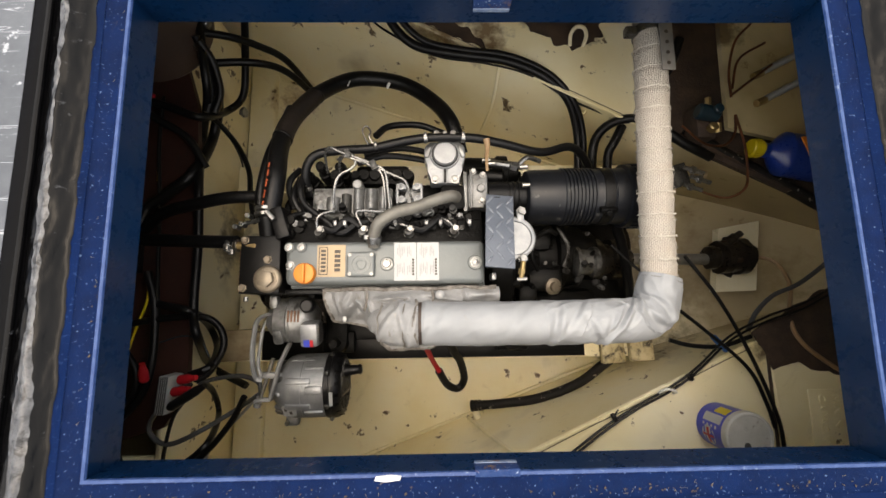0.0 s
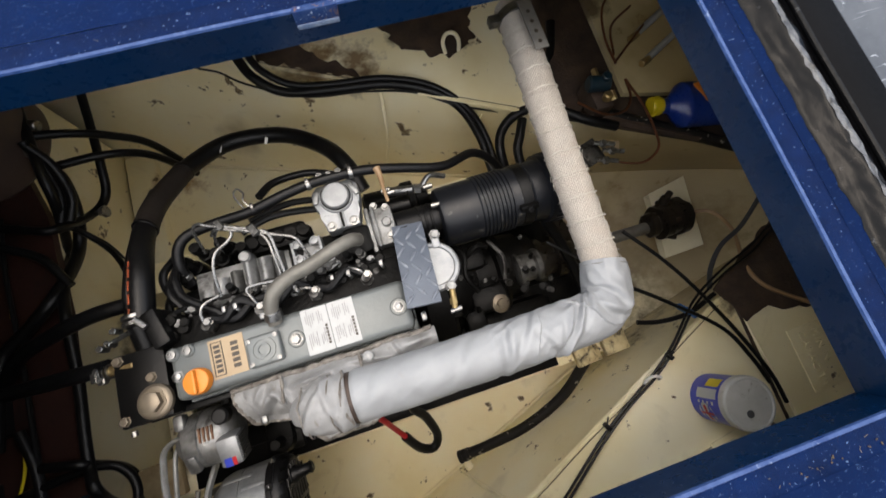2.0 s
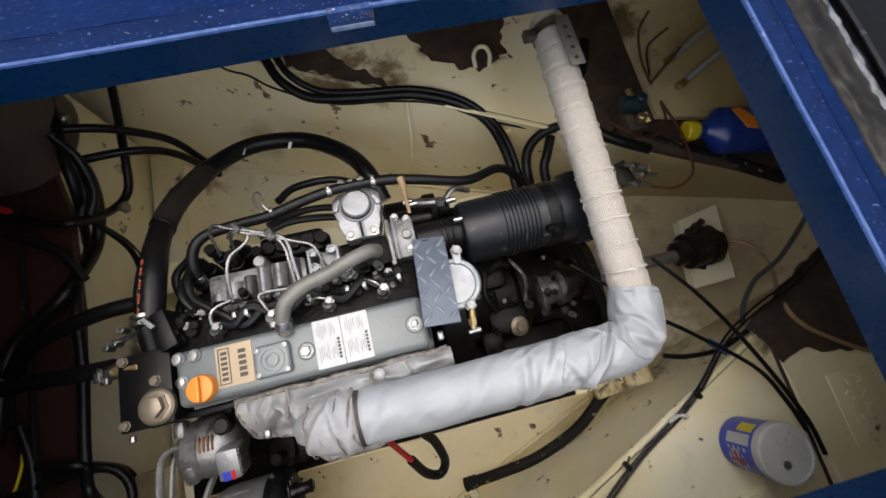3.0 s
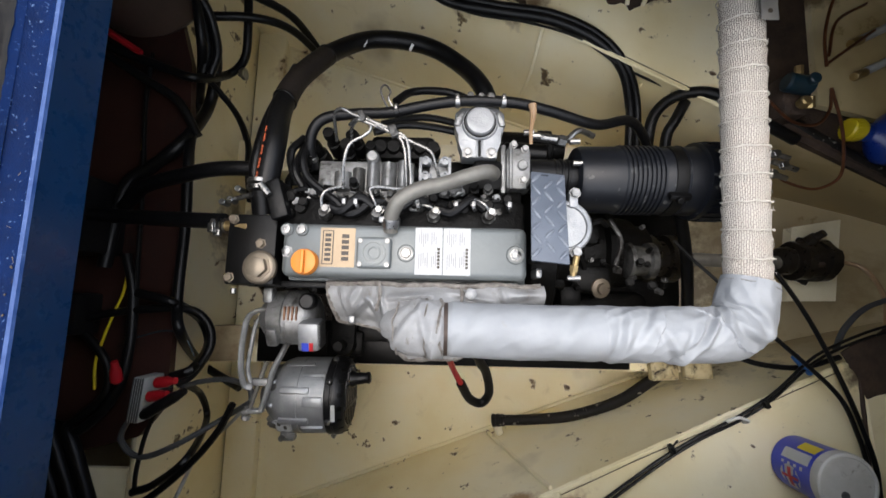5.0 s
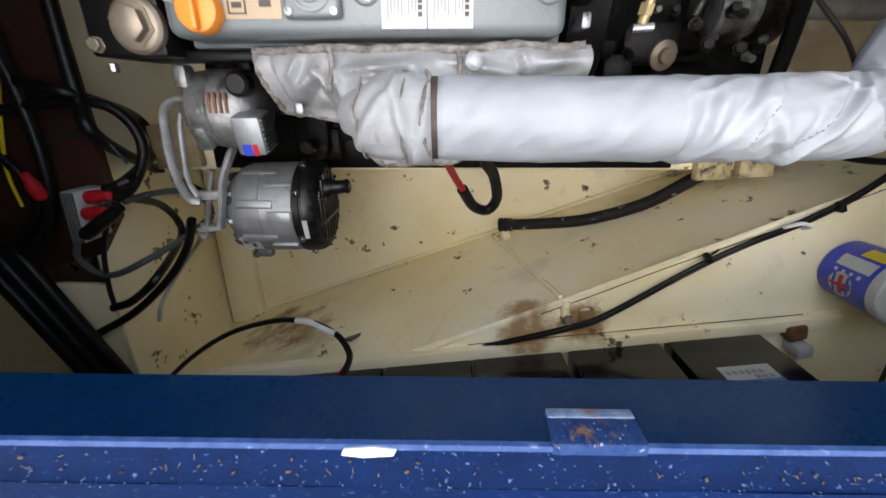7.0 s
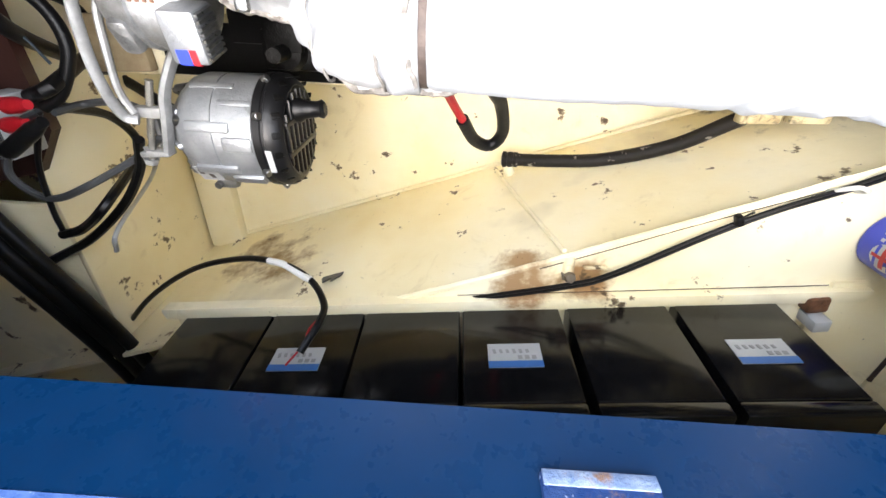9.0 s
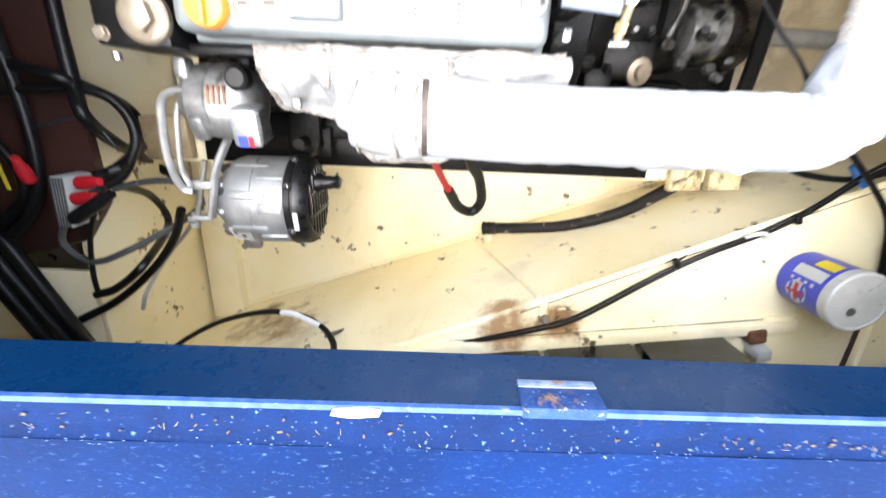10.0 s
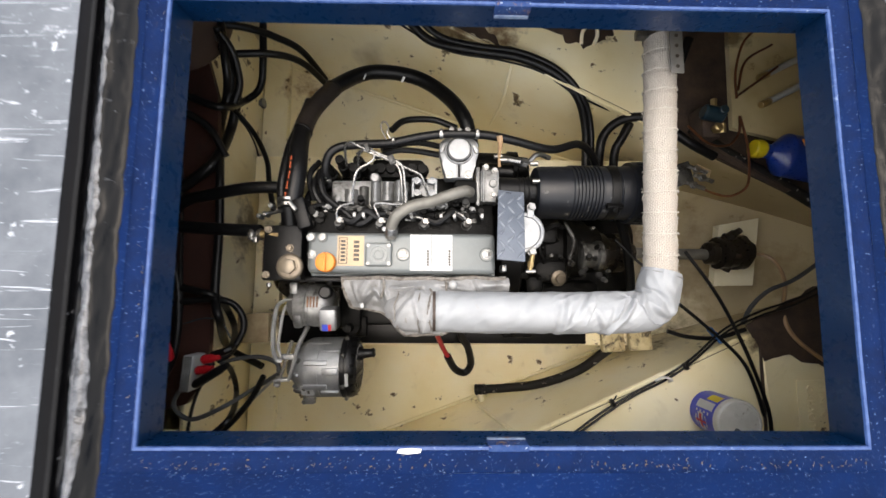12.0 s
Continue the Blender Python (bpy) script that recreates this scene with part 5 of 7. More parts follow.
for dx, w, mt in ((-0.005, 0.013, TUB_BLUE), (0.006, 0.007, RED_PLASTIC)):
    bm = B()
    box(bm, (dx, -0.0175, 0.0202), (w, 0.015, 0.0008))
    box(bm, (dx, -0.0262, 0.002), (w, 0.0008, 0.032))
    bmesh.ops.transform(bm, matrix=pose(-0.295, -0.026, 0.615, 14, 0, 0), verts=bm.verts)
    part("sticker", bm, mt, reg, "bright sticker")
bm = B()
rod(bm, (-0.305, 0.035, 0.60), (-0.305, 0.035, 0.625), 0.016, 18, 0.004)
part("capacitor", bm, PLASTIC_BLACK, alt1)
# adjusting straps and bracket
bm = B()
sweep(bm, spline([(-0.385, 0.010, 0.575), (-0.412, 0.010, 0.566), (-0.434, -0.004, 0.562), (-0.441, -0.035, 0.560), (-0.445, -0.075, 0.556), (-0.444, -0.112, 0.550), (-0.440, -0.136, 0.540), (-0.428, -0.140, 0.535)], 0.004), 0.0046, 10, 1.6)
part("adjusting_strap", bm, ZINC, engine, "curved steel adjusting strap")
bm = B()
sweep(bm, spline([(-0.414, 0.004, 0.545), (-0.426, -0.020, 0.545), (-0.433, -0.066, 0.543), (-0.437, -0.105, 0.540), (-0.431, -0.132, 0.535)], 0.004), 0.0040, 8, 1.3)
part("adjusting_strap", bm, ZINC, engine, "thin second steel strap")
bm = B()
sweep(bm, spline([(-0.378, -0.060, 0.500), (-0.383, -0.078, 0.512), (-0.395, -0.110, 0.520), (-0.404, -0.150, 0.520), (-0.414, -0.186, 0.518)], 0.004), 0.0052, 8, 2.0)
box(bm, (-0.431, -0.190, 0.516), (0.040, 0.008, 0.020), 0.002, (0, 0, 4))
brk = part("tension_bracket", bm, ZINC, engine, "bright steel tension bracket")
bm = B()
rod(bm, (-0.410, -0.094, 0.520), (-0.441, -0.200, 0.518), 0.0042, 10)
for k in range(22):
    p = Vector((-0.410, -0.094, 0.520)).lerp(Vector((-0.432, -0.168, 0.519)), k / 21)
    rod(bm, p, p + Vector((-0.0003, -0.0011, 0)), 0.0050, 10)
part("threaded_rod", bm, DULL_STEEL, brk, "dark threaded adjusting rod")
screw("nut", (-0.437, -0.184, 0.518), 0.0085, 0.007, brk, ZINC, (-0.28, -0.96, 0))
screw("nut", (-0.443, -0.198, 0.518), 0.0080, 0.009, brk, ZINC, (-0.28, -0.96, 0))
part("bracket_lug", box(B(), (-0.418, -0.133, 0.521), (0.044, 0.014, 0.016), 0.003), ZINC, brk)

# large alternator, built on its axis
AX, AZ = -0.171, 0.452
bm = B()
turned(bm, (-0.424, AX, AZ), (1, 0.02, 0), [(0, 0.020), (0.006, 0.030), (0.012, 0.033), (0.040, 0.063), (0.052, 0.072), (0.066, 0.0765), (0.094, 0.0770), (0.0945, 0.0755), (0.0965, 0.0755), (0.097, 0.0770), (0.148, 0.0770), (0.149, 0.070)], 56)
alt2 = part("large_alternator", bm, ALU_CLEAN, engine, "bright cast large alternator with a conical front")
alt2.location = (-0.014, 0, 0)
for q, x, w, lx in ((72, -0.335, 0.014, 0.060), (118, -0.335, 0.014, 0.060), (28, -0.335, 0.012, 0.060), (88, -0.297, 0.020, 0.040), (135, -0.300, 0.018, 0.046), (48, -0.300, 0.010, 0.046)):
    a = math.radians(q)
    part("casting_rib", box(B(), (x, AX + 0.0755 * math.cos(a), AZ + 0.0755 * math.sin(a)), (lx, w, 0.010), 0.0035, (q - 90, 0, 0)), ALU_CLEAN, alt2)
for q in (15, 52, 98, 140):
    a = math.radians(q)
    part("front_web", box(B(), (-0.388, AX + 0.052 * math.cos(a), AZ + 0.052 * math.sin(a)), (0.034, 0.010, 0.020), 0.004, (q - 90, -46, 0)), ALU_CLEAN, alt2)
part("mounting_lug", box(B(), (-0.368, AX - 0.082, AZ - 0.006), (0.034, 0.030, 0.020), 0.008), ALU, alt2)
part("lug_bolt", rod(B(), (-0.378, AX - 0.088, AZ - 0.004), (-0.378, AX - 0.088, AZ + 0.012), 0.006, 10, 0.001), STEEL, alt2)
for q in (66, 150, 20):
    a = math.radians(q)
    bm = B()
    rod(bm, (-0.394, AX + 0.060 * math.cos(a), AZ + 0.060 * math.sin(a)), (-0.366, AX + 0.066 * math.cos(a), AZ + 0.066 * math.sin(a)), 0.0075, 14, 0.001)
    rod(bm, (-0.399, AX + 0.059 * math.cos(a), AZ + 0.059 * math.sin(a)), (-0.394, AX + 0.060 * math.cos(a), AZ + 0.060 * math.sin(a)), 0.0045, 6)
    part("through_bolt", bm, STEEL, alt2)
bm = B()
turned(bm, (-0.276, AX + 0.003, AZ), (1, 0.02, 0), [(0, 0.074), (0.002, 0.0795), (0.012, 0.0800), (0.013, 0.0780), (0.016, 0.0780), (0.017, 0.0795), (0.026, 0.0785), (0.036, 0.0700), (0.0385, 0.0640), (0.0375, 0.060), (0.034, 0.058)], 56)
fan = part("rear_cover", bm, PLASTIC_BLACK, alt2, "black slotted rear cover")
for row in range(7):
    z = AZ - 0.048 + 0.016 * row
    half = math.sqrt(max(0.0, 0.060 ** 2 - (z - AZ) ** 2))
    part("grille_bar", box(B(), (-0.2385, AX + 0.004, z), (0.006, 2 * half, 0.0065), 0.0012), PLASTIC_BLACK, fan)
for y in (-0.020, 0.022):
    half = math.sqrt(0.060 ** 2 - y * y)
    part("grille_bar", box(B(), (-0.2375, AX + 0.004 + y, AZ), (0.006, 0.007, 2 * half), 0.0012), PLASTIC_BLACK, fan)
for i in range(18):
    q = 2 * math.pi * i / 18
    part("slot", box(B(), (-0.2445, AX + 0.004 + 0.0745 * math.cos(q), AZ + 0.0745 * math.sin(q)), (0.011, 0.0090, 0.002), 0.0006, (math.degrees(q) - 90, 38, 0)), BLOCK, fan)
for q in (62, 118, 170, 20):
    a = math.radians(q)
    part("cover_bolt", rod(B(), (-0.270, AX + 0.003 + 0.0790 * math.cos(a), AZ + 0.0790 * math.sin(a)), (-0.262, AX + 0.003 + 0.0835 * math.cos(a), AZ + 0.0835 * math.sin(a)), 0.0055, 10, 0.001), STEEL, fan)
a = math.radians(105)
part("rating_plate", box(B(), (-0.2555, AX + 0.003 + 0.0792 * math.cos(a), AZ + 0.0792 * math.sin(a)), (0.008, 0.034, 0.0015), 0, (15, 0, 0)), GREY_PAINT, fan)
a = math.radians(128)
lab2 = part("alternator_label", box(B(), (-0.356, AX + 0.0762 * math.cos(a), AZ + 0.0762 * math.sin(a)), (0.030, 0.034, 0.0015), 0, (38, 0, 0)), GREY_PAINT, alt2, "grey printed label")
for dx, dt, w, h in ((-0.008, -4, 0.006, 0.010), (0.002, -9, 0.009, 0.006), (0.003, 4, 0.006, 0.011), (-0.007, 9, 0.005, 0.005)):
    a = math.radians(128 + dt)
    part("print", box(B(), (-0.356 + dx, AX + 0.0772 * math.cos(a), AZ + 0.0772 * math.sin(a)), (w, h, 0.0008), 0, (38 + dt, 0, 0)), DARK_PRINT, lab2)
bm = B()
turned(bm, (-0.244, AX + 0.036, AZ + 0.012), (1, 0.10, 0.0), [(0, 0.017), (0.014, 0.017), (0.020, 0.013), (0.040, 0.011), (0.046, 0.013), (0.050, 0.009)], 16)
part("cable_boot", bm, RUBBER, alt2)
for x0, x1, r, y, z in ((-0.440, -0.41, 0.07, 0.15, 0.36),):
    bm = B()
    turned(bm, (x0, y, z), (1, 0, 0), [(0, r), (0.006, r), (0.015, r * 0.82), (0.024, r), (0.03, r)], 28)
    part("belt_pulley", bm, BLOCK, engine)
# ---------------------------------------------------------------- lagged exhaust
exhaust = thing("exhaust_pipe", (0.1, -0.01, 0.60), "exhaust pipe lagged in silver cloth and white woven tape", "exhaust pipe")


def wrinkle(p, k=1.0):
    return k * (0.004 * noise.noise(p * 16) + 0.003 * noise.noise(p * 38 + Vector((3, 1, 2))))


bm = B()
XS = [-0.264 + 0.376 * i / 128 for i in range(129)]


HEM = ((-0.30, -0.004), (-0.21, -0.007), (-0.175, -0.013), (-0.152, -0.027), (-0.137, -0.048), (-0.118, -0.062), (-0.03, -0.060), (0.04, 0.022), (0.2, 0.022))


def jacket_low(x):
    for (x0, y0), (x1, y1) in zip(HEM, HEM[1:]):
        if x <= x1:
            return y0 + (y1 - y0) * (x - x0) / (x1 - x0)
    return HEM[-1][1]


FOLDS = ((-0.238, 0.055, -0.232, 0.010, 0.006, 0.005), (-0.215, 0.010, -0.185, 0.040, 0.009, 0.007), (-0.19, 0.045, -0.165, 0.012, 0.008, 0.006), (-0.22, 0.03, -0.205, 0.06, 0.005, 0.006),
         (-0.15, 0.038, -0.075, 0.046, 0.008, 0.005), (-0.14, 0.030, -0.062, 0.028, 0.005, 0.005), (-0.165, 0.06, -0.152, 0.0, 0.008, 0.005), (-0.075, 0.044, -0.058, 0.006, 0.006, 0.005),
         (-0.05, 0.05, 0.03, 0.036, 0.006, 0.005), (0.035, 0.06, 0.05, 0.03, 0.005, 0.005), (0.05, 0.045, 0.10, 0.05, 0.005, 0.006), (-0.13, -0.02, -0.09, -0.045, 0.004, 0.006))


def fold_height(x, y):
    h = 0.0
    for x0, y0, x1, y1, up, wide in FOLDS:
        dx, dy = x1 - x0, y1 - y0
        L2 = dx * dx + dy * dy
        t = ((x - x0) * dx + (y - y0) * dy) / L2
        if -0.15 < t < 1.15:
            side = ((x - x0) * dy - (y - y0) * dx) / math.sqrt(L2) / wide
            h += 1.5 * up * (math.exp(-side * side) - 0.7 * math.exp(-((side - 1.5) / 0.9) ** 2)) * max(0, 1 - (2 * t - 1) ** 2 * 0.72)
    return h


top, bot = [], []
for x in XS:
    a, b = 0.064 + 0.003 * noise.noise(Vector((x * 20, 0, 0))), jacket_low(x)
    rt, rb = [], []
    for j in range(43):
        k = j / 42
        y = a + (b - a) * k
        bulge = 0.030 * math.exp(-((x + 0.10) / 0.055) ** 2) * math.sin(math.pi * min(1, k * 1.05)) if x < -0.02 else 0
        z = 0.668 + 0.016 * math.sin(math.pi * min(1, k * 1.15)) + bulge - 0.028 * k * k * (1 if x < -0.13 else 0.3)
        ridge = 0.012 * (max(0, noise.noise(Vector((x * 26 + y * 30, y * 20 - x * 18, 4.2)))) ** 1.0)
        z += wrinkle(Vector((x, y, 0)), 1.2) + 0.5 * ridge + fold_height(x, y) - 0.034 * max(0.0, min(1.0, (-0.13 - x) / 0.12))
        xs = x + 0.018 * k * max(0.0, 1 - (x + 0.264) / 0.05)
        rt.append(bm.verts.new((xs, y, z)))
        rb.append(bm.verts.new((xs, y, z - 0.016)))
    top.append(rt), bot.append(rb)
for i in range(128):
    for j in range(42):
        bm.faces.new((top[i][j], top[i + 1][j], top[i + 1][j + 1], top[i][j + 1]))
        bm.faces.new((bot[i][j], bot[i][j + 1], bot[i + 1][j + 1], bot[i + 1][j]))
    for j in (0, 42):
        bm.faces.new((top[i][j], top[i + 1][j], bot[i + 1][j], bot[i][j]))
for i in (0, 128):
    for j in range(42):
        bm.faces.new((top[i][j], top[i][j + 1], bot[i][j + 1], bot[i][j]))
EDGE = [(v.co.x, v.co.y, v.co.z - 0.004) for v in (top[0][::8] + [top[i][42] for i in range(6, 92, 5)])]
TOPEDGE = [(top[i][1].co.x, top[i][1].co.y, top[i][1].co.z + 0.001) for i in range(0, 129, 6)]
jacket = part("manifold_jacket", bm, CLOTH_DIRTY, exhaust, "grimy silver cloth jacket over the manifold")
for pts in (EDGE, TOPEDGE):
    bm = B()
    sweep(bm, spline(pts, 0.003), lambda s, L, q: 0.0046 * (1 + 0.12 * math.sin(s * 1500) + 0.25 * noise.noise(Vector((s * 60, q, 2)))), 8)
    part("stitched_hem", bm, SEAM, jacket, "stitched hem with frayed thread")
for x in (-0.165, -0.03):
    pts = [(x + 0.004 * math.sin(k), 0.062 - 0.011 * k, 0.674 + 0.014 * math.sin(math.pi * k / 4.2)) for k in range(5)]
    part("seam", sweep(B(), spline(pts, 0.003), lambda s, L, q: 0.0028 * (1 + 0.2 * math.sin(s * 1400)), 8), SEAM, jacket)
bm = B()
turned(bm, (-0.012, 0.048, 0.684), (0, 0, 1), [(0, 0.010), (0.005, 0.0095), (0.007, 0.006)], 18)
part("press_stud", bm, ALU, jacket)
bm = B()
box(bm, (0.10, 0.085, 0.665), (0.010, 0.016, 0.045), 0.003)
part("jacket_hook", bm, STEEL, jacket)
part("jacket_hook", box(B(), (-0.215, 0.0, 0.645), (0.012, 0.014, 0.01), 0.003), STEEL, jacket)

# straight run, elbow, riser
RUN = spline([(-0.052, -0.009, 0.689), (0.02, -0.010, 0.690), (0.10, -0.011, 0.690), (0.30, -0.010, 0.687), (0.385, -0.008, 0.685), (0.418, 0.002, 0.684), (0.436, 0.024, 0.683), (0.4435, 0.052, 0.682), (0.451, 0.080, 0.682)], 0.0019)


# folds of the cloth: place along, slant, middle angle, half span, depth, width
CREASES = ((0.345, 0.010, 1.3, 1.5, 0.0045, 0.006), (0.385, 0.030, 1.9, 1.2, 0.0035, 0.007), (0.42, -0.022, 1.2, 1.0, 0.003, 0.006), (0.445, 0.016, 0.9, 1.2, 0.0045, 0.005),
           (0.475, 0.034, 1.6, 1.5, 0.006, 0.005), (0.515, 0.028, 2.3, 1.1, 0.004, 0.007), (0.545, -0.02, 1.3, 0.8, 0.006, 0.006), (0.575, 0.018, 1.7, 1.3, 0.0035, 0.006),
           (0.27, 0.03, 1.8, 1.0, 0.0018, 0.010), (0.18, -0.02, 1.2, 1.0, 0.0014, 0.012), (0.11, 0.02, 1.7, 1.1, 0.0018, 0.009))


def run_radius(s, L, q):
    s += 0.083
    p = Vector((s * 12, math.cos(q) * 1.2, math.sin(q) * 1.2))
    r = 0.0435 + 0.0025 * noise.noise(p)
    crease = 1.0 if s > 0.33 else 0.35
    w = noise.noise(Vector((s * 30 + 1.6 * math.sin(q + 1.2), math.cos(q) * 1.7, math.sin(q) * 1.7 + 5)))
    w2 = noise.noise(Vector((s * 52 - 2.4 * math.sin(q), math.cos(q) * 2.5, math.sin(q) * 2.5 + 9)))
    r += crease * (0.0038 * (0.5 - abs(w)) + 0.0014 * (0.4 - abs(w2)))
    for s0, lean, q0, span, deep, wide in CREASES:
        dq = math.atan2(math.sin(q - q0), math.cos(q - q0))
        if abs(dq) < span:
            u = (s - s0 - lean * dq) / (wide * 1.3)
            r += deep * (1.15 if s > 0.3 else 1.3) * (math.exp(-((u - 1.2) / 1.4) ** 2) - 1.3 * math.exp(-u * u)) * (1 - (dq / span) ** 2)
    # overlapping cloth edges: place, slant, which side lies on top
    for s0, lean, top in ((0.408, 0.012, -1), (0.520, -0.034, 1), (0.466, 0.022, -1)):
        dq = math.atan2(math.sin(q - 1.57), math.cos(q - 1.57))
        u = top * (s - s0 - lean * dq - 0.004 * math.sin(3 * dq))
        if u > 0 and abs(dq) < 1.6:
            r += 0.0034 * math.exp(-u / 0.016) * min(1, 2.4 - 1.5 * abs(dq))
    if s > L + 0.065:
        r -= 0.0028 * (s - L - 0.065) / 0.018
    if s < 0.093:
        r -= 0.004 * (0.093 - s) / 0.01
    return r


part("cloth_lagging", sweep(B(), RUN, run_radius, 120), CLOTH, exhaust, "creased silver-white cloth lagging")
bm = B()
sweep(bm, [Vector((-0.0535 + 0.0005 * k, -0.009, 0.6885)) for k in range(-8, 9)], 0.0428, 40)
part("joint_band", bm, RUST_BAND, exhaust, "rusty joint band")
COLLAR = spline([(-0.142, -0.002, 0.664), (-0.130, -0.004, 0.674), (-0.105, -0.007, 0.684), (-0.075, -0.009, 0.6885), (-0.0562, -0.009, 0.6885)], 0.0025)


def collar_radius(s, L, q):
    r = 0.047 * min(1, 0.45 + 0.55 * (s / 0.042) ** 0.6) if s < 0.042 else 0.047
    for s0, lean, q0, deep, wide in ((0.028, 0.02, 1.2, 0.006, 0.006), (0.055, -0.012, 1.9, 0.004, 0.005), (0.074, 0.008, 1.0, 0.004, 0.004), (0.094, 0.0, 1.5, 0.003, 0.0035)):
        dq = math.atan2(math.sin(q - q0), math.cos(q - q0))
        u = (s - s0 - lean * dq) / wide
        r += deep * (math.exp(-((u - 1.3) / 1.3) ** 2) - math.exp(-u * u)) * max(0, 1 - (dq / 1.9) ** 2)
    return r + 0.0035 * noise.noise(Vector((s * 24, math.cos(q) * 1.6, math.sin(q) * 1.6 + 3))) + 0.0016 * noise.noise(Vector((s * 70, math.cos(q) * 4, math.sin(q) * 4)))


part("collar", sweep(B(), COLLAR, collar_radius, 64), CLOTH_DIRTY, exhaust, "bulging grimy cloth collar")
for x, rr, th in ((-0.0615, 0.0462, 0.0022), (-0.085, 0.0470, 0.0013), (-0.132, 0.0440, 0.0013)):
    bm = B()
    ring = [Vector((x + 0.003 * math.sin(3 * q) + 0.003 * noise.noise(Vector((q * 3, x * 40, 0))), -0.008 + rr * math.cos(q), (0.6885 if x > -0.1 else 0.679) + rr * math.sin(q))) for q in (2 * math.pi * i / 80 for i in range(81))]
    sweep(bm, ring, lambda s, L, q: th * (1 + 0.5 * noise.noise(Vector((s * 190, q, x)))), 8)
    part("frayed_edge", bm, SEAM, exhaust, "frayed cloth edge")
MOUTH, ALONG = RUN[-3], (RUN[-3] - RUN[-8]).normalized()
ACROSS = Vector((0, 0, 1)).cross(ALONG)
ring = [MOUTH - ALONG * 0.004 + (ACROSS * math.cos(q) + Vector((0, 0, 1)) * math.sin(q)) * 0.0418 for q in (2 * math.pi * i / 90 for i in range(91))]
part("stitched_hem", sweep(B(), ring, lambda s, L, q: 0.0015 * (1 + 0.35 * math.sin(s * 1100)), 6), CLOTH_DIRTY, exhaust, "stitched hem of the cloth sleeve")
RISER = [Vector((0.4460, 0.062, 0.682)).lerp(Vector((0.4705, 0.66, 0.688)), i / 150) for i in range(151)]


def riser_radius(s, L, q):
    lap = (s + 0.006 * math.sin(q)) / 0.047
    f = lap - math.floor(lap)
    return 0.0336 + 0.0022 * f ** 3 + 0.0006 * noise.noise(Vector((s * 40, math.cos(q) * 2, math.sin(q) * 2))) + 0.0003 * noise.noise(Vector((s * 130, math.cos(q) * 6, math.sin(q) * 6 + 4)))


riser = part("woven_lagging", sweep(B(), RISER, riser_radius, 48), TAPE, exhaust, "white knitted tape wound round the riser")
for k in range(12):
    yk = 0.072 + 0.047 * (k + 1)
    if yk > 0.62:
        break
    xk = 0.4464 + 0.0410 * (yk - 0.072)
    ring = [Vector((xk + 0.0357 * math.cos(q), yk - 0.006 * math.sin(q) + 0.0022 * noise.noise(Vector((q * 2.5, k, 0))), 0.685 + 0.0357 * math.sin(q))) for q in (2 * math.pi * i / 90 for i in range(91))]
    part("wrap_edge", sweep(B(), ring, lambda s, L, q: 0.0013 * (1 + 1.1 * noise.noise(Vector((s * 260, q, k)))), 6), YARN, riser)
rng = random.Random(3)
bm = B()
for i in range(170):
    s = rng.random()
    p = RISER[0].lerp(RISER[-1], s)
    q = rng.choice((rng.uniform(-0.4, 0.4), rng.uniform(2.7, 3.5), rng.uniform(0.4, 2.7)))
    o = Vector((math.cos(q), 0, math.sin(q)))
    a = p + o * 0.0347
    sweep(bm, [a, a + o * 0.0016 + Vector((0, rng.uniform(-0.005, 0.005), 0.001)), a + o * rng.uniform(0.001, 0.004) + Vector((0, rng.uniform(-0.009, 0.009), 0))], 0.0004, 4)
tagged(part("loose_thread", bm, YARN, riser), kind="stuff")
bm = B()
sweep(bm, [Vector((0.470, 0.622 + 0.001 * k, 0.688)) for k in range(20)], 0.0385, 32)
box(bm, (0.425, 0.63, 0.692), (0.03, 0.022, 0.02), 0.004)
part("pipe_clamp", bm, STEEL, exhaust, "steel clamp round the riser")
bm = B()
box(bm, (0.4785, 0.572, 0.733), (0.029, 0.115, 0.003), 0.001)
strip = part("perforated_strip", bm, GREY_SHEET, exhaust, "grey perforated steel strip")
for k in range(4):
    bm = B()
    turned(bm, (0.4785, 0.53 + k * 0.024, 0.7345), (0, 0, 1), [(0, 0.0042), (0.0006, 0.0042)], 12)
    part("hole", bm, DARK_PRINT, strip)

# ---------------------------------------------------------------- engine bearers and stern gear
for y in (-0.09, 0.42):
    bm = B()
    box(bm, (0.0, y, 0.145), (1.26, 0.085, 0.29), 0.006)
    structure("engine_bearer", bm, CREAM, "cream painted steel engine bearer, grimy on top")
for x, y in ((-0.60, -0.082), (0.50, -0.105), (0.585, -0.10)):
    solid("packing_block", box(B(), (x, y, 0.302), (0.095 if x < 0 else 0.07, 0.088, 0.022), 0.004, (0, 0, 3)), WOOD if x < 0 else FLAKED, "stained cream packing block on the engine bearer", "block")
bm = B()
box(bm, (-0.055, -0.085, 0.294), (0.95, 0.084, 0.008), 0.002)
solid("bearer_mat", bm, BLACK_PAINT, "black oily sheet on the engine bearer", "sheet")
shaft = thing("propeller_shaft", (0.7, 0.155, 0.30), "greasy propeller shaft and stern gland", "shaft")
part("shaft", rod(B(), (0.55, 0.155, 0.33), (0.86, 0.153, 0.312), 0.017, 16), DULL_STEEL, shaft, "dull steel shaft")
bm = B()
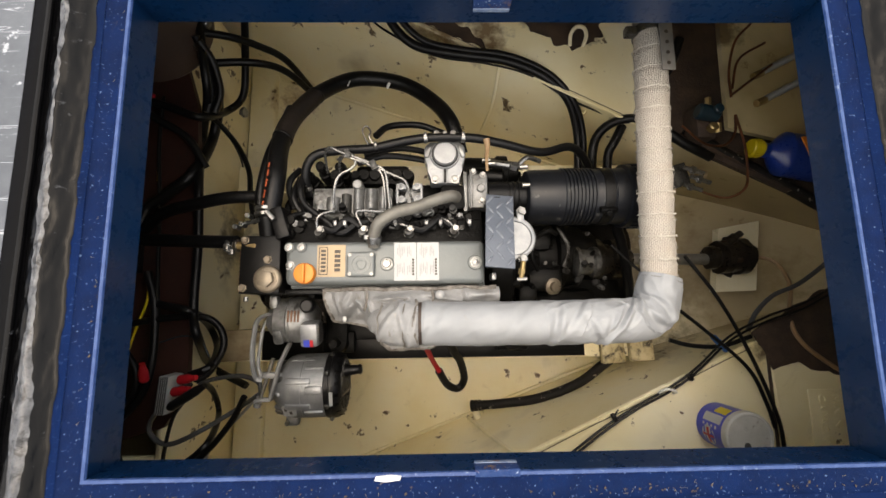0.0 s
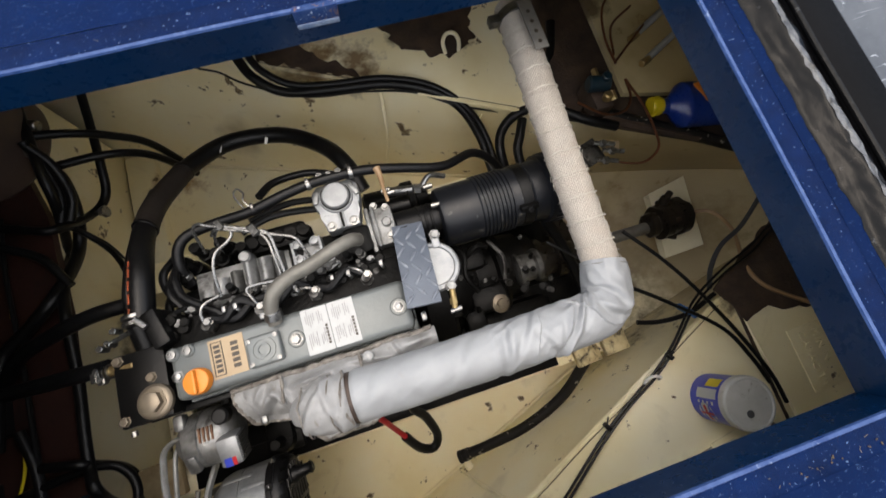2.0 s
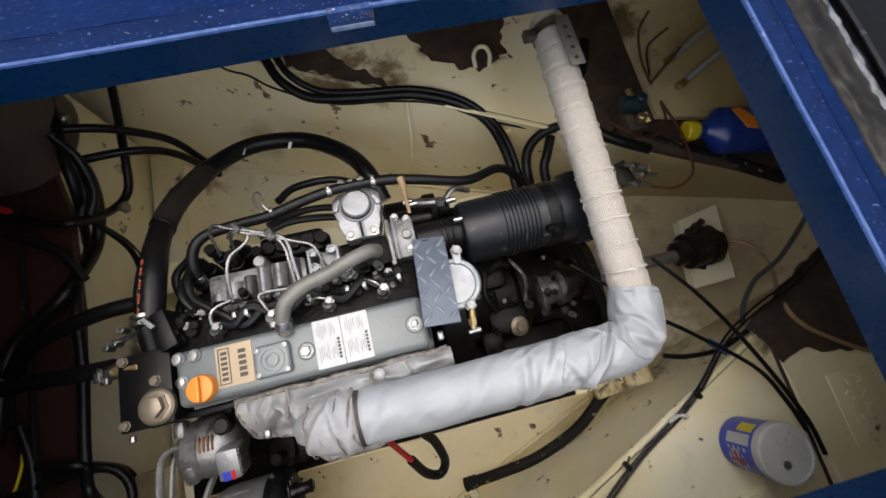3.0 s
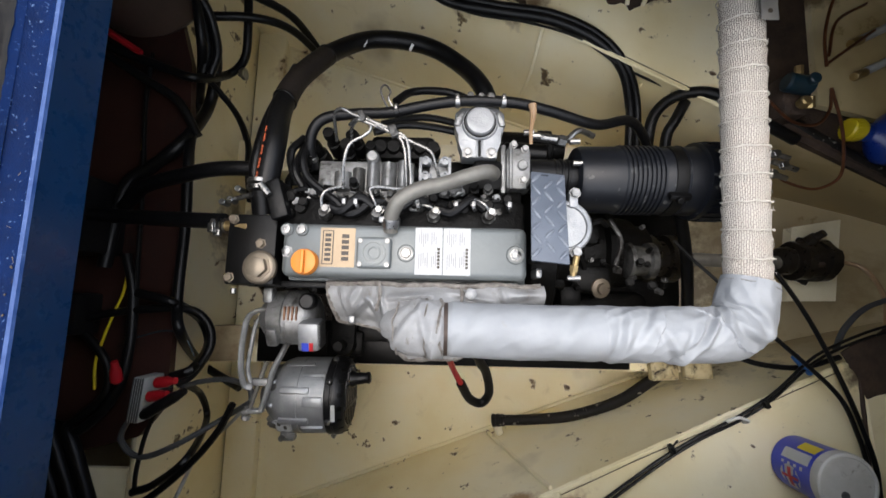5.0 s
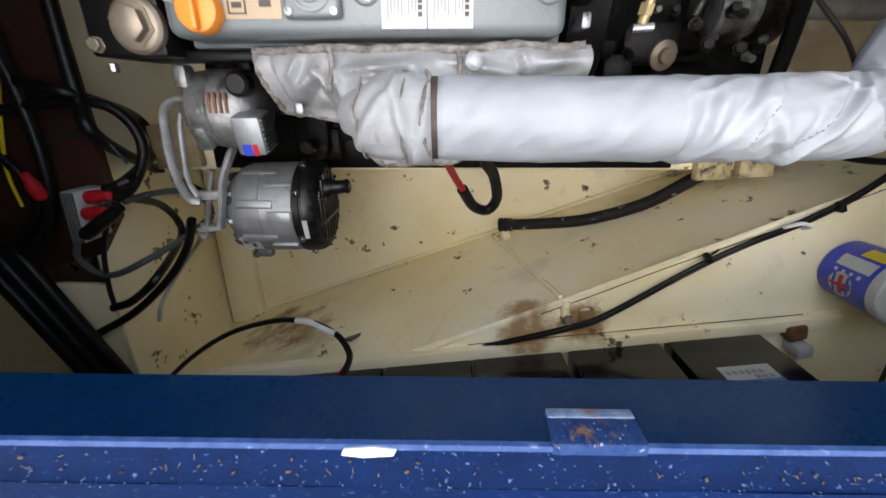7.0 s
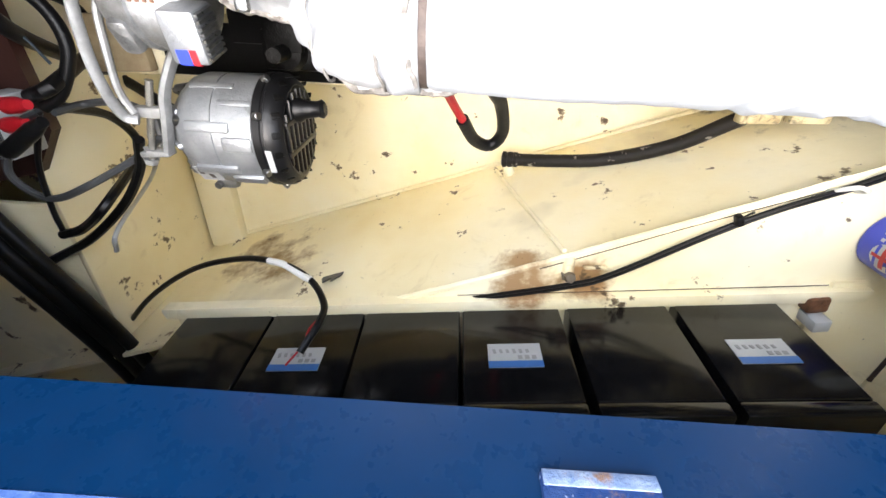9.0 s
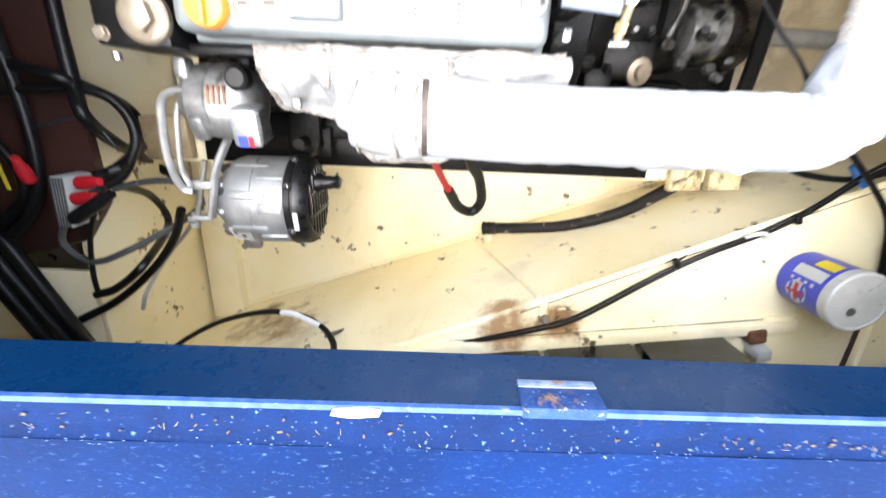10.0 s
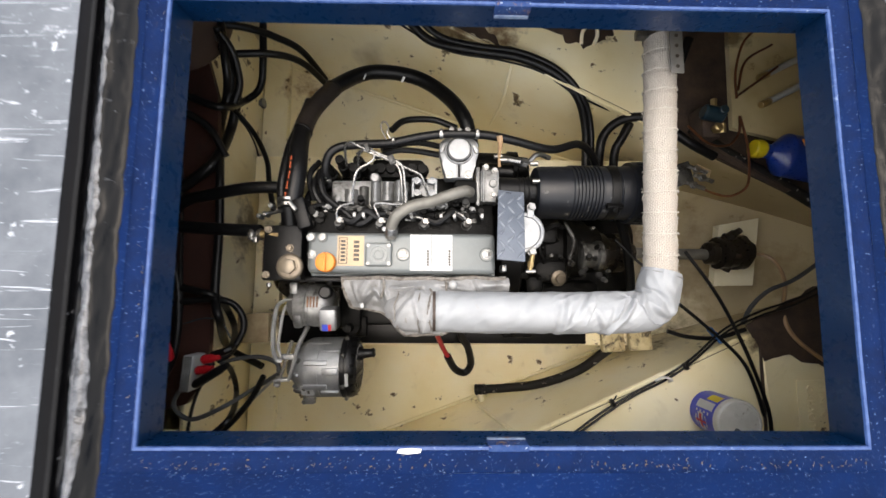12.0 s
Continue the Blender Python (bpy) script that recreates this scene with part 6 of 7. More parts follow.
turned(bm, (0.800, 0.158, 0.318), (1, 0.03, -0.05), [(0, 0.022), (0.006, 0.034), (0.020, 0.038), (0.022, 0.030), (0.034, 0.030), (0.036, 0.050), (0.060, 0.052), (0.064, 0.044), (0.092, 0.046), (0.094, 0.054), (0.118, 0.054)], 26)
for v in bm.verts:
    v.co += Vector((0.003, 0.006, 0.006)) * noise.noise(v.co * 42)
part("gland", bm, OILY, shaft, "greasy black stern gland")
for a in (20, 110, 200, 290):
    q = math.radians(a)
    part("gland_stud", rod(B(), (0.842, 0.160 + 0.044 * math.cos(q), 0.316 + 0.044 * math.sin(q)), (0.882, 0.161 + 0.044 * math.cos(q), 0.314 + 0.044 * math.sin(q)), 0.007, 8, 0.001), RUST, shaft)
bm = B()
turned(bm, (0.858, 0.205, 0.345), (0.3, 0.5, 1), [(0, 0.014), (0.02, 0.014), (0.022, 0.01), (0.04, 0.009)], 12)
part("greaser", bm, OILY, shaft)
bm = B()
slab(bm, [(0.868, 0.252), (1.0, 0.276), (0.965, 0.058), (0.838, 0.055)][::-1], 0.262, 0.290)
structure("grease_ring", ragged_patch([(0.890 + 0.058 * math.cos(k * 0.7854), 0.163 + 0.062 * math.sin(k * 0.7854)) for k in range(8)], 0.2905, 0.004, 0.016), OILY, "black grease thrown round the stern gland")
structure("stern_plate", bm, PLATE_CREAM, "cream painted stern tube plate with a rusty edge")

# ---------------------------------------------------------------- batteries
angle = math.degrees(math.atan(0.118))


def battery(x, labelled):
    y = strip_line(x) - 0.006
    m = pose(x, y - 0.004, 0.4555, 0, 0, angle)
    ob = thing("battery", m.translation, "glossy black leisure battery" + (" with a white and blue label" if labelled else " with a plain face"), "battery", "batteries on the shelf")

    def bp(name, bm, mt, parent, label=""):
        bmesh.ops.transform(bm, matrix=m, verts=bm.verts)
        return part(name, bm, mt, parent, label)
    body = bp("case", box(B(), (0, -0.172, 0.108), (0.1745, 0.340, 0.214), 0.004), BATTERY_BLACK, ob)
    lid = bp("lid", box(B(), (0, -0.172, 0.228), (0.1755, 0.342, 0.026), 0.005), BATTERY_BLACK, ob)
    for yy in (-0.05, -0.29):
        bm = B()
        turned(bm, (0.05, yy, 0.238), (0, 0, 1), [(0, 0.012), (0.006, 0.012), (0.0065, 0.009), (0.022, 0.008)], 14)
        bp("terminal", bm, BRASS, ob)
    if labelled:
        lb = bp("label", box(B(), (-0.004, -0.0008, 0.126), (0.085, 0.001, 0.050)), WHITE_LABEL, body, "white label with a blue band")
        bp("band", box(B(), (-0.004, 0.0004, 0.145), (0.085, 0.001, 0.013)), BLUE_LABEL, lb)
        bm = B()
        for k in range(6):
            box(bm, (-0.036 + 0.0105 * k, 0.0004, 0.118), (0.005, 0.001, 0.009 - 0.001 * (k % 3)), rot=(0, 12, 0))
        for k in range(3):
            box(bm, (0.004 + 0.011 * k, 0.0004, 0.131), (0.007, 0.001, 0.007))
        bp("print", bm, GREY_PRINT, lb)
    return ob


for i, x in enumerate((-0.435, -0.258, -0.081, 0.098, 0.285, 0.472)):
    battery(x, i in (1, 3, 5))
bm = B()
sweep(bm, spline([(0.20, -0.62, 0.70), (0.27, -0.565, 0.725), (0.36, -0.55, 0.735), (0.46, -0.56, 0.73), (0.55, -0.60, 0.71)], 0.01), 0.008, 12)
solid("battery_link", bm, RED_PLASTIC, "red battery cable arched over the lids", "cable")
solid("junction_block", box(B(), (0.622, -0.408, 0.468), (0.034, 0.03, 0.026), 0.004, (0, 0, 12)), COPPER_CORE, "rust-brown block beside the battery", "block")
solid("white_tag", box(B(), (0.632, -0.440, 0.476), (0.028, 0.024, 0.042), 0.003, (0, 0, 12)), WHITE_LABEL, "white plastic terminal box by the battery", "box")
bm = B()
slab(bm, [(0.64, -0.37), (0.70, -0.362), (0.70, -0.50), (0.64, -0.50)][::-1], 0.456, 0.463)
structure("trim_gusset", bm, CREAM, "cream rust-stained gusset on the counter")

# ---------------------------------------------------------------- loose things on the counters
tub = thing("wipes_tub", (0.687, -0.280, 0.456), "blue printed plastic tub with a grubby white lid on the counter", "tub")
bm = B()
turned(bm, (0.687, -0.280, 0.456), (0, 0, 1), [(0, 0.049), (0.004, 0.052), (0.10, 0.054), (0.103, 0.052)], 44)
body = part("body", bm, TUB_BLUE, tub, "blue printed body")
bm = B()
turned(bm, (0.687, -0.280, 0.553), (0, 0, 1), [(0, 0.0548), (0.003, 0.0562), (0.017, 0.0558), (0.020, 0.0535), (0.0205, 0.0495), (0.0185, 0.0475)], 48)
lid = part("lid", bm, LID_WHITE, tub, "grubby white lid")
bm = B()
turned(bm, (0.679, -0.298, 0.5712), (0, 0, 1), [(0, 0.008), (0.0015, 0.0075), (0.002, 0.005), (0.001, 0.004)], 18)
part("dispenser_plug", bm, GREY_RUBBER, lid)


def on_tub(q0, q1, z0, z1, r, n=10):
    bm = B()
    v = [[bm.verts.new((0.687 + r * math.cos(q0 + (q1 - q0) * i / n), -0.280 + r * math.sin(q0 + (q1 - q0) * i / n), z)) for z in (z0, z1)] for i in range(n + 1)]
    for i in range(n):
        bm.faces.new((v[i][0], v[i + 1][0], v[i + 1][1], v[i][1]))
    return bm


part("white_panel", on_tub(2.35, 2.75, 0.485, 0.545, 0.0545), WHITE_LABEL, body)
part("yellow_panel", on_tub(1.85, 2.25, 0.505, 0.545, 0.0545), YELLOW_PLASTIC, body)
bm = B()
for i in range(20):
    q = 2 * math.pi * i / 20
    a = 3.35 + 0.42 * math.cos(q)
    bm.verts.new((0.687 + 0.0547 * math.cos(a), -0.280 + 0.0547 * math.sin(a), 0.507 + 0.022 * math.sin(q)))
bm.faces.new(list(bm.verts))
badge = part("round_badge", bm, WHITE_LABEL, body, "round badge of red, white and blue bars")
for z0, z1, mt in ((0.503, 0.511, RED_PLASTIC), (0.492, 0.497, TUB_BLUE), (0.517, 0.522, TUB_BLUE)):
    part("bar", on_tub(3.02, 3.68, z0, z1, 0.0550), mt, badge)
part("bar", on_tub(3.30, 3.40, 0.488, 0.526, 0.0552), RED_PLASTIC, badge)
for k in range(4):
    part("print_bar", on_tub(2.85, 2.95 + 0.03 * (k % 2), 0.488 + k * 0.014, 0.494 + k * 0.014, 0.0545), WHITE_LABEL, body)

bottle = thing("oil_bottle", (0.92, 0.40, 0.46), "blue plastic oil bottle with a yellow cap lying down", "bottle")
bm = B()
sweep(bm, spline([(0.846, 0.425, 0.508), (0.865, 0.421, 0.508), (0.878, 0.418, 0.508), (0.90, 0.413, 0.507), (0.95, 0.404, 0.506), (1.10, 0.376, 0.504)], 0.006),
      lambda s, L, q: min(0.020 + max(0, s - 0.02) * 1.1, 0.060), 28, 0.78)
bbody = part("body", bm, BOTTLE_BLUE, bottle)
bm = B()
turned(bm, (0.818, 0.430, 0.508), (1, -0.18, 0), [(0, 0.020), (0.003, 0.0225), (0.024, 0.0235), (0.030, 0.021)], 28)
cap = part("cap", bm, YELLOW_PLASTIC, bottle, "yellow ribbed cap")
for i in range(22):
    q = 2 * math.pi * i / 22
    part("grip_rib", box(B(), (0.831, 0.428 + 0.0235 * math.cos(q), 0.508 + 0.0235 * math.sin(q)), (0.020, 0.003, 0.002), rot=(math.degrees(q) + 90, 0, 0)), YELLOW_PLASTIC, cap)
bm = B()
slab(bm, [(0.918, 0.440), (0.936, 0.442), (0.962, 0.408), (0.960, 0.378), (0.934, 0.386)], 0.5515, 0.5545)
part("label", bm, ORANGE, bbody, "orange label")

valve = thing("fuel_valve", (0.69, 0.50, 0.457), "teal fuel filter valve with brass unions on a block", "valve")
bm = B()
box(bm, (0.70, 0.50, 0.49), (0.05, 0.09, 0.06), 0.005)
part("mounting_block", bm, RUST, valve)
bm = B()
rod(bm, (0.66, 0.515, 0.545), (0.715, 0.505, 0.545), 0.020, 20, 0.004)
rod(bm, (0.70, 0.51, 0.53), (0.70, 0.51, 0.575), 0.012, 14, 0.002)
part("body", bm, GREEN_VALVE, valve)
bm = B()
rod(bm, (0.715, 0.485, 0.54), (0.718, 0.462, 0.535), 0.008, 6)
part("union", bm, BRASS, valve)
part("union", rod(B(), (0.69, 0.53, 0.545), (0.69, 0.55, 0.547), 0.008, 6), BRASS, valve)
part("union", rod(B(), (0.70, 0.47, 0.53), (0.70, 0.475, 0.55), 0.012, 14, 0.003), BRASS, valve)
lever = thing("gear_lever_bracket", (0.64, 0.36, 0.44), "steel control bracket with cable ends behind the riser", "bracket")
bm = B()
box(bm, (0.63, 0.36, 0.49), (0.07, 0.06, 0.008), 0.002, (8, 20, 20))
box(bm, (0.60, 0.35, 0.46), (0.02, 0.05, 0.07), 0.003)
part("plate", bm, ALU_DIRTY, lever)
for dx, dy in ((0.02, 0.02), (0.035, -0.005), (0.01, -0.025)):
    bm = B()
    rod(bm, (0.62 + dx, 0.36 + dy, 0.50), (0.67 + dx, 0.34 + dy, 0.505), 0.006, 10, 0.001)
    hexhead(bm, (0.64 + dx, 0.35 + dy, 0.503), (0, 0, 1), 0.009, 0.01)
    part("cable_end", bm, STEEL, lever)
solid("cardboard_scrap", box(B(), (0.705, 0.375, 0.462), (0.05, 0.03, 0.004), 0.001, (0, 8, -20)), WOOD, "small buff card on the rusty edge", "card")
for y0, y1 in ((0.655, 0.72), (0.575, 0.64)):
    bm = B()
    rod(bm, (0.89, y0, 0.49), (1.08, y1 + 0.03, 0.49), 0.009, 14, 0.001)
    pp = solid("plastic_pipe", bm, WHITE_LABEL, "short off-white plastic pipe on the stern panel", "pipe", "stern pipes")
    bm = B()
    rod(bm, (0.865, y0 - 0.012, 0.49), (0.893, y0, 0.49), 0.010, 8, 0.001)
    part("union", bm, BRASS, pp)

# fuse holder, terminals and crimp on the board
fuse = thing("fuse_holder", (-0.70, -0.20, 0.424), "grey fuse holder with red terminal boots on the board", "fuse holder")
bm = B()
box(bm, (-0.690, -0.183, 0.455), (0.026, 0.092, 0.062), 0.004, (0, 0, -4))
part("body", bm, GREY_PAINT, fuse, "ribbed grey body")
bm = B()
for k in range(5):
    box(bm, (-0.6995 + 0.0048 * k, -0.183, 0.4868), (0.002, 0.088, 0.003), rot=(0, 0, -4))
part("rib", bm, GREY_RUBBER, fuse)
for p, q in (((-0.598, -0.138, 0.505), (-0.650, -0.146, 0.490)), ((-0.612, -0.164, 0.505), (-0.660, -0.174, 0.490)), ((-0.732, -0.104, 0.500), (-0.738, -0.145, 0.480))):
    bm = B()
    turned(bm, p, Vector(q) - Vector(p), [(0, 0.0065), (0.014, 0.0080), (0.022, 0.0110), (0.046, 0.0115), (0.052, 0.007)], 14)
    part("terminal_boot", bm, RED_PLASTIC, fuse, "red terminal boot")
bm = B()
turned(bm, (-0.648, -0.204, 0.520), (0.075, 0.046, 0.008), [(0, 0.007), (0.008, 0.0115), (0.075, 0.011), (0.100, 0.007)], 14)
solid("crimp_sleeve", bm, PLASTIC_BLACK, "black shrink sleeve on the alternator cable", "sleeve")
bm = B()
turned(bm, (-0.80, 0.81, 0.424), (0, 0, 1), [(0, 0.14), (0.02, 0.155), (0.25, 0.155), (0.28, 0.14), (0.295, 0.09), (0.30, 0.04)], 44)
ct = solid("calorifier_tank", bm, TANK_BROWN, "dark brown cylindrical tank beneath the deck", "tank")
bm = B()
rod(bm, (-0.652, 0.80, 0.50), (-0.628, 0.79, 0.50), 0.0125, 14, 0.002)
part("tank_union", bm, STEEL, ct)
part("tank_union", rod(B(), (-0.668, 0.74, 0.49), (-0.640, 0.72, 0.485), 0.0125, 14, 0.002), STEEL, ct)
bm = B()
slab(bm, [(-0.005, 0.534), (0.40, 0.548), (0.40, 0.70), (0.01, 0.69)], 0.872, 0.876)
box(bm, (0.2, 0.69, 0.884), (0.38, 0.02, 0.02))
solid("grey_sheet", bm, GREY_SHEET, "grey metal sheet fixed under the deck edge", "sheet")

# clips, eyes and shackles
def staple(pts, r, material, label, category="clip"):
    bm = B()
    sweep(bm, spline(pts, 0.004), r, 8)
    return solid("cable_clip", bm, material, label, category)


staple([(0.372, 0.758, 0.455), (0.370, 0.782, 0.475), (0.386, 0.80, 0.480), (0.406, 0.796, 0.480), (0.413, 0.775, 0.475), (0.409, 0.755, 0.457)], 0.0055, PLATE_CREAM, "cream painted steel U-bolt on the counter plate", "U-bolt")
staple([(0.392, 0.618, 0.44), (0.380, 0.590, 0.41), (0.392, 0.575, 0.40), (0.42, 0.578, 0.40), (0.428, 0.60, 0.41), (0.424, 0.615, 0.43)], 0.004, CREAM, "cream painted ring clip holding the loom", "ring clip")
staple([(0.545, -0.208, 0.455), (0.542, -0.196, 0.478), (0.555, -0.188, 0.488), (0.578, -0.196, 0.48), (0.585, -0.205, 0.457)], 0.0035, WHITE_PAINT, "white staple holding the cables on the counter edge")
staple([(0.215, -0.372, 0.455), (0.213, -0.362, 0.475), (0.228, -0.355, 0.482), (0.244, -0.362, 0.473), (0.246, -0.37, 0.456)], 0.0035, CREAM, "cream staple holding the cables on the counter edge")
bm = B()
hexhead(bm, (0.190, -0.392, 0.455), (0, 0.3, 1), 0.010, 0.022)
solid("hull_bolt", bm, BOLT_BROWN, "rusty bolt at the counter edge", "bolt")
bm = B()
rod(bm, (0.103, -0.312, 0.104), (0.118, -0.350, 0.098), 0.0125, 16, 0.002)
solid("drain_stub", bm, PLATE_CREAM, "cream painted drain stub below the hose", "pipe stub")
for x, y in ((0.62, -0.162), (0.42, -0.256)):
    bm = B()
    box(bm, (x, y, 0.476), (0.010, 0.018, 0.014), 0.002, (0, 0, 24))
    rod(bm, (x, y + 0.006, 0.48), (x + 0.004, y + 0.022, 0.492), 0.0018, 6)
    solid("cable_tie", bm, PLASTIC_BLACK, "black cable tie round the cable pair", "cable tie", "cable ties")
bm = B()
for i in range(2):
    box(bm, (0.705 + 0.012 * i, -0.075 - 0.012 * i, 0.468), (0.014, 0.034, 0.012), 0.003, (0, 0, 40))
solid("blue_connector", bm, BLUE_LABEL, "blue crimp connectors on the swim cables", "connector")
# smear, stub and white sleeve along the battery side
bm = ragged_patch([(-0.020, -0.012), (0.022, -0.014), (0.026, 0.006), (0.012, 0.016), (0.004, 0.006), (-0.006, 0.014), (-0.016, 0.004)], 0, 0.003, 0.006)
bmesh.ops.transform(bm, matrix=pose(-0.270, south_base(-0.270) - 0.010, 0.350, 74, 0, 20) @ Matrix.Diagonal((1.0, 2.4, 1, 1)), verts=bm.verts)
solid("paint_smear", bm, GREY_RUBBER, "blue-grey smear of paint on the cream hull side", "paint smear")
bm = B()
turned(bm, (0.186, -0.352, 0.452), (0.1, -1, 0.1), [(0, 0.012), (0.010, 0.0105), (0.034, 0.0100), (0.036, 0.008)], 14)
solid("hull_stub", bm, CREAM, "cream painted stub welded beside the rusty bolt", "pipe stub")
bm = B()
sweep(bm, spline([(-0.330, -0.3895, 0.475), (-0.299, -0.384, 0.49), (-0.262, -0.3835, 0.515), (-0.239, -0.384, 0.53)], 0.004), 0.0061, 10)
solid("cable_sleeve", bm, WHITE_PAINT, "white sleeve round the thin arching cable", "sleeve")
# overpainted plate with raised words
sign = solid("raised_sign", box(B(), (0.985, -0.275, 0.4625), (0.11, 0.15, 0.003), 0.001), CREAM, "cream overpainted plate with raised lettering", "sign")
for words, x in (("MIN N", 0.990), ("CAPACITY", 0.954)):
    txt = bpy.data.curves.new("raised_words", 'FONT')
    txt.body, txt.size, txt.extrude, txt.space_character = words, 0.026, 0.0022, 1.12
    txt.materials.append(CREAM)
    ob = new("raised_words", txt)
    ob.matrix_world = pose(x, -0.212, 0.465, 0, 0, -90)
    ob.parent = sign
    tagged(ob, "raised overpainted letters")
# ---------------------------------------------------------------- hoses and cables


def cable(name, material, r, pts, label, category):
    bm = B()
    sweep(bm, spline(pts, max(0.006, r * 0.8)), r, 14 if r > 0.008 else 8)
    return solid(name, bm, material, label, category)


coolant = cable("coolant_hose", RUBBER, 0.021, [(-0.379, 0.225, 0.655), (-0.369, 0.31, 0.655), (-0.379, 0.403, 0.61), (-0.375, 0.496, 0.55), (-0.341, 0.595, 0.48), (-0.248, 0.678, 0.42), (-0.12, 0.672, 0.41), (-0.027, 0.608, 0.43), (0.027, 0.521, 0.47), (0.052, 0.439, 0.45)],
      "thick black rubber coolant hose arching over the bay", "hose")
cable("heater_hose", RUBBER, 0.0145, [(-0.451, 0.168, 0.645), (-0.531, 0.174, 0.62), (-0.709, 0.191, 0.55), (-0.879, 0.206, 0.5)],
      "black rubber heater hose with a steel clip", "hose")
cable("heater_hose", RUBBER, 0.0145, [(-0.408, 0.281, 0.6), (-0.498, 0.279, 0.6), (-0.594, 0.271, 0.57), (-0.714, 0.266, 0.5), (-0.784, 0.229, 0.46)],
      "black rubber heater hose curving towards the bulkhead", "hose")
fuel_line = cable("fuel_hose", RUBBER, 0.01, [(-0.312, 0.285, 0.60), (-0.312, 0.312, 0.63), (-0.304, 0.342, 0.645), (-0.280, 0.364, 0.65), (-0.223, 0.373, 0.65), (-0.160, 0.375, 0.655), (-0.082, 0.390, 0.66), (-0.018, 0.398, 0.66), (0.066, 0.398, 0.655), (0.137, 0.390, 0.64), (0.235, 0.385, 0.6), (0.321, 0.418, 0.55), (0.377, 0.404, 0.5), (0.415, 0.356, 0.45)],
      "black rubber fuel hose above the injection pump", "hose")
for p, d in (((-0.312, 0.298, 0.616), (0, 0.6, 0.75)), ((-0.040, 0.3955, 0.660), (1, 0.1, 0)), ((0.044, 0.3985, 0.657), (1, 0, -0.05)), ((-0.150, 0.3765, 0.6555), (1, 0.15, 0))):
    a, b = Vector(p), Vector(d).normalized() * 0.0045
    clip = part("hose_clip", rod(B(), a - b, a + b, 0.0112, 18, 0.0008), STEEL if p[0] != -0.150 else PLASTIC_BLACK, fuel_line, "steel hose clip")
    part("clip_screw", box(B(), a + Vector((0, 0.004, 0.0115)), (0.006, 0.010, 0.005), 0.001), STEEL, clip)
cable("fuel_hose", RUBBER, 0.0085, [(-0.167, 0.449, 0.55), (-0.135, 0.488, 0.52), (-0.06, 0.5, 0.5), (0.005, 0.477, 0.5)],
      "thin black fuel hose looping behind the fuel pump", "hose")
cable("cable_loom", RUBBER, 0.012, [(-0.185, 1.07, 0.58), (-0.177, 0.936, 0.56), (-0.151, 0.835, 0.52), (-0.125, 0.782, 0.5), (-0.064, 0.74, 0.48), (0.047, 0.713, 0.485), (0.184, 0.699, 0.475), (0.291, 0.66, 0.462), (0.366, 0.608, 0.43), (0.406, 0.533, 0.38), (0.415, 0.455, 0.35), (0.419, 0.353, 0.33)],
      "thick black cable loom clipped along the hull", "cable")
cable("cable_loom", RUBBER, 0.009, [(-0.157, 1.059, 0.59), (-0.148, 0.927, 0.57), (-0.122, 0.827, 0.53), (-0.096, 0.783, 0.51), (-0.039, 0.748, 0.49), (0.055, 0.724, 0.49), (0.184, 0.713, 0.48), (0.298, 0.672, 0.465), (0.373, 0.608, 0.44), (0.419, 0.529, 0.39), (0.436, 0.353, 0.33)],
      "black cable loom beside the thicker loom", "cable")
cable("thin_cable", PLASTIC_BLACK, 0.003, [(-0.358, 0.972, 0.52), (-0.27, 0.864, 0.5), (-0.211, 0.839, 0.48), (-0.152, 0.794, 0.47), (-0.016, 0.713, 0.48), (0.128, 0.692, 0.475), (0.251, 0.666, 0.46), (0.36, 0.608, 0.44), (0.481, 0.565, 0.42)],
      "thin black cable with tie tails", "cable")
cable("heater_hose", RUBBER, 0.0105, [(-0.548, 1.104, 0.52), (-0.563, 1.004, 0.47), (-0.576, 0.892, 0.42), (-0.583, 0.73, 0.38), (-0.602, 0.66, 0.35), (-0.65, 0.622, 0.34), (-0.653, 0.544, 0.46), (-0.737, 0.571, 0.46), (-0.846, 0.604, 0.48)],
      "black hose hanging from above in a wide bend", "hose")
cable("heater_hose", RUBBER, 0.0105, [(-0.647, 0.767, 0.5), (-0.595, 0.783, 0.46), (-0.542, 0.797, 0.4), (-0.487, 0.802, 0.32), (-0.441, 0.771, 0.2)],
      "black hose from the brown tank with a steel clip", "hose")
cable("heater_hose", RUBBER, 0.0105, [(-0.666, 0.702, 0.46), (-0.546, 0.73, 0.42), (-0.478, 0.751, 0.34), (-0.427, 0.744, 0.2)],
      "black hose running under the coolant hose", "hose")
cable("cable_loom", RUBBER, 0.014, [(-0.698, 0.953, 0.5), (-0.681, 0.826, 0.49), (-0.671, 0.732, 0.46), (-0.653, 0.7, 0.42), (-0.656, 0.617, 0.38), (-0.679, 0.518, 0.36), (-0.667, 0.386, 0.46), (-0.734, 0.324, 0.46), (-0.789, 0.269, 0.46), (-0.812, 0.093, 0.46)],
      "black cable bundle hanging in front of the bulkhead", "cable")
cable("cable_loom", RUBBER, 0.011, [(-0.667, 0.932, 0.52), (-0.654, 0.809, 0.51), (-0.635, 0.673, 0.5), (-0.649, 0.605, 0.45), (-0.73, 0.536, 0.32), (-0.65, 0.373, 0.46), (-0.641, 0.199, 0.46), (-0.641, 0.021, 0.46), (-0.623, -0.053, 0.46), (-0.743, -0.162, 0.16), (-0.613, -0.215, 0.2)],
      "black cable bundle on the brown bulkhead", "cable")
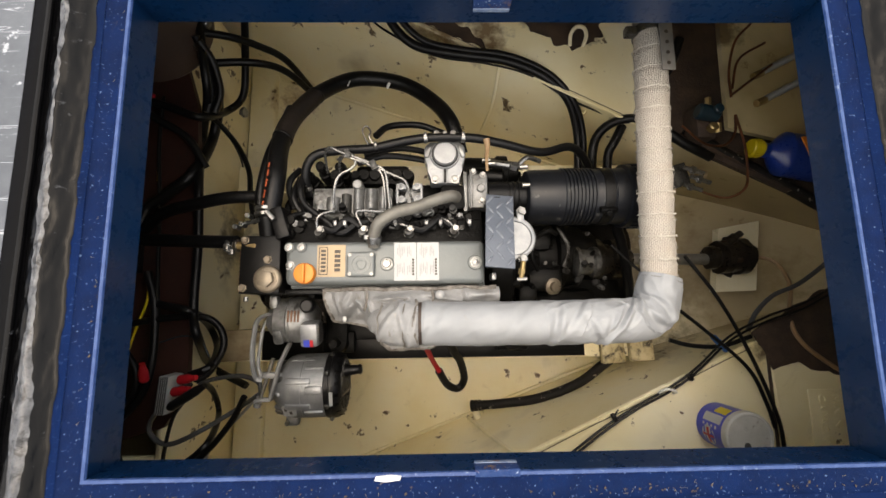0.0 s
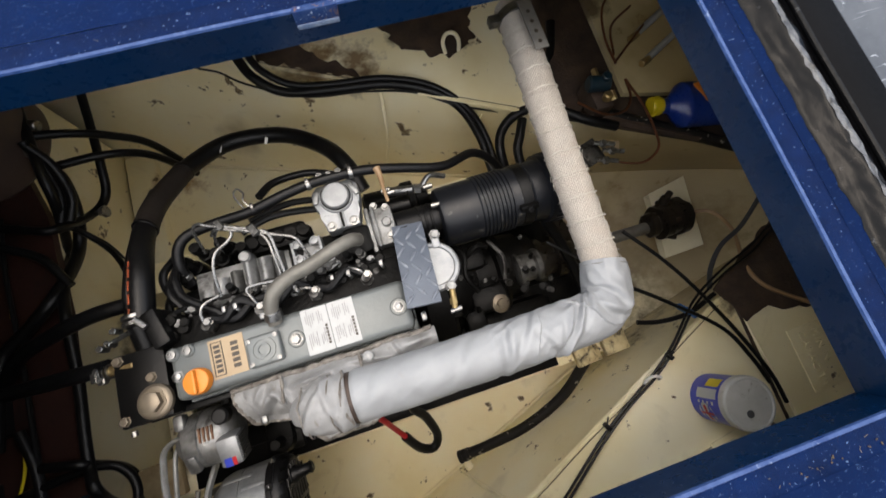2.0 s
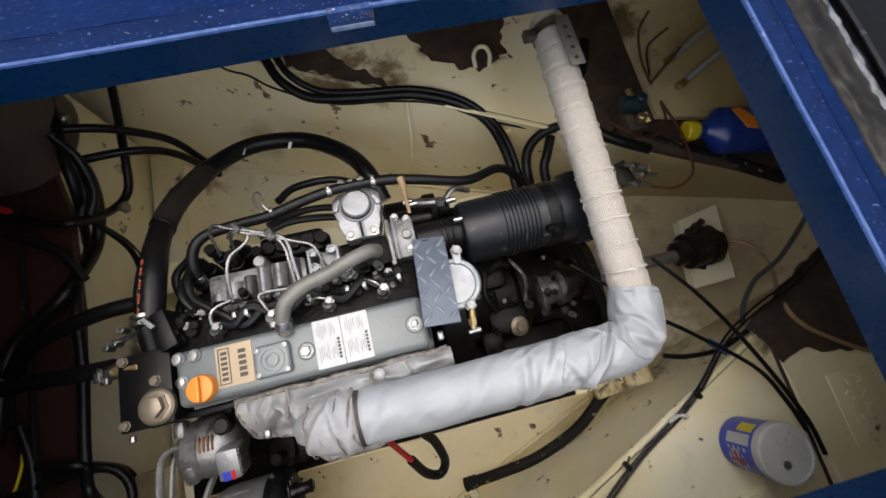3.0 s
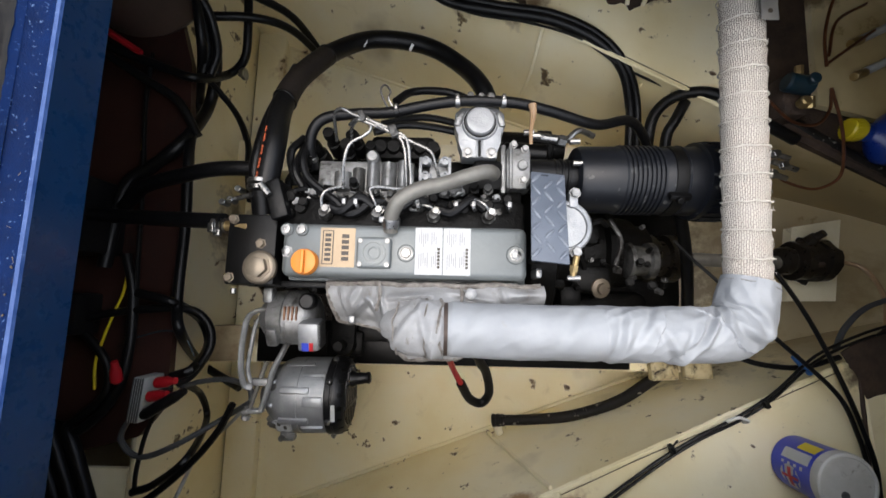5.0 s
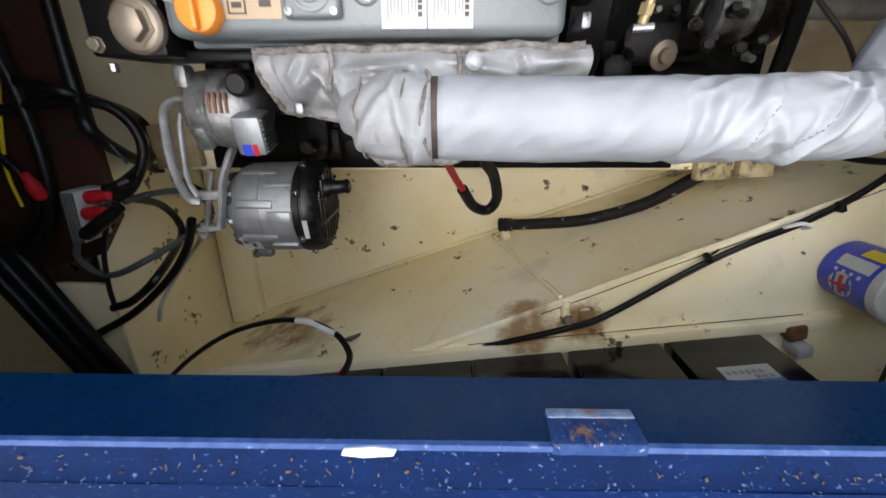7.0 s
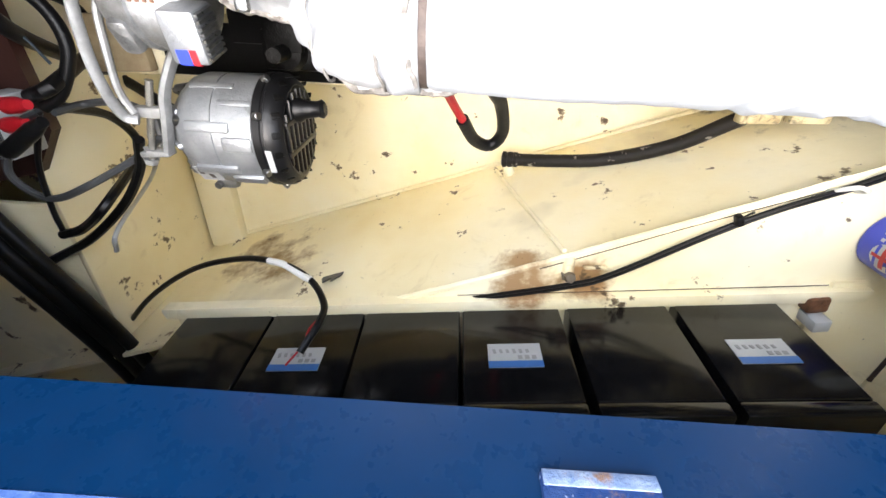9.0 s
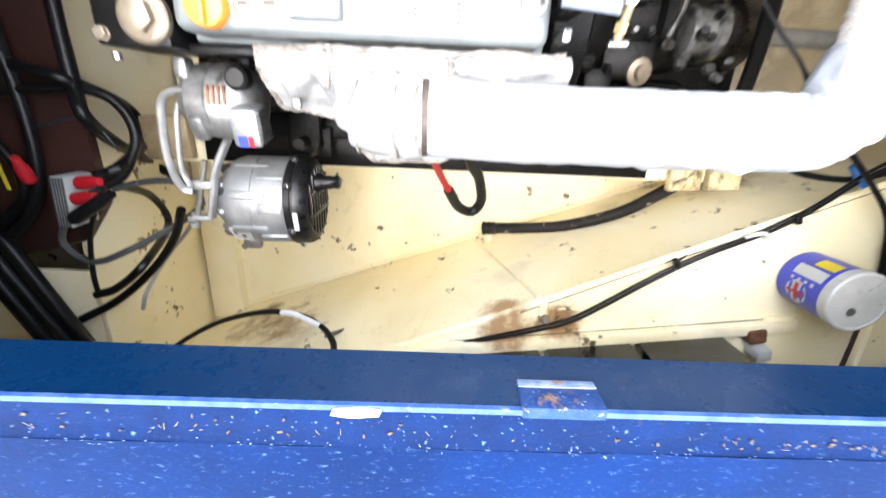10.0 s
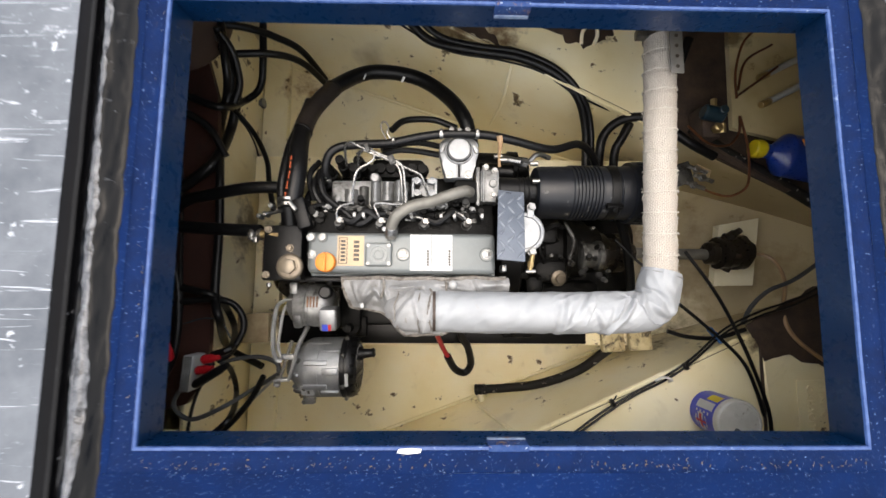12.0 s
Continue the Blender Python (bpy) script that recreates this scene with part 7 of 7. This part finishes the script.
cable("battery_cable", RUBBER, 0.01, [(-0.73, 0.038, 0.46), (-0.64, 0.015, 0.46), (-0.717, -0.029, 0.24), (-0.684, -0.088, 0.25), (-0.59, -0.118, 0.46), (-0.637, -0.139, 0.46)],
      "black cable looping near the fuse holder", "cable")
cable("battery_cable", RUBBER, 0.008, [(-0.623, -0.149, 0.46), (-0.664, -0.209, 0.3), (-0.663, -0.282, 0.26), (-0.584, -0.299, 0.46), (-0.65, -0.356, 0.46), (-0.695, -0.373, 0.46)],
      "black cable loop on the bilge floor", "cable")
cable("alternator_cable", GREY_RUBBER, 0.006, [(-0.461, -0.184, 0.46), (-0.473, -0.16, 0.45), (-0.529, -0.148, 0.43), (-0.603, -0.158, 0.41), (-0.612, -0.16, 0.46)],
      "grey rubber alternator cable end", "cable")
cable("alternator_cable", GREY_RUBBER, 0.006, [(-0.464, -0.188, 0.46), (-0.55, -0.24, 0.4), (-0.61, -0.276, 0.46), (-0.679, -0.303, 0.46), (-0.72, -0.284, 0.46), (-0.728, -0.25, 0.46), (-0.68, -0.185, 0.46), (-0.634, -0.161, 0.46)],
      "grey alternator cable sagging over the bilge", "cable")
cable("alternator_cable", GREY_PAINT, 0.004, [(-0.482, -0.204, 0.44), (-0.562, -0.271, 0.36), (-0.679, -0.362, 0.25), (-0.591, -0.355, 0.46), (-0.61, -0.4, 0.46)],
      "thin pale cable hanging to the floor", "cable")
for k, (dx, dz) in enumerate(((-0.040, 0.0), (-0.014, 0.016), (0.012, 0.010), (0.034, -0.004))):
    cable("cable_loom", RUBBER, 0.0135, [(-0.905 + dx * 0.4, -0.155 - 0.03 * k, 0.455 + dz), (-0.872 + dx, -0.262, 0.468 + dz), (-0.832 + dx, -0.345, 0.468 + dz), (-0.790 + dx, -0.455, 0.462 + dz), (-0.758 + dx, -0.560, 0.450 + dz), (-0.738 + dx, -0.680, 0.430 + dz), (-0.730 + dx, -0.840, 0.400 + dz)],
          "thick black cables running down together past the fuse holder", "cable")
cable("battery_cable", RUBBER, 0.008, [(-0.506, -0.196, 0.45), (-0.548, -0.261, 0.42), (-0.608, -0.333, 0.41), (-0.687, -0.403, 0.42), (-0.765, -0.446, 0.44)],
      "black cable crossing to the battery bundle", "cable")
cable("battery_sense_cable", RUBBER, 0.0055, [(-1.046, -0.949, 0.33), (-0.822, -0.746, 0.36), (-0.668, -0.581, 0.38), (-0.523, -0.469, 0.41), (-0.39, -0.406, 0.45), (-0.299, -0.384, 0.49), (-0.239, -0.384, 0.53), (-0.204, -0.388, 0.58), (-0.2, -0.39, 0.62), (-0.207, -0.397, 0.64), (-0.216, -0.408, 0.66)],
      "thin black cable arching over the battery shelf", "cable")
cable("thin_wire", RED_PLASTIC, 0.0016, [(-0.199, -0.385, 0.61), (-0.225, -0.423, 0.6), (-0.228, -0.434, 0.62), (-0.24, -0.435, 0.66)],
      "thin red wire hanging before the batteries", "wire")
cable("drain_hose", OLD_RUBBER, 0.0145, [(0.539, -0.113, 0.29), (0.493, -0.157, 0.26), (0.421, -0.225, 0.21), (0.308, -0.275, 0.17), (0.201, -0.296, 0.14), (0.1, -0.309, 0.11)],
      "worn black rubber drain hose with paint spots", "hose")
cable("clipped_cable", PLASTIC_BLACK, 0.0031, [(0.003, -0.471, 0.452), (0.055, -0.45, 0.463), (0.196, -0.408, 0.47), (0.264, -0.383, 0.465), (0.398, -0.292, 0.465), (0.483, -0.241, 0.465), (0.577, -0.196, 0.465), (0.645, -0.149, 0.47), (0.737, -0.074, 0.47), (0.841, -0.026, 0.47), (0.926, 0.003, 0.48), (0.999, 0.041, 0.49), (1.089, 0.076, 0.5)],
      "black cable clipped along the swim edge", "cable")
cable("clipped_cable", PLASTIC_BLACK, 0.0031, [(0.003, -0.467, 0.452), (0.055, -0.444, 0.463), (0.193, -0.397, 0.475), (0.26, -0.372, 0.47), (0.392, -0.283, 0.47), (0.477, -0.234, 0.47), (0.569, -0.188, 0.47), (0.642, -0.138, 0.475), (0.734, -0.062, 0.475), (0.837, -0.014, 0.475), (0.928, 0.017, 0.48), (1.001, 0.055, 0.49), (1.091, 0.091, 0.5)],
      "black cable beside the clipped cable", "cable")
cable("control_cable", RUBBER, 0.0047, [(0.62, 0.144, 0.5), (0.692, 0.052, 0.49), (0.749, -0.041, 0.48), (0.803, -0.163, 0.475), (0.84, -0.272, 0.47), (0.85, -0.345, 0.465)],
      "black control cable crossing the swim", "cable")
cable("control_cable", RUBBER, 0.0047, [(0.563, 0.021, 0.52), (0.649, -0.04, 0.5), (0.759, -0.138, 0.49), (0.808, -0.223, 0.475), (0.833, -0.293, 0.465)],
      "black control cable crossing another one", "cable")
cable("grey_cable", GREY_RUBBER, 0.006, [(1.206, 0.307, 0.44), (1.173, 0.248, 0.43), (1.124, 0.173, 0.42), (0.995, 0.079, 0.42), (0.907, 0.041, 0.42), (0.846, -0.004, 0.43), (0.81, -0.051, 0.44)],
      "grey cable lying across the stern", "cable")
cable("fuel_return_pipe", BROWN_TUBE, 0.0055, [(0.916, 0.162, 0.33), (0.973, 0.139, 0.36), (0.974, 0.071, 0.4), (0.915, -0.019, 0.455), (0.923, -0.081, 0.472), (0.991, -0.138, 0.472), (1.058, -0.179, 0.472)],
      "brown plastic tube from the stern gland", "pipe")
cable("black_strap", PLASTIC_BLACK, 0.006, [(0.607, -0.075, 0.42), (0.658, -0.089, 0.43), (0.733, -0.091, 0.44), (0.809, -0.066, 0.45)],
      "short black cable under the exhaust", "cable")
cable("copper_fuel_pipe", COPPER, 0.0032, [(0.614, 0.473, 0.55), (0.68, 0.434, 0.53), (0.742, 0.433, 0.52), (0.773, 0.467, 0.52), (0.772, 0.512, 0.53)],
      "thin bent copper fuel pipe", "pipe")
cable("copper_fuel_pipe", COPPER, 0.0032, [(0.772, 0.512, 0.53), (0.795, 0.435, 0.52), (0.803, 0.366, 0.51), (0.806, 0.323, 0.49), (0.77, 0.304, 0.47), (0.72, 0.32, 0.46), (0.696, 0.337, 0.46)],
      "thin bent copper fuel pipe", "pipe")
cable("copper_fuel_pipe", COPPER, 0.0032, [(0.766, 0.561, 0.53), (0.76, 0.63, 0.54), (0.778, 0.707, 0.55), (0.817, 0.751, 0.56)],
      "thin bent copper fuel pipe", "pipe")
cable("copper_fuel_pipe", COPPER, 0.0032, [(0.777, 0.574, 0.52), (0.844, 0.622, 0.51), (0.914, 0.672, 0.5)],
      "thin bent copper fuel pipe", "pipe")
cable("copper_fuel_pipe", COPPER, 0.0032, [(0.763, 0.58, 0.54), (0.799, 0.669, 0.53), (0.902, 0.738, 0.5)],
      "thin bent copper fuel pipe", "pipe")
cable("starter_cable", RED_PLASTIC, 0.0065, [(-0.047, -0.071, 0.52), (-0.029, -0.118, 0.44), (-0.011, -0.153, 0.4)],
      "red starter cable below the jacket", "cable")
cable("starter_cable_sleeve", RUBBER, 0.0105, [(-0.014, -0.148, 0.405), (0.01, -0.192, 0.36), (0.04, -0.206, 0.34), (0.057, -0.179, 0.35), (0.044, -0.124, 0.4), (0.025, -0.093, 0.44), (0.008, -0.038, 0.5)],
      "black sleeve looping from the red starter cable", "cable")
cable("fuel_line_hose", RUBBER, 0.013, [(0.457, 0.341, 0.34), (0.437, 0.437, 0.4), (0.447, 0.499, 0.42), (0.487, 0.533, 0.44), (0.544, 0.535, 0.46), (0.596, 0.502, 0.48), (0.663, 0.453, 0.48), (0.738, 0.418, 0.47)],
      "black hose bending behind the air filter", "hose")
cable("fuel_line_hose", RUBBER, 0.013, [(0.503, 0.35, 0.34), (0.493, 0.453, 0.38), (0.51, 0.498, 0.4), (0.56, 0.594, 0.42), (0.594, 0.625, 0.44), (0.653, 0.684, 0.45), (0.689, 0.776, 0.46)],
      "black hose beside another behind the air filter", "hose")
cable("red_cable", RED_PLASTIC, 0.008, [(-0.89, 0.667, 0.5), (-0.841, 0.633, 0.49), (-0.778, 0.595, 0.475)],
      "red battery cable below the brown tank", "cable")
cable("cable_loom", RUBBER, 0.01, [(-0.826, 0.57, 0.5), (-0.758, 0.528, 0.48), (-0.687, 0.484, 0.46), (-0.646, 0.409, 0.44)],
      "black cables sagging below the brown tank", "cable")
cable("thin_wire", GREEN_VALVE, 0.002, [(-0.728, -0.059, 0.45), (-0.666, -0.043, 0.45), (-0.622, -0.058, 0.45), (-0.604, -0.097, 0.44)],
      "thin blue wire on the bulkhead board", "wire")
cable("battery_cable", RUBBER, 0.009, [(-0.87, -0.027, 0.46), (-0.75, -0.002, 0.46), (-0.631, 0.006, 0.45), (-0.584, -0.022, 0.44), (-0.57, -0.074, 0.44), (-0.596, -0.132, 0.45), (-0.624, -0.154, 0.46)],
      "black cable looping over the board", "cable")
cable("battery_cable", RUBBER, 0.01, [(-0.886, -0.272, 0.47), (-0.816, -0.251, 0.46), (-0.754, -0.179, 0.46), (-0.735, -0.087, 0.46), (-0.741, 0.036, 0.46), (-0.765, 0.122, 0.46)],
      "black cable curving past the fuse holder", "cable")
cable("battery_cable", RUBBER, 0.009, [(-0.871, -0.033, 0.46), (-0.82, -0.065, 0.46), (-0.776, -0.122, 0.46), (-0.776, -0.18, 0.46), (-0.825, -0.227, 0.46), (-0.885, -0.275, 0.46)],
      "black cable across the board edge", "cable")
cable("thin_wire", YELLOW_PLASTIC, 0.003, [(-0.764, 0.597, 0.46), (-0.766, 0.496, 0.46), (-0.762, 0.426, 0.46), (-0.758, 0.364, 0.46)],
      "yellow and green earth wire on the bulkhead", "wire")
cable("thin_wire", YELLOW_PLASTIC, 0.003, [(-0.758, 0.118, 0.46), (-0.761, 0.044, 0.46), (-0.781, -0.019, 0.46), (-0.803, -0.107, 0.46), (-0.799, -0.169, 0.46)],
      "yellow and green wire hanging down the bulkhead", "wire")
cable("thin_wire", PLASTIC_BLACK, 0.005, [(-0.762, 0.604, 0.46), (-0.763, 0.468, 0.46), (-0.748, 0.29, 0.46), (-0.738, 0.107, 0.46), (-0.73, -0.054, 0.46), (-0.761, -0.175, 0.46), (-0.806, -0.245, 0.46)],
      "black wire hanging down the bulkhead", "wire")
cable("thin_wire", PLASTIC_BLACK, 0.003, [(-0.726, 0.619, 0.25), (-0.704, 0.586, 0.2), (-0.682, 0.527, 0.17), (-0.675, 0.453, 0.15)],
      "thin black wire lying on the hull", "wire")
cable("thin_wire", PLASTIC_BLACK, 0.0045, [(-0.634, -0.161, 0.46), (-0.674, -0.243, 0.46), (-0.689, -0.323, 0.46), (-0.69, -0.368, 0.46)],
      "black wire behind the grey cable", "wire")
cable("throttle_cable", PLASTIC_BLACK, 0.0035, [(0.432, 0.174, 0.5), (0.473, 0.132, 0.5), (0.525, 0.084, 0.5), (0.589, 0.019, 0.48)],
      "thin black throttle cable at the gearbox", "cable")
cable("coolant_pipe", RUBBER, 0.013, [(0.448, 0.231, 0.5), (0.485, 0.169, 0.45), (0.516, 0.094, 0.4), (0.541, 0.013, 0.35)],
      "black hose beside the gearbox", "hose")
cable("black_strap", OLD_RUBBER, 0.016, [(0.68, 0.506, 0.46), (0.785, 0.431, 0.46), (0.899, 0.365, 0.46), (1.059, 0.267, 0.46)],
      "dark rubber hose along the swim edge", "hose")
cable("heater_hose", RUBBER, 0.0115, [(-0.392, 0.537, 0.52), (-0.393, 0.462, 0.57), (-0.407, 0.383, 0.6), (-0.412, 0.313, 0.62), (-0.415, 0.27, 0.622), (-0.414, 0.218, 0.61)],
      "black hose running beside the coolant hose", "hose")
cable("heater_hose", RUBBER, 0.0105, [(-0.651, 0.744, 0.52), (-0.648, 0.718, 0.49), (-0.645, 0.681, 0.46), (-0.644, 0.628, 0.44), (-0.658, 0.572, 0.43)],
      "black hose dropping from the brown tank", "hose")
cable("heater_hose", RUBBER, 0.0105, [(-0.641, 0.728, 0.52), (-0.625, 0.701, 0.49), (-0.62, 0.664, 0.46), (-0.62, 0.619, 0.44), (-0.638, 0.571, 0.43)],
      "black hose dropping beside another from the brown tank", "hose")
cable("heater_hose", RUBBER, 0.0075, [(-0.652, 0.566, 0.42), (-0.637, 0.548, 0.38), (-0.599, 0.496, 0.36), (-0.547, 0.41, 0.4), (-0.516, 0.326, 0.45), (-0.48, 0.242, 0.5)],
      "thin black hose running down to the engine", "hose")

# white marks on the big hose, end of the drain hose, extra clips
for p, q in (((-0.300, 0.630, 0.462), (-0.292, 0.634, 0.459)), ((-0.262, 0.655, 0.440), (-0.254, 0.657, 0.439)), ((-0.150, 0.652, 0.430), (-0.145, 0.650, 0.430))):
    bm = B()
    box(bm, p, (0.007, 0.018, 0.004), 0.001, (10, 0, -25))
    part("paint_mark", bm, WHITE_PAINT, coolant, "white paint mark")
# orange print on the thick hose sleeve
SLEEVE_LINE = spline([(-0.379, 0.225, 0.655), (-0.369, 0.31, 0.655), (-0.379, 0.403, 0.61), (-0.375, 0.496, 0.55), (-0.341, 0.595, 0.48)], 0.006)
sl = part("hose_sleeve", sweep(B(), SLEEVE_LINE[len(SLEEVE_LINE) // 2:], 0.0228, 20), SLEEVE, coolant, "brown-black rubber joining sleeve")
for k in (0, -1):
    p = SLEEVE_LINE[len(SLEEVE_LINE) // 2:][k]
    d = (SLEEVE_LINE[-1] - SLEEVE_LINE[len(SLEEVE_LINE) // 2]).normalized() * 0.004
    part("sleeve_band", rod(B(), p - d, p + d, 0.0238, 24, 0.001), BLACK_PAINT, sl)
for k in range(14):
    p = SLEEVE_LINE[int(2 + k * 1.35)]
    part("orange_print", box(B(), p + Vector((-0.0105, 0, 0.0188)), (0.0045, 0.0048, 0.0008), 0, (0, -30, 14 * (k % 3 - 1))), RED_PRINT, coolant)

# ridged end of the drain hose
bm = B()
turned(bm, (0.128, -0.3055, 0.1185), (-1, -0.125, -0.28), [(0, 0.0150), (0.001, 0.0172), (0.008, 0.0172), (0.009, 0.0155), (0.012, 0.0155), (0.013, 0.0178), (0.022, 0.0178), (0.023, 0.0160), (0.026, 0.0160), (0.027, 0.0185), (0.034, 0.0185), (0.036, 0.015)], 24)
solid("drain_coupling", bm, OLD_RUBBER, "worn ridged rubber coupling at the drain hose end", "hose coupling")
for pts, r in (([(-0.470, 0.160, 0.642), (-0.466, 0.160, 0.642)], 0.017), ([(-0.553, 0.566, 0.443), (-0.549, 0.563, 0.441)], 0.014)):
    bm = B()
    rod(bm, pts[0], (pts[0][0] + 0.009, pts[0][1], pts[0][2]), r, 18, 0.001)
    box(bm, (pts[0][0] + 0.004, pts[0][1] - 0.006, pts[0][2] + r), (0.010, 0.016, 0.007), 0.001)
    solid("hose_clip", bm, STEEL, "bright steel worm-drive hose clip", "hose clip", "hose clips")

# leaf litter, straw and flaked paint in the gutter
rng = random.Random(12)
bits = {"leaf_litter": (B(), LITTER, "dry brown leaf litter lying in the gutter"), "straw": (B(), DRY_STRAW, "pale straw lying in the gutter"), "paint_flakes": (B(), PALE_CHIP, "pale flakes of paint along the deck edge")}
for i in range(300):
    kind = ("leaf_litter", "straw", "paint_flakes", "paint_flakes")[i % 4]
    x = rng.uniform(-0.47, 0.60)
    y = UP[2] - 0.032 + abs(rng.gauss(0, 0.007))
    z = ZR - 0.0030
    if kind == "paint_flakes":
        y = UP[2] - 0.035 + rng.gauss(0, 0.0025)
        z = ZR + 0.0012
    if rng.random() < 0.16:
        x, y = rng.choice(((UP[0] - 0.016 + rng.uniform(-0.006, 0.006), rng.uniform(-0.18, 0.5)), (x, UP[3] + rng.uniform(0.009, 0.024))))
        z = ZR - 0.0035
    if abs(x - 0.06) < 0.034 and kind != "paint_flakes":
        continue
    s = {"leaf_litter": (rng.uniform(0.001, 0.004), rng.uniform(0.0008, 0.002), 0.0008), "straw": (rng.uniform(0.002, 0.0065), 0.0003, 0.0003),
         "paint_flakes": (rng.uniform(0.0004, 0.0016), rng.uniform(0.0003, 0.0007), 0.0003)}[kind]
    box(bits[kind][0], (x, y, z), s, 0, (rng.uniform(-12, 12) if kind != "paint_flakes" else 0, 0, rng.gauss(0, 22) if kind == "paint_flakes" else rng.uniform(0, 180)))
for kind, (bm, mt, label) in bits.items():
    solid(kind, bm, mt, label, kind.replace("_", " "), kind="stuff")

# box with a white label and a red isolator at the dark end of the board
jb = thing("control_box", (-0.80, 0.20, 0.424), "black control box with a white label on the board", "box")
part("case", box(B(), (-0.86, 0.20, 0.50), (0.12, 0.16, 0.15), 0.006), PLASTIC_BLACK, jb)
part("label", box(B(), (-0.815, 0.20, 0.576), (0.022, 0.11, 0.001)), WHITE_LABEL, jb, "white printed label")
iso = thing("battery_isolator", (-0.87, -0.01, 0.424), "red battery isolator switch on the board", "switch")
part("base", box(B(), (-0.87, -0.01, 0.46), (0.08, 0.09, 0.07), 0.008), PLASTIC_BLACK, iso)
bm = B()
turned(bm, (-0.87, -0.01, 0.494), (0, 0, 1), [(0, 0.026), (0.018, 0.024), (0.022, 0.020)], 28)
box(bm, (-0.87, -0.01, 0.522), (0.012, 0.042, 0.014), 0.004)
part("knob", bm, RED_PLASTIC, iso, "red turning knob")
bm = B()
turned(bm, (-0.87, 0.008, 0.530), (0, 0, 1), [(0, 0.005), (0.0008, 0.005)], 16)
part("dot", bm, WHITE_PAINT, iso)
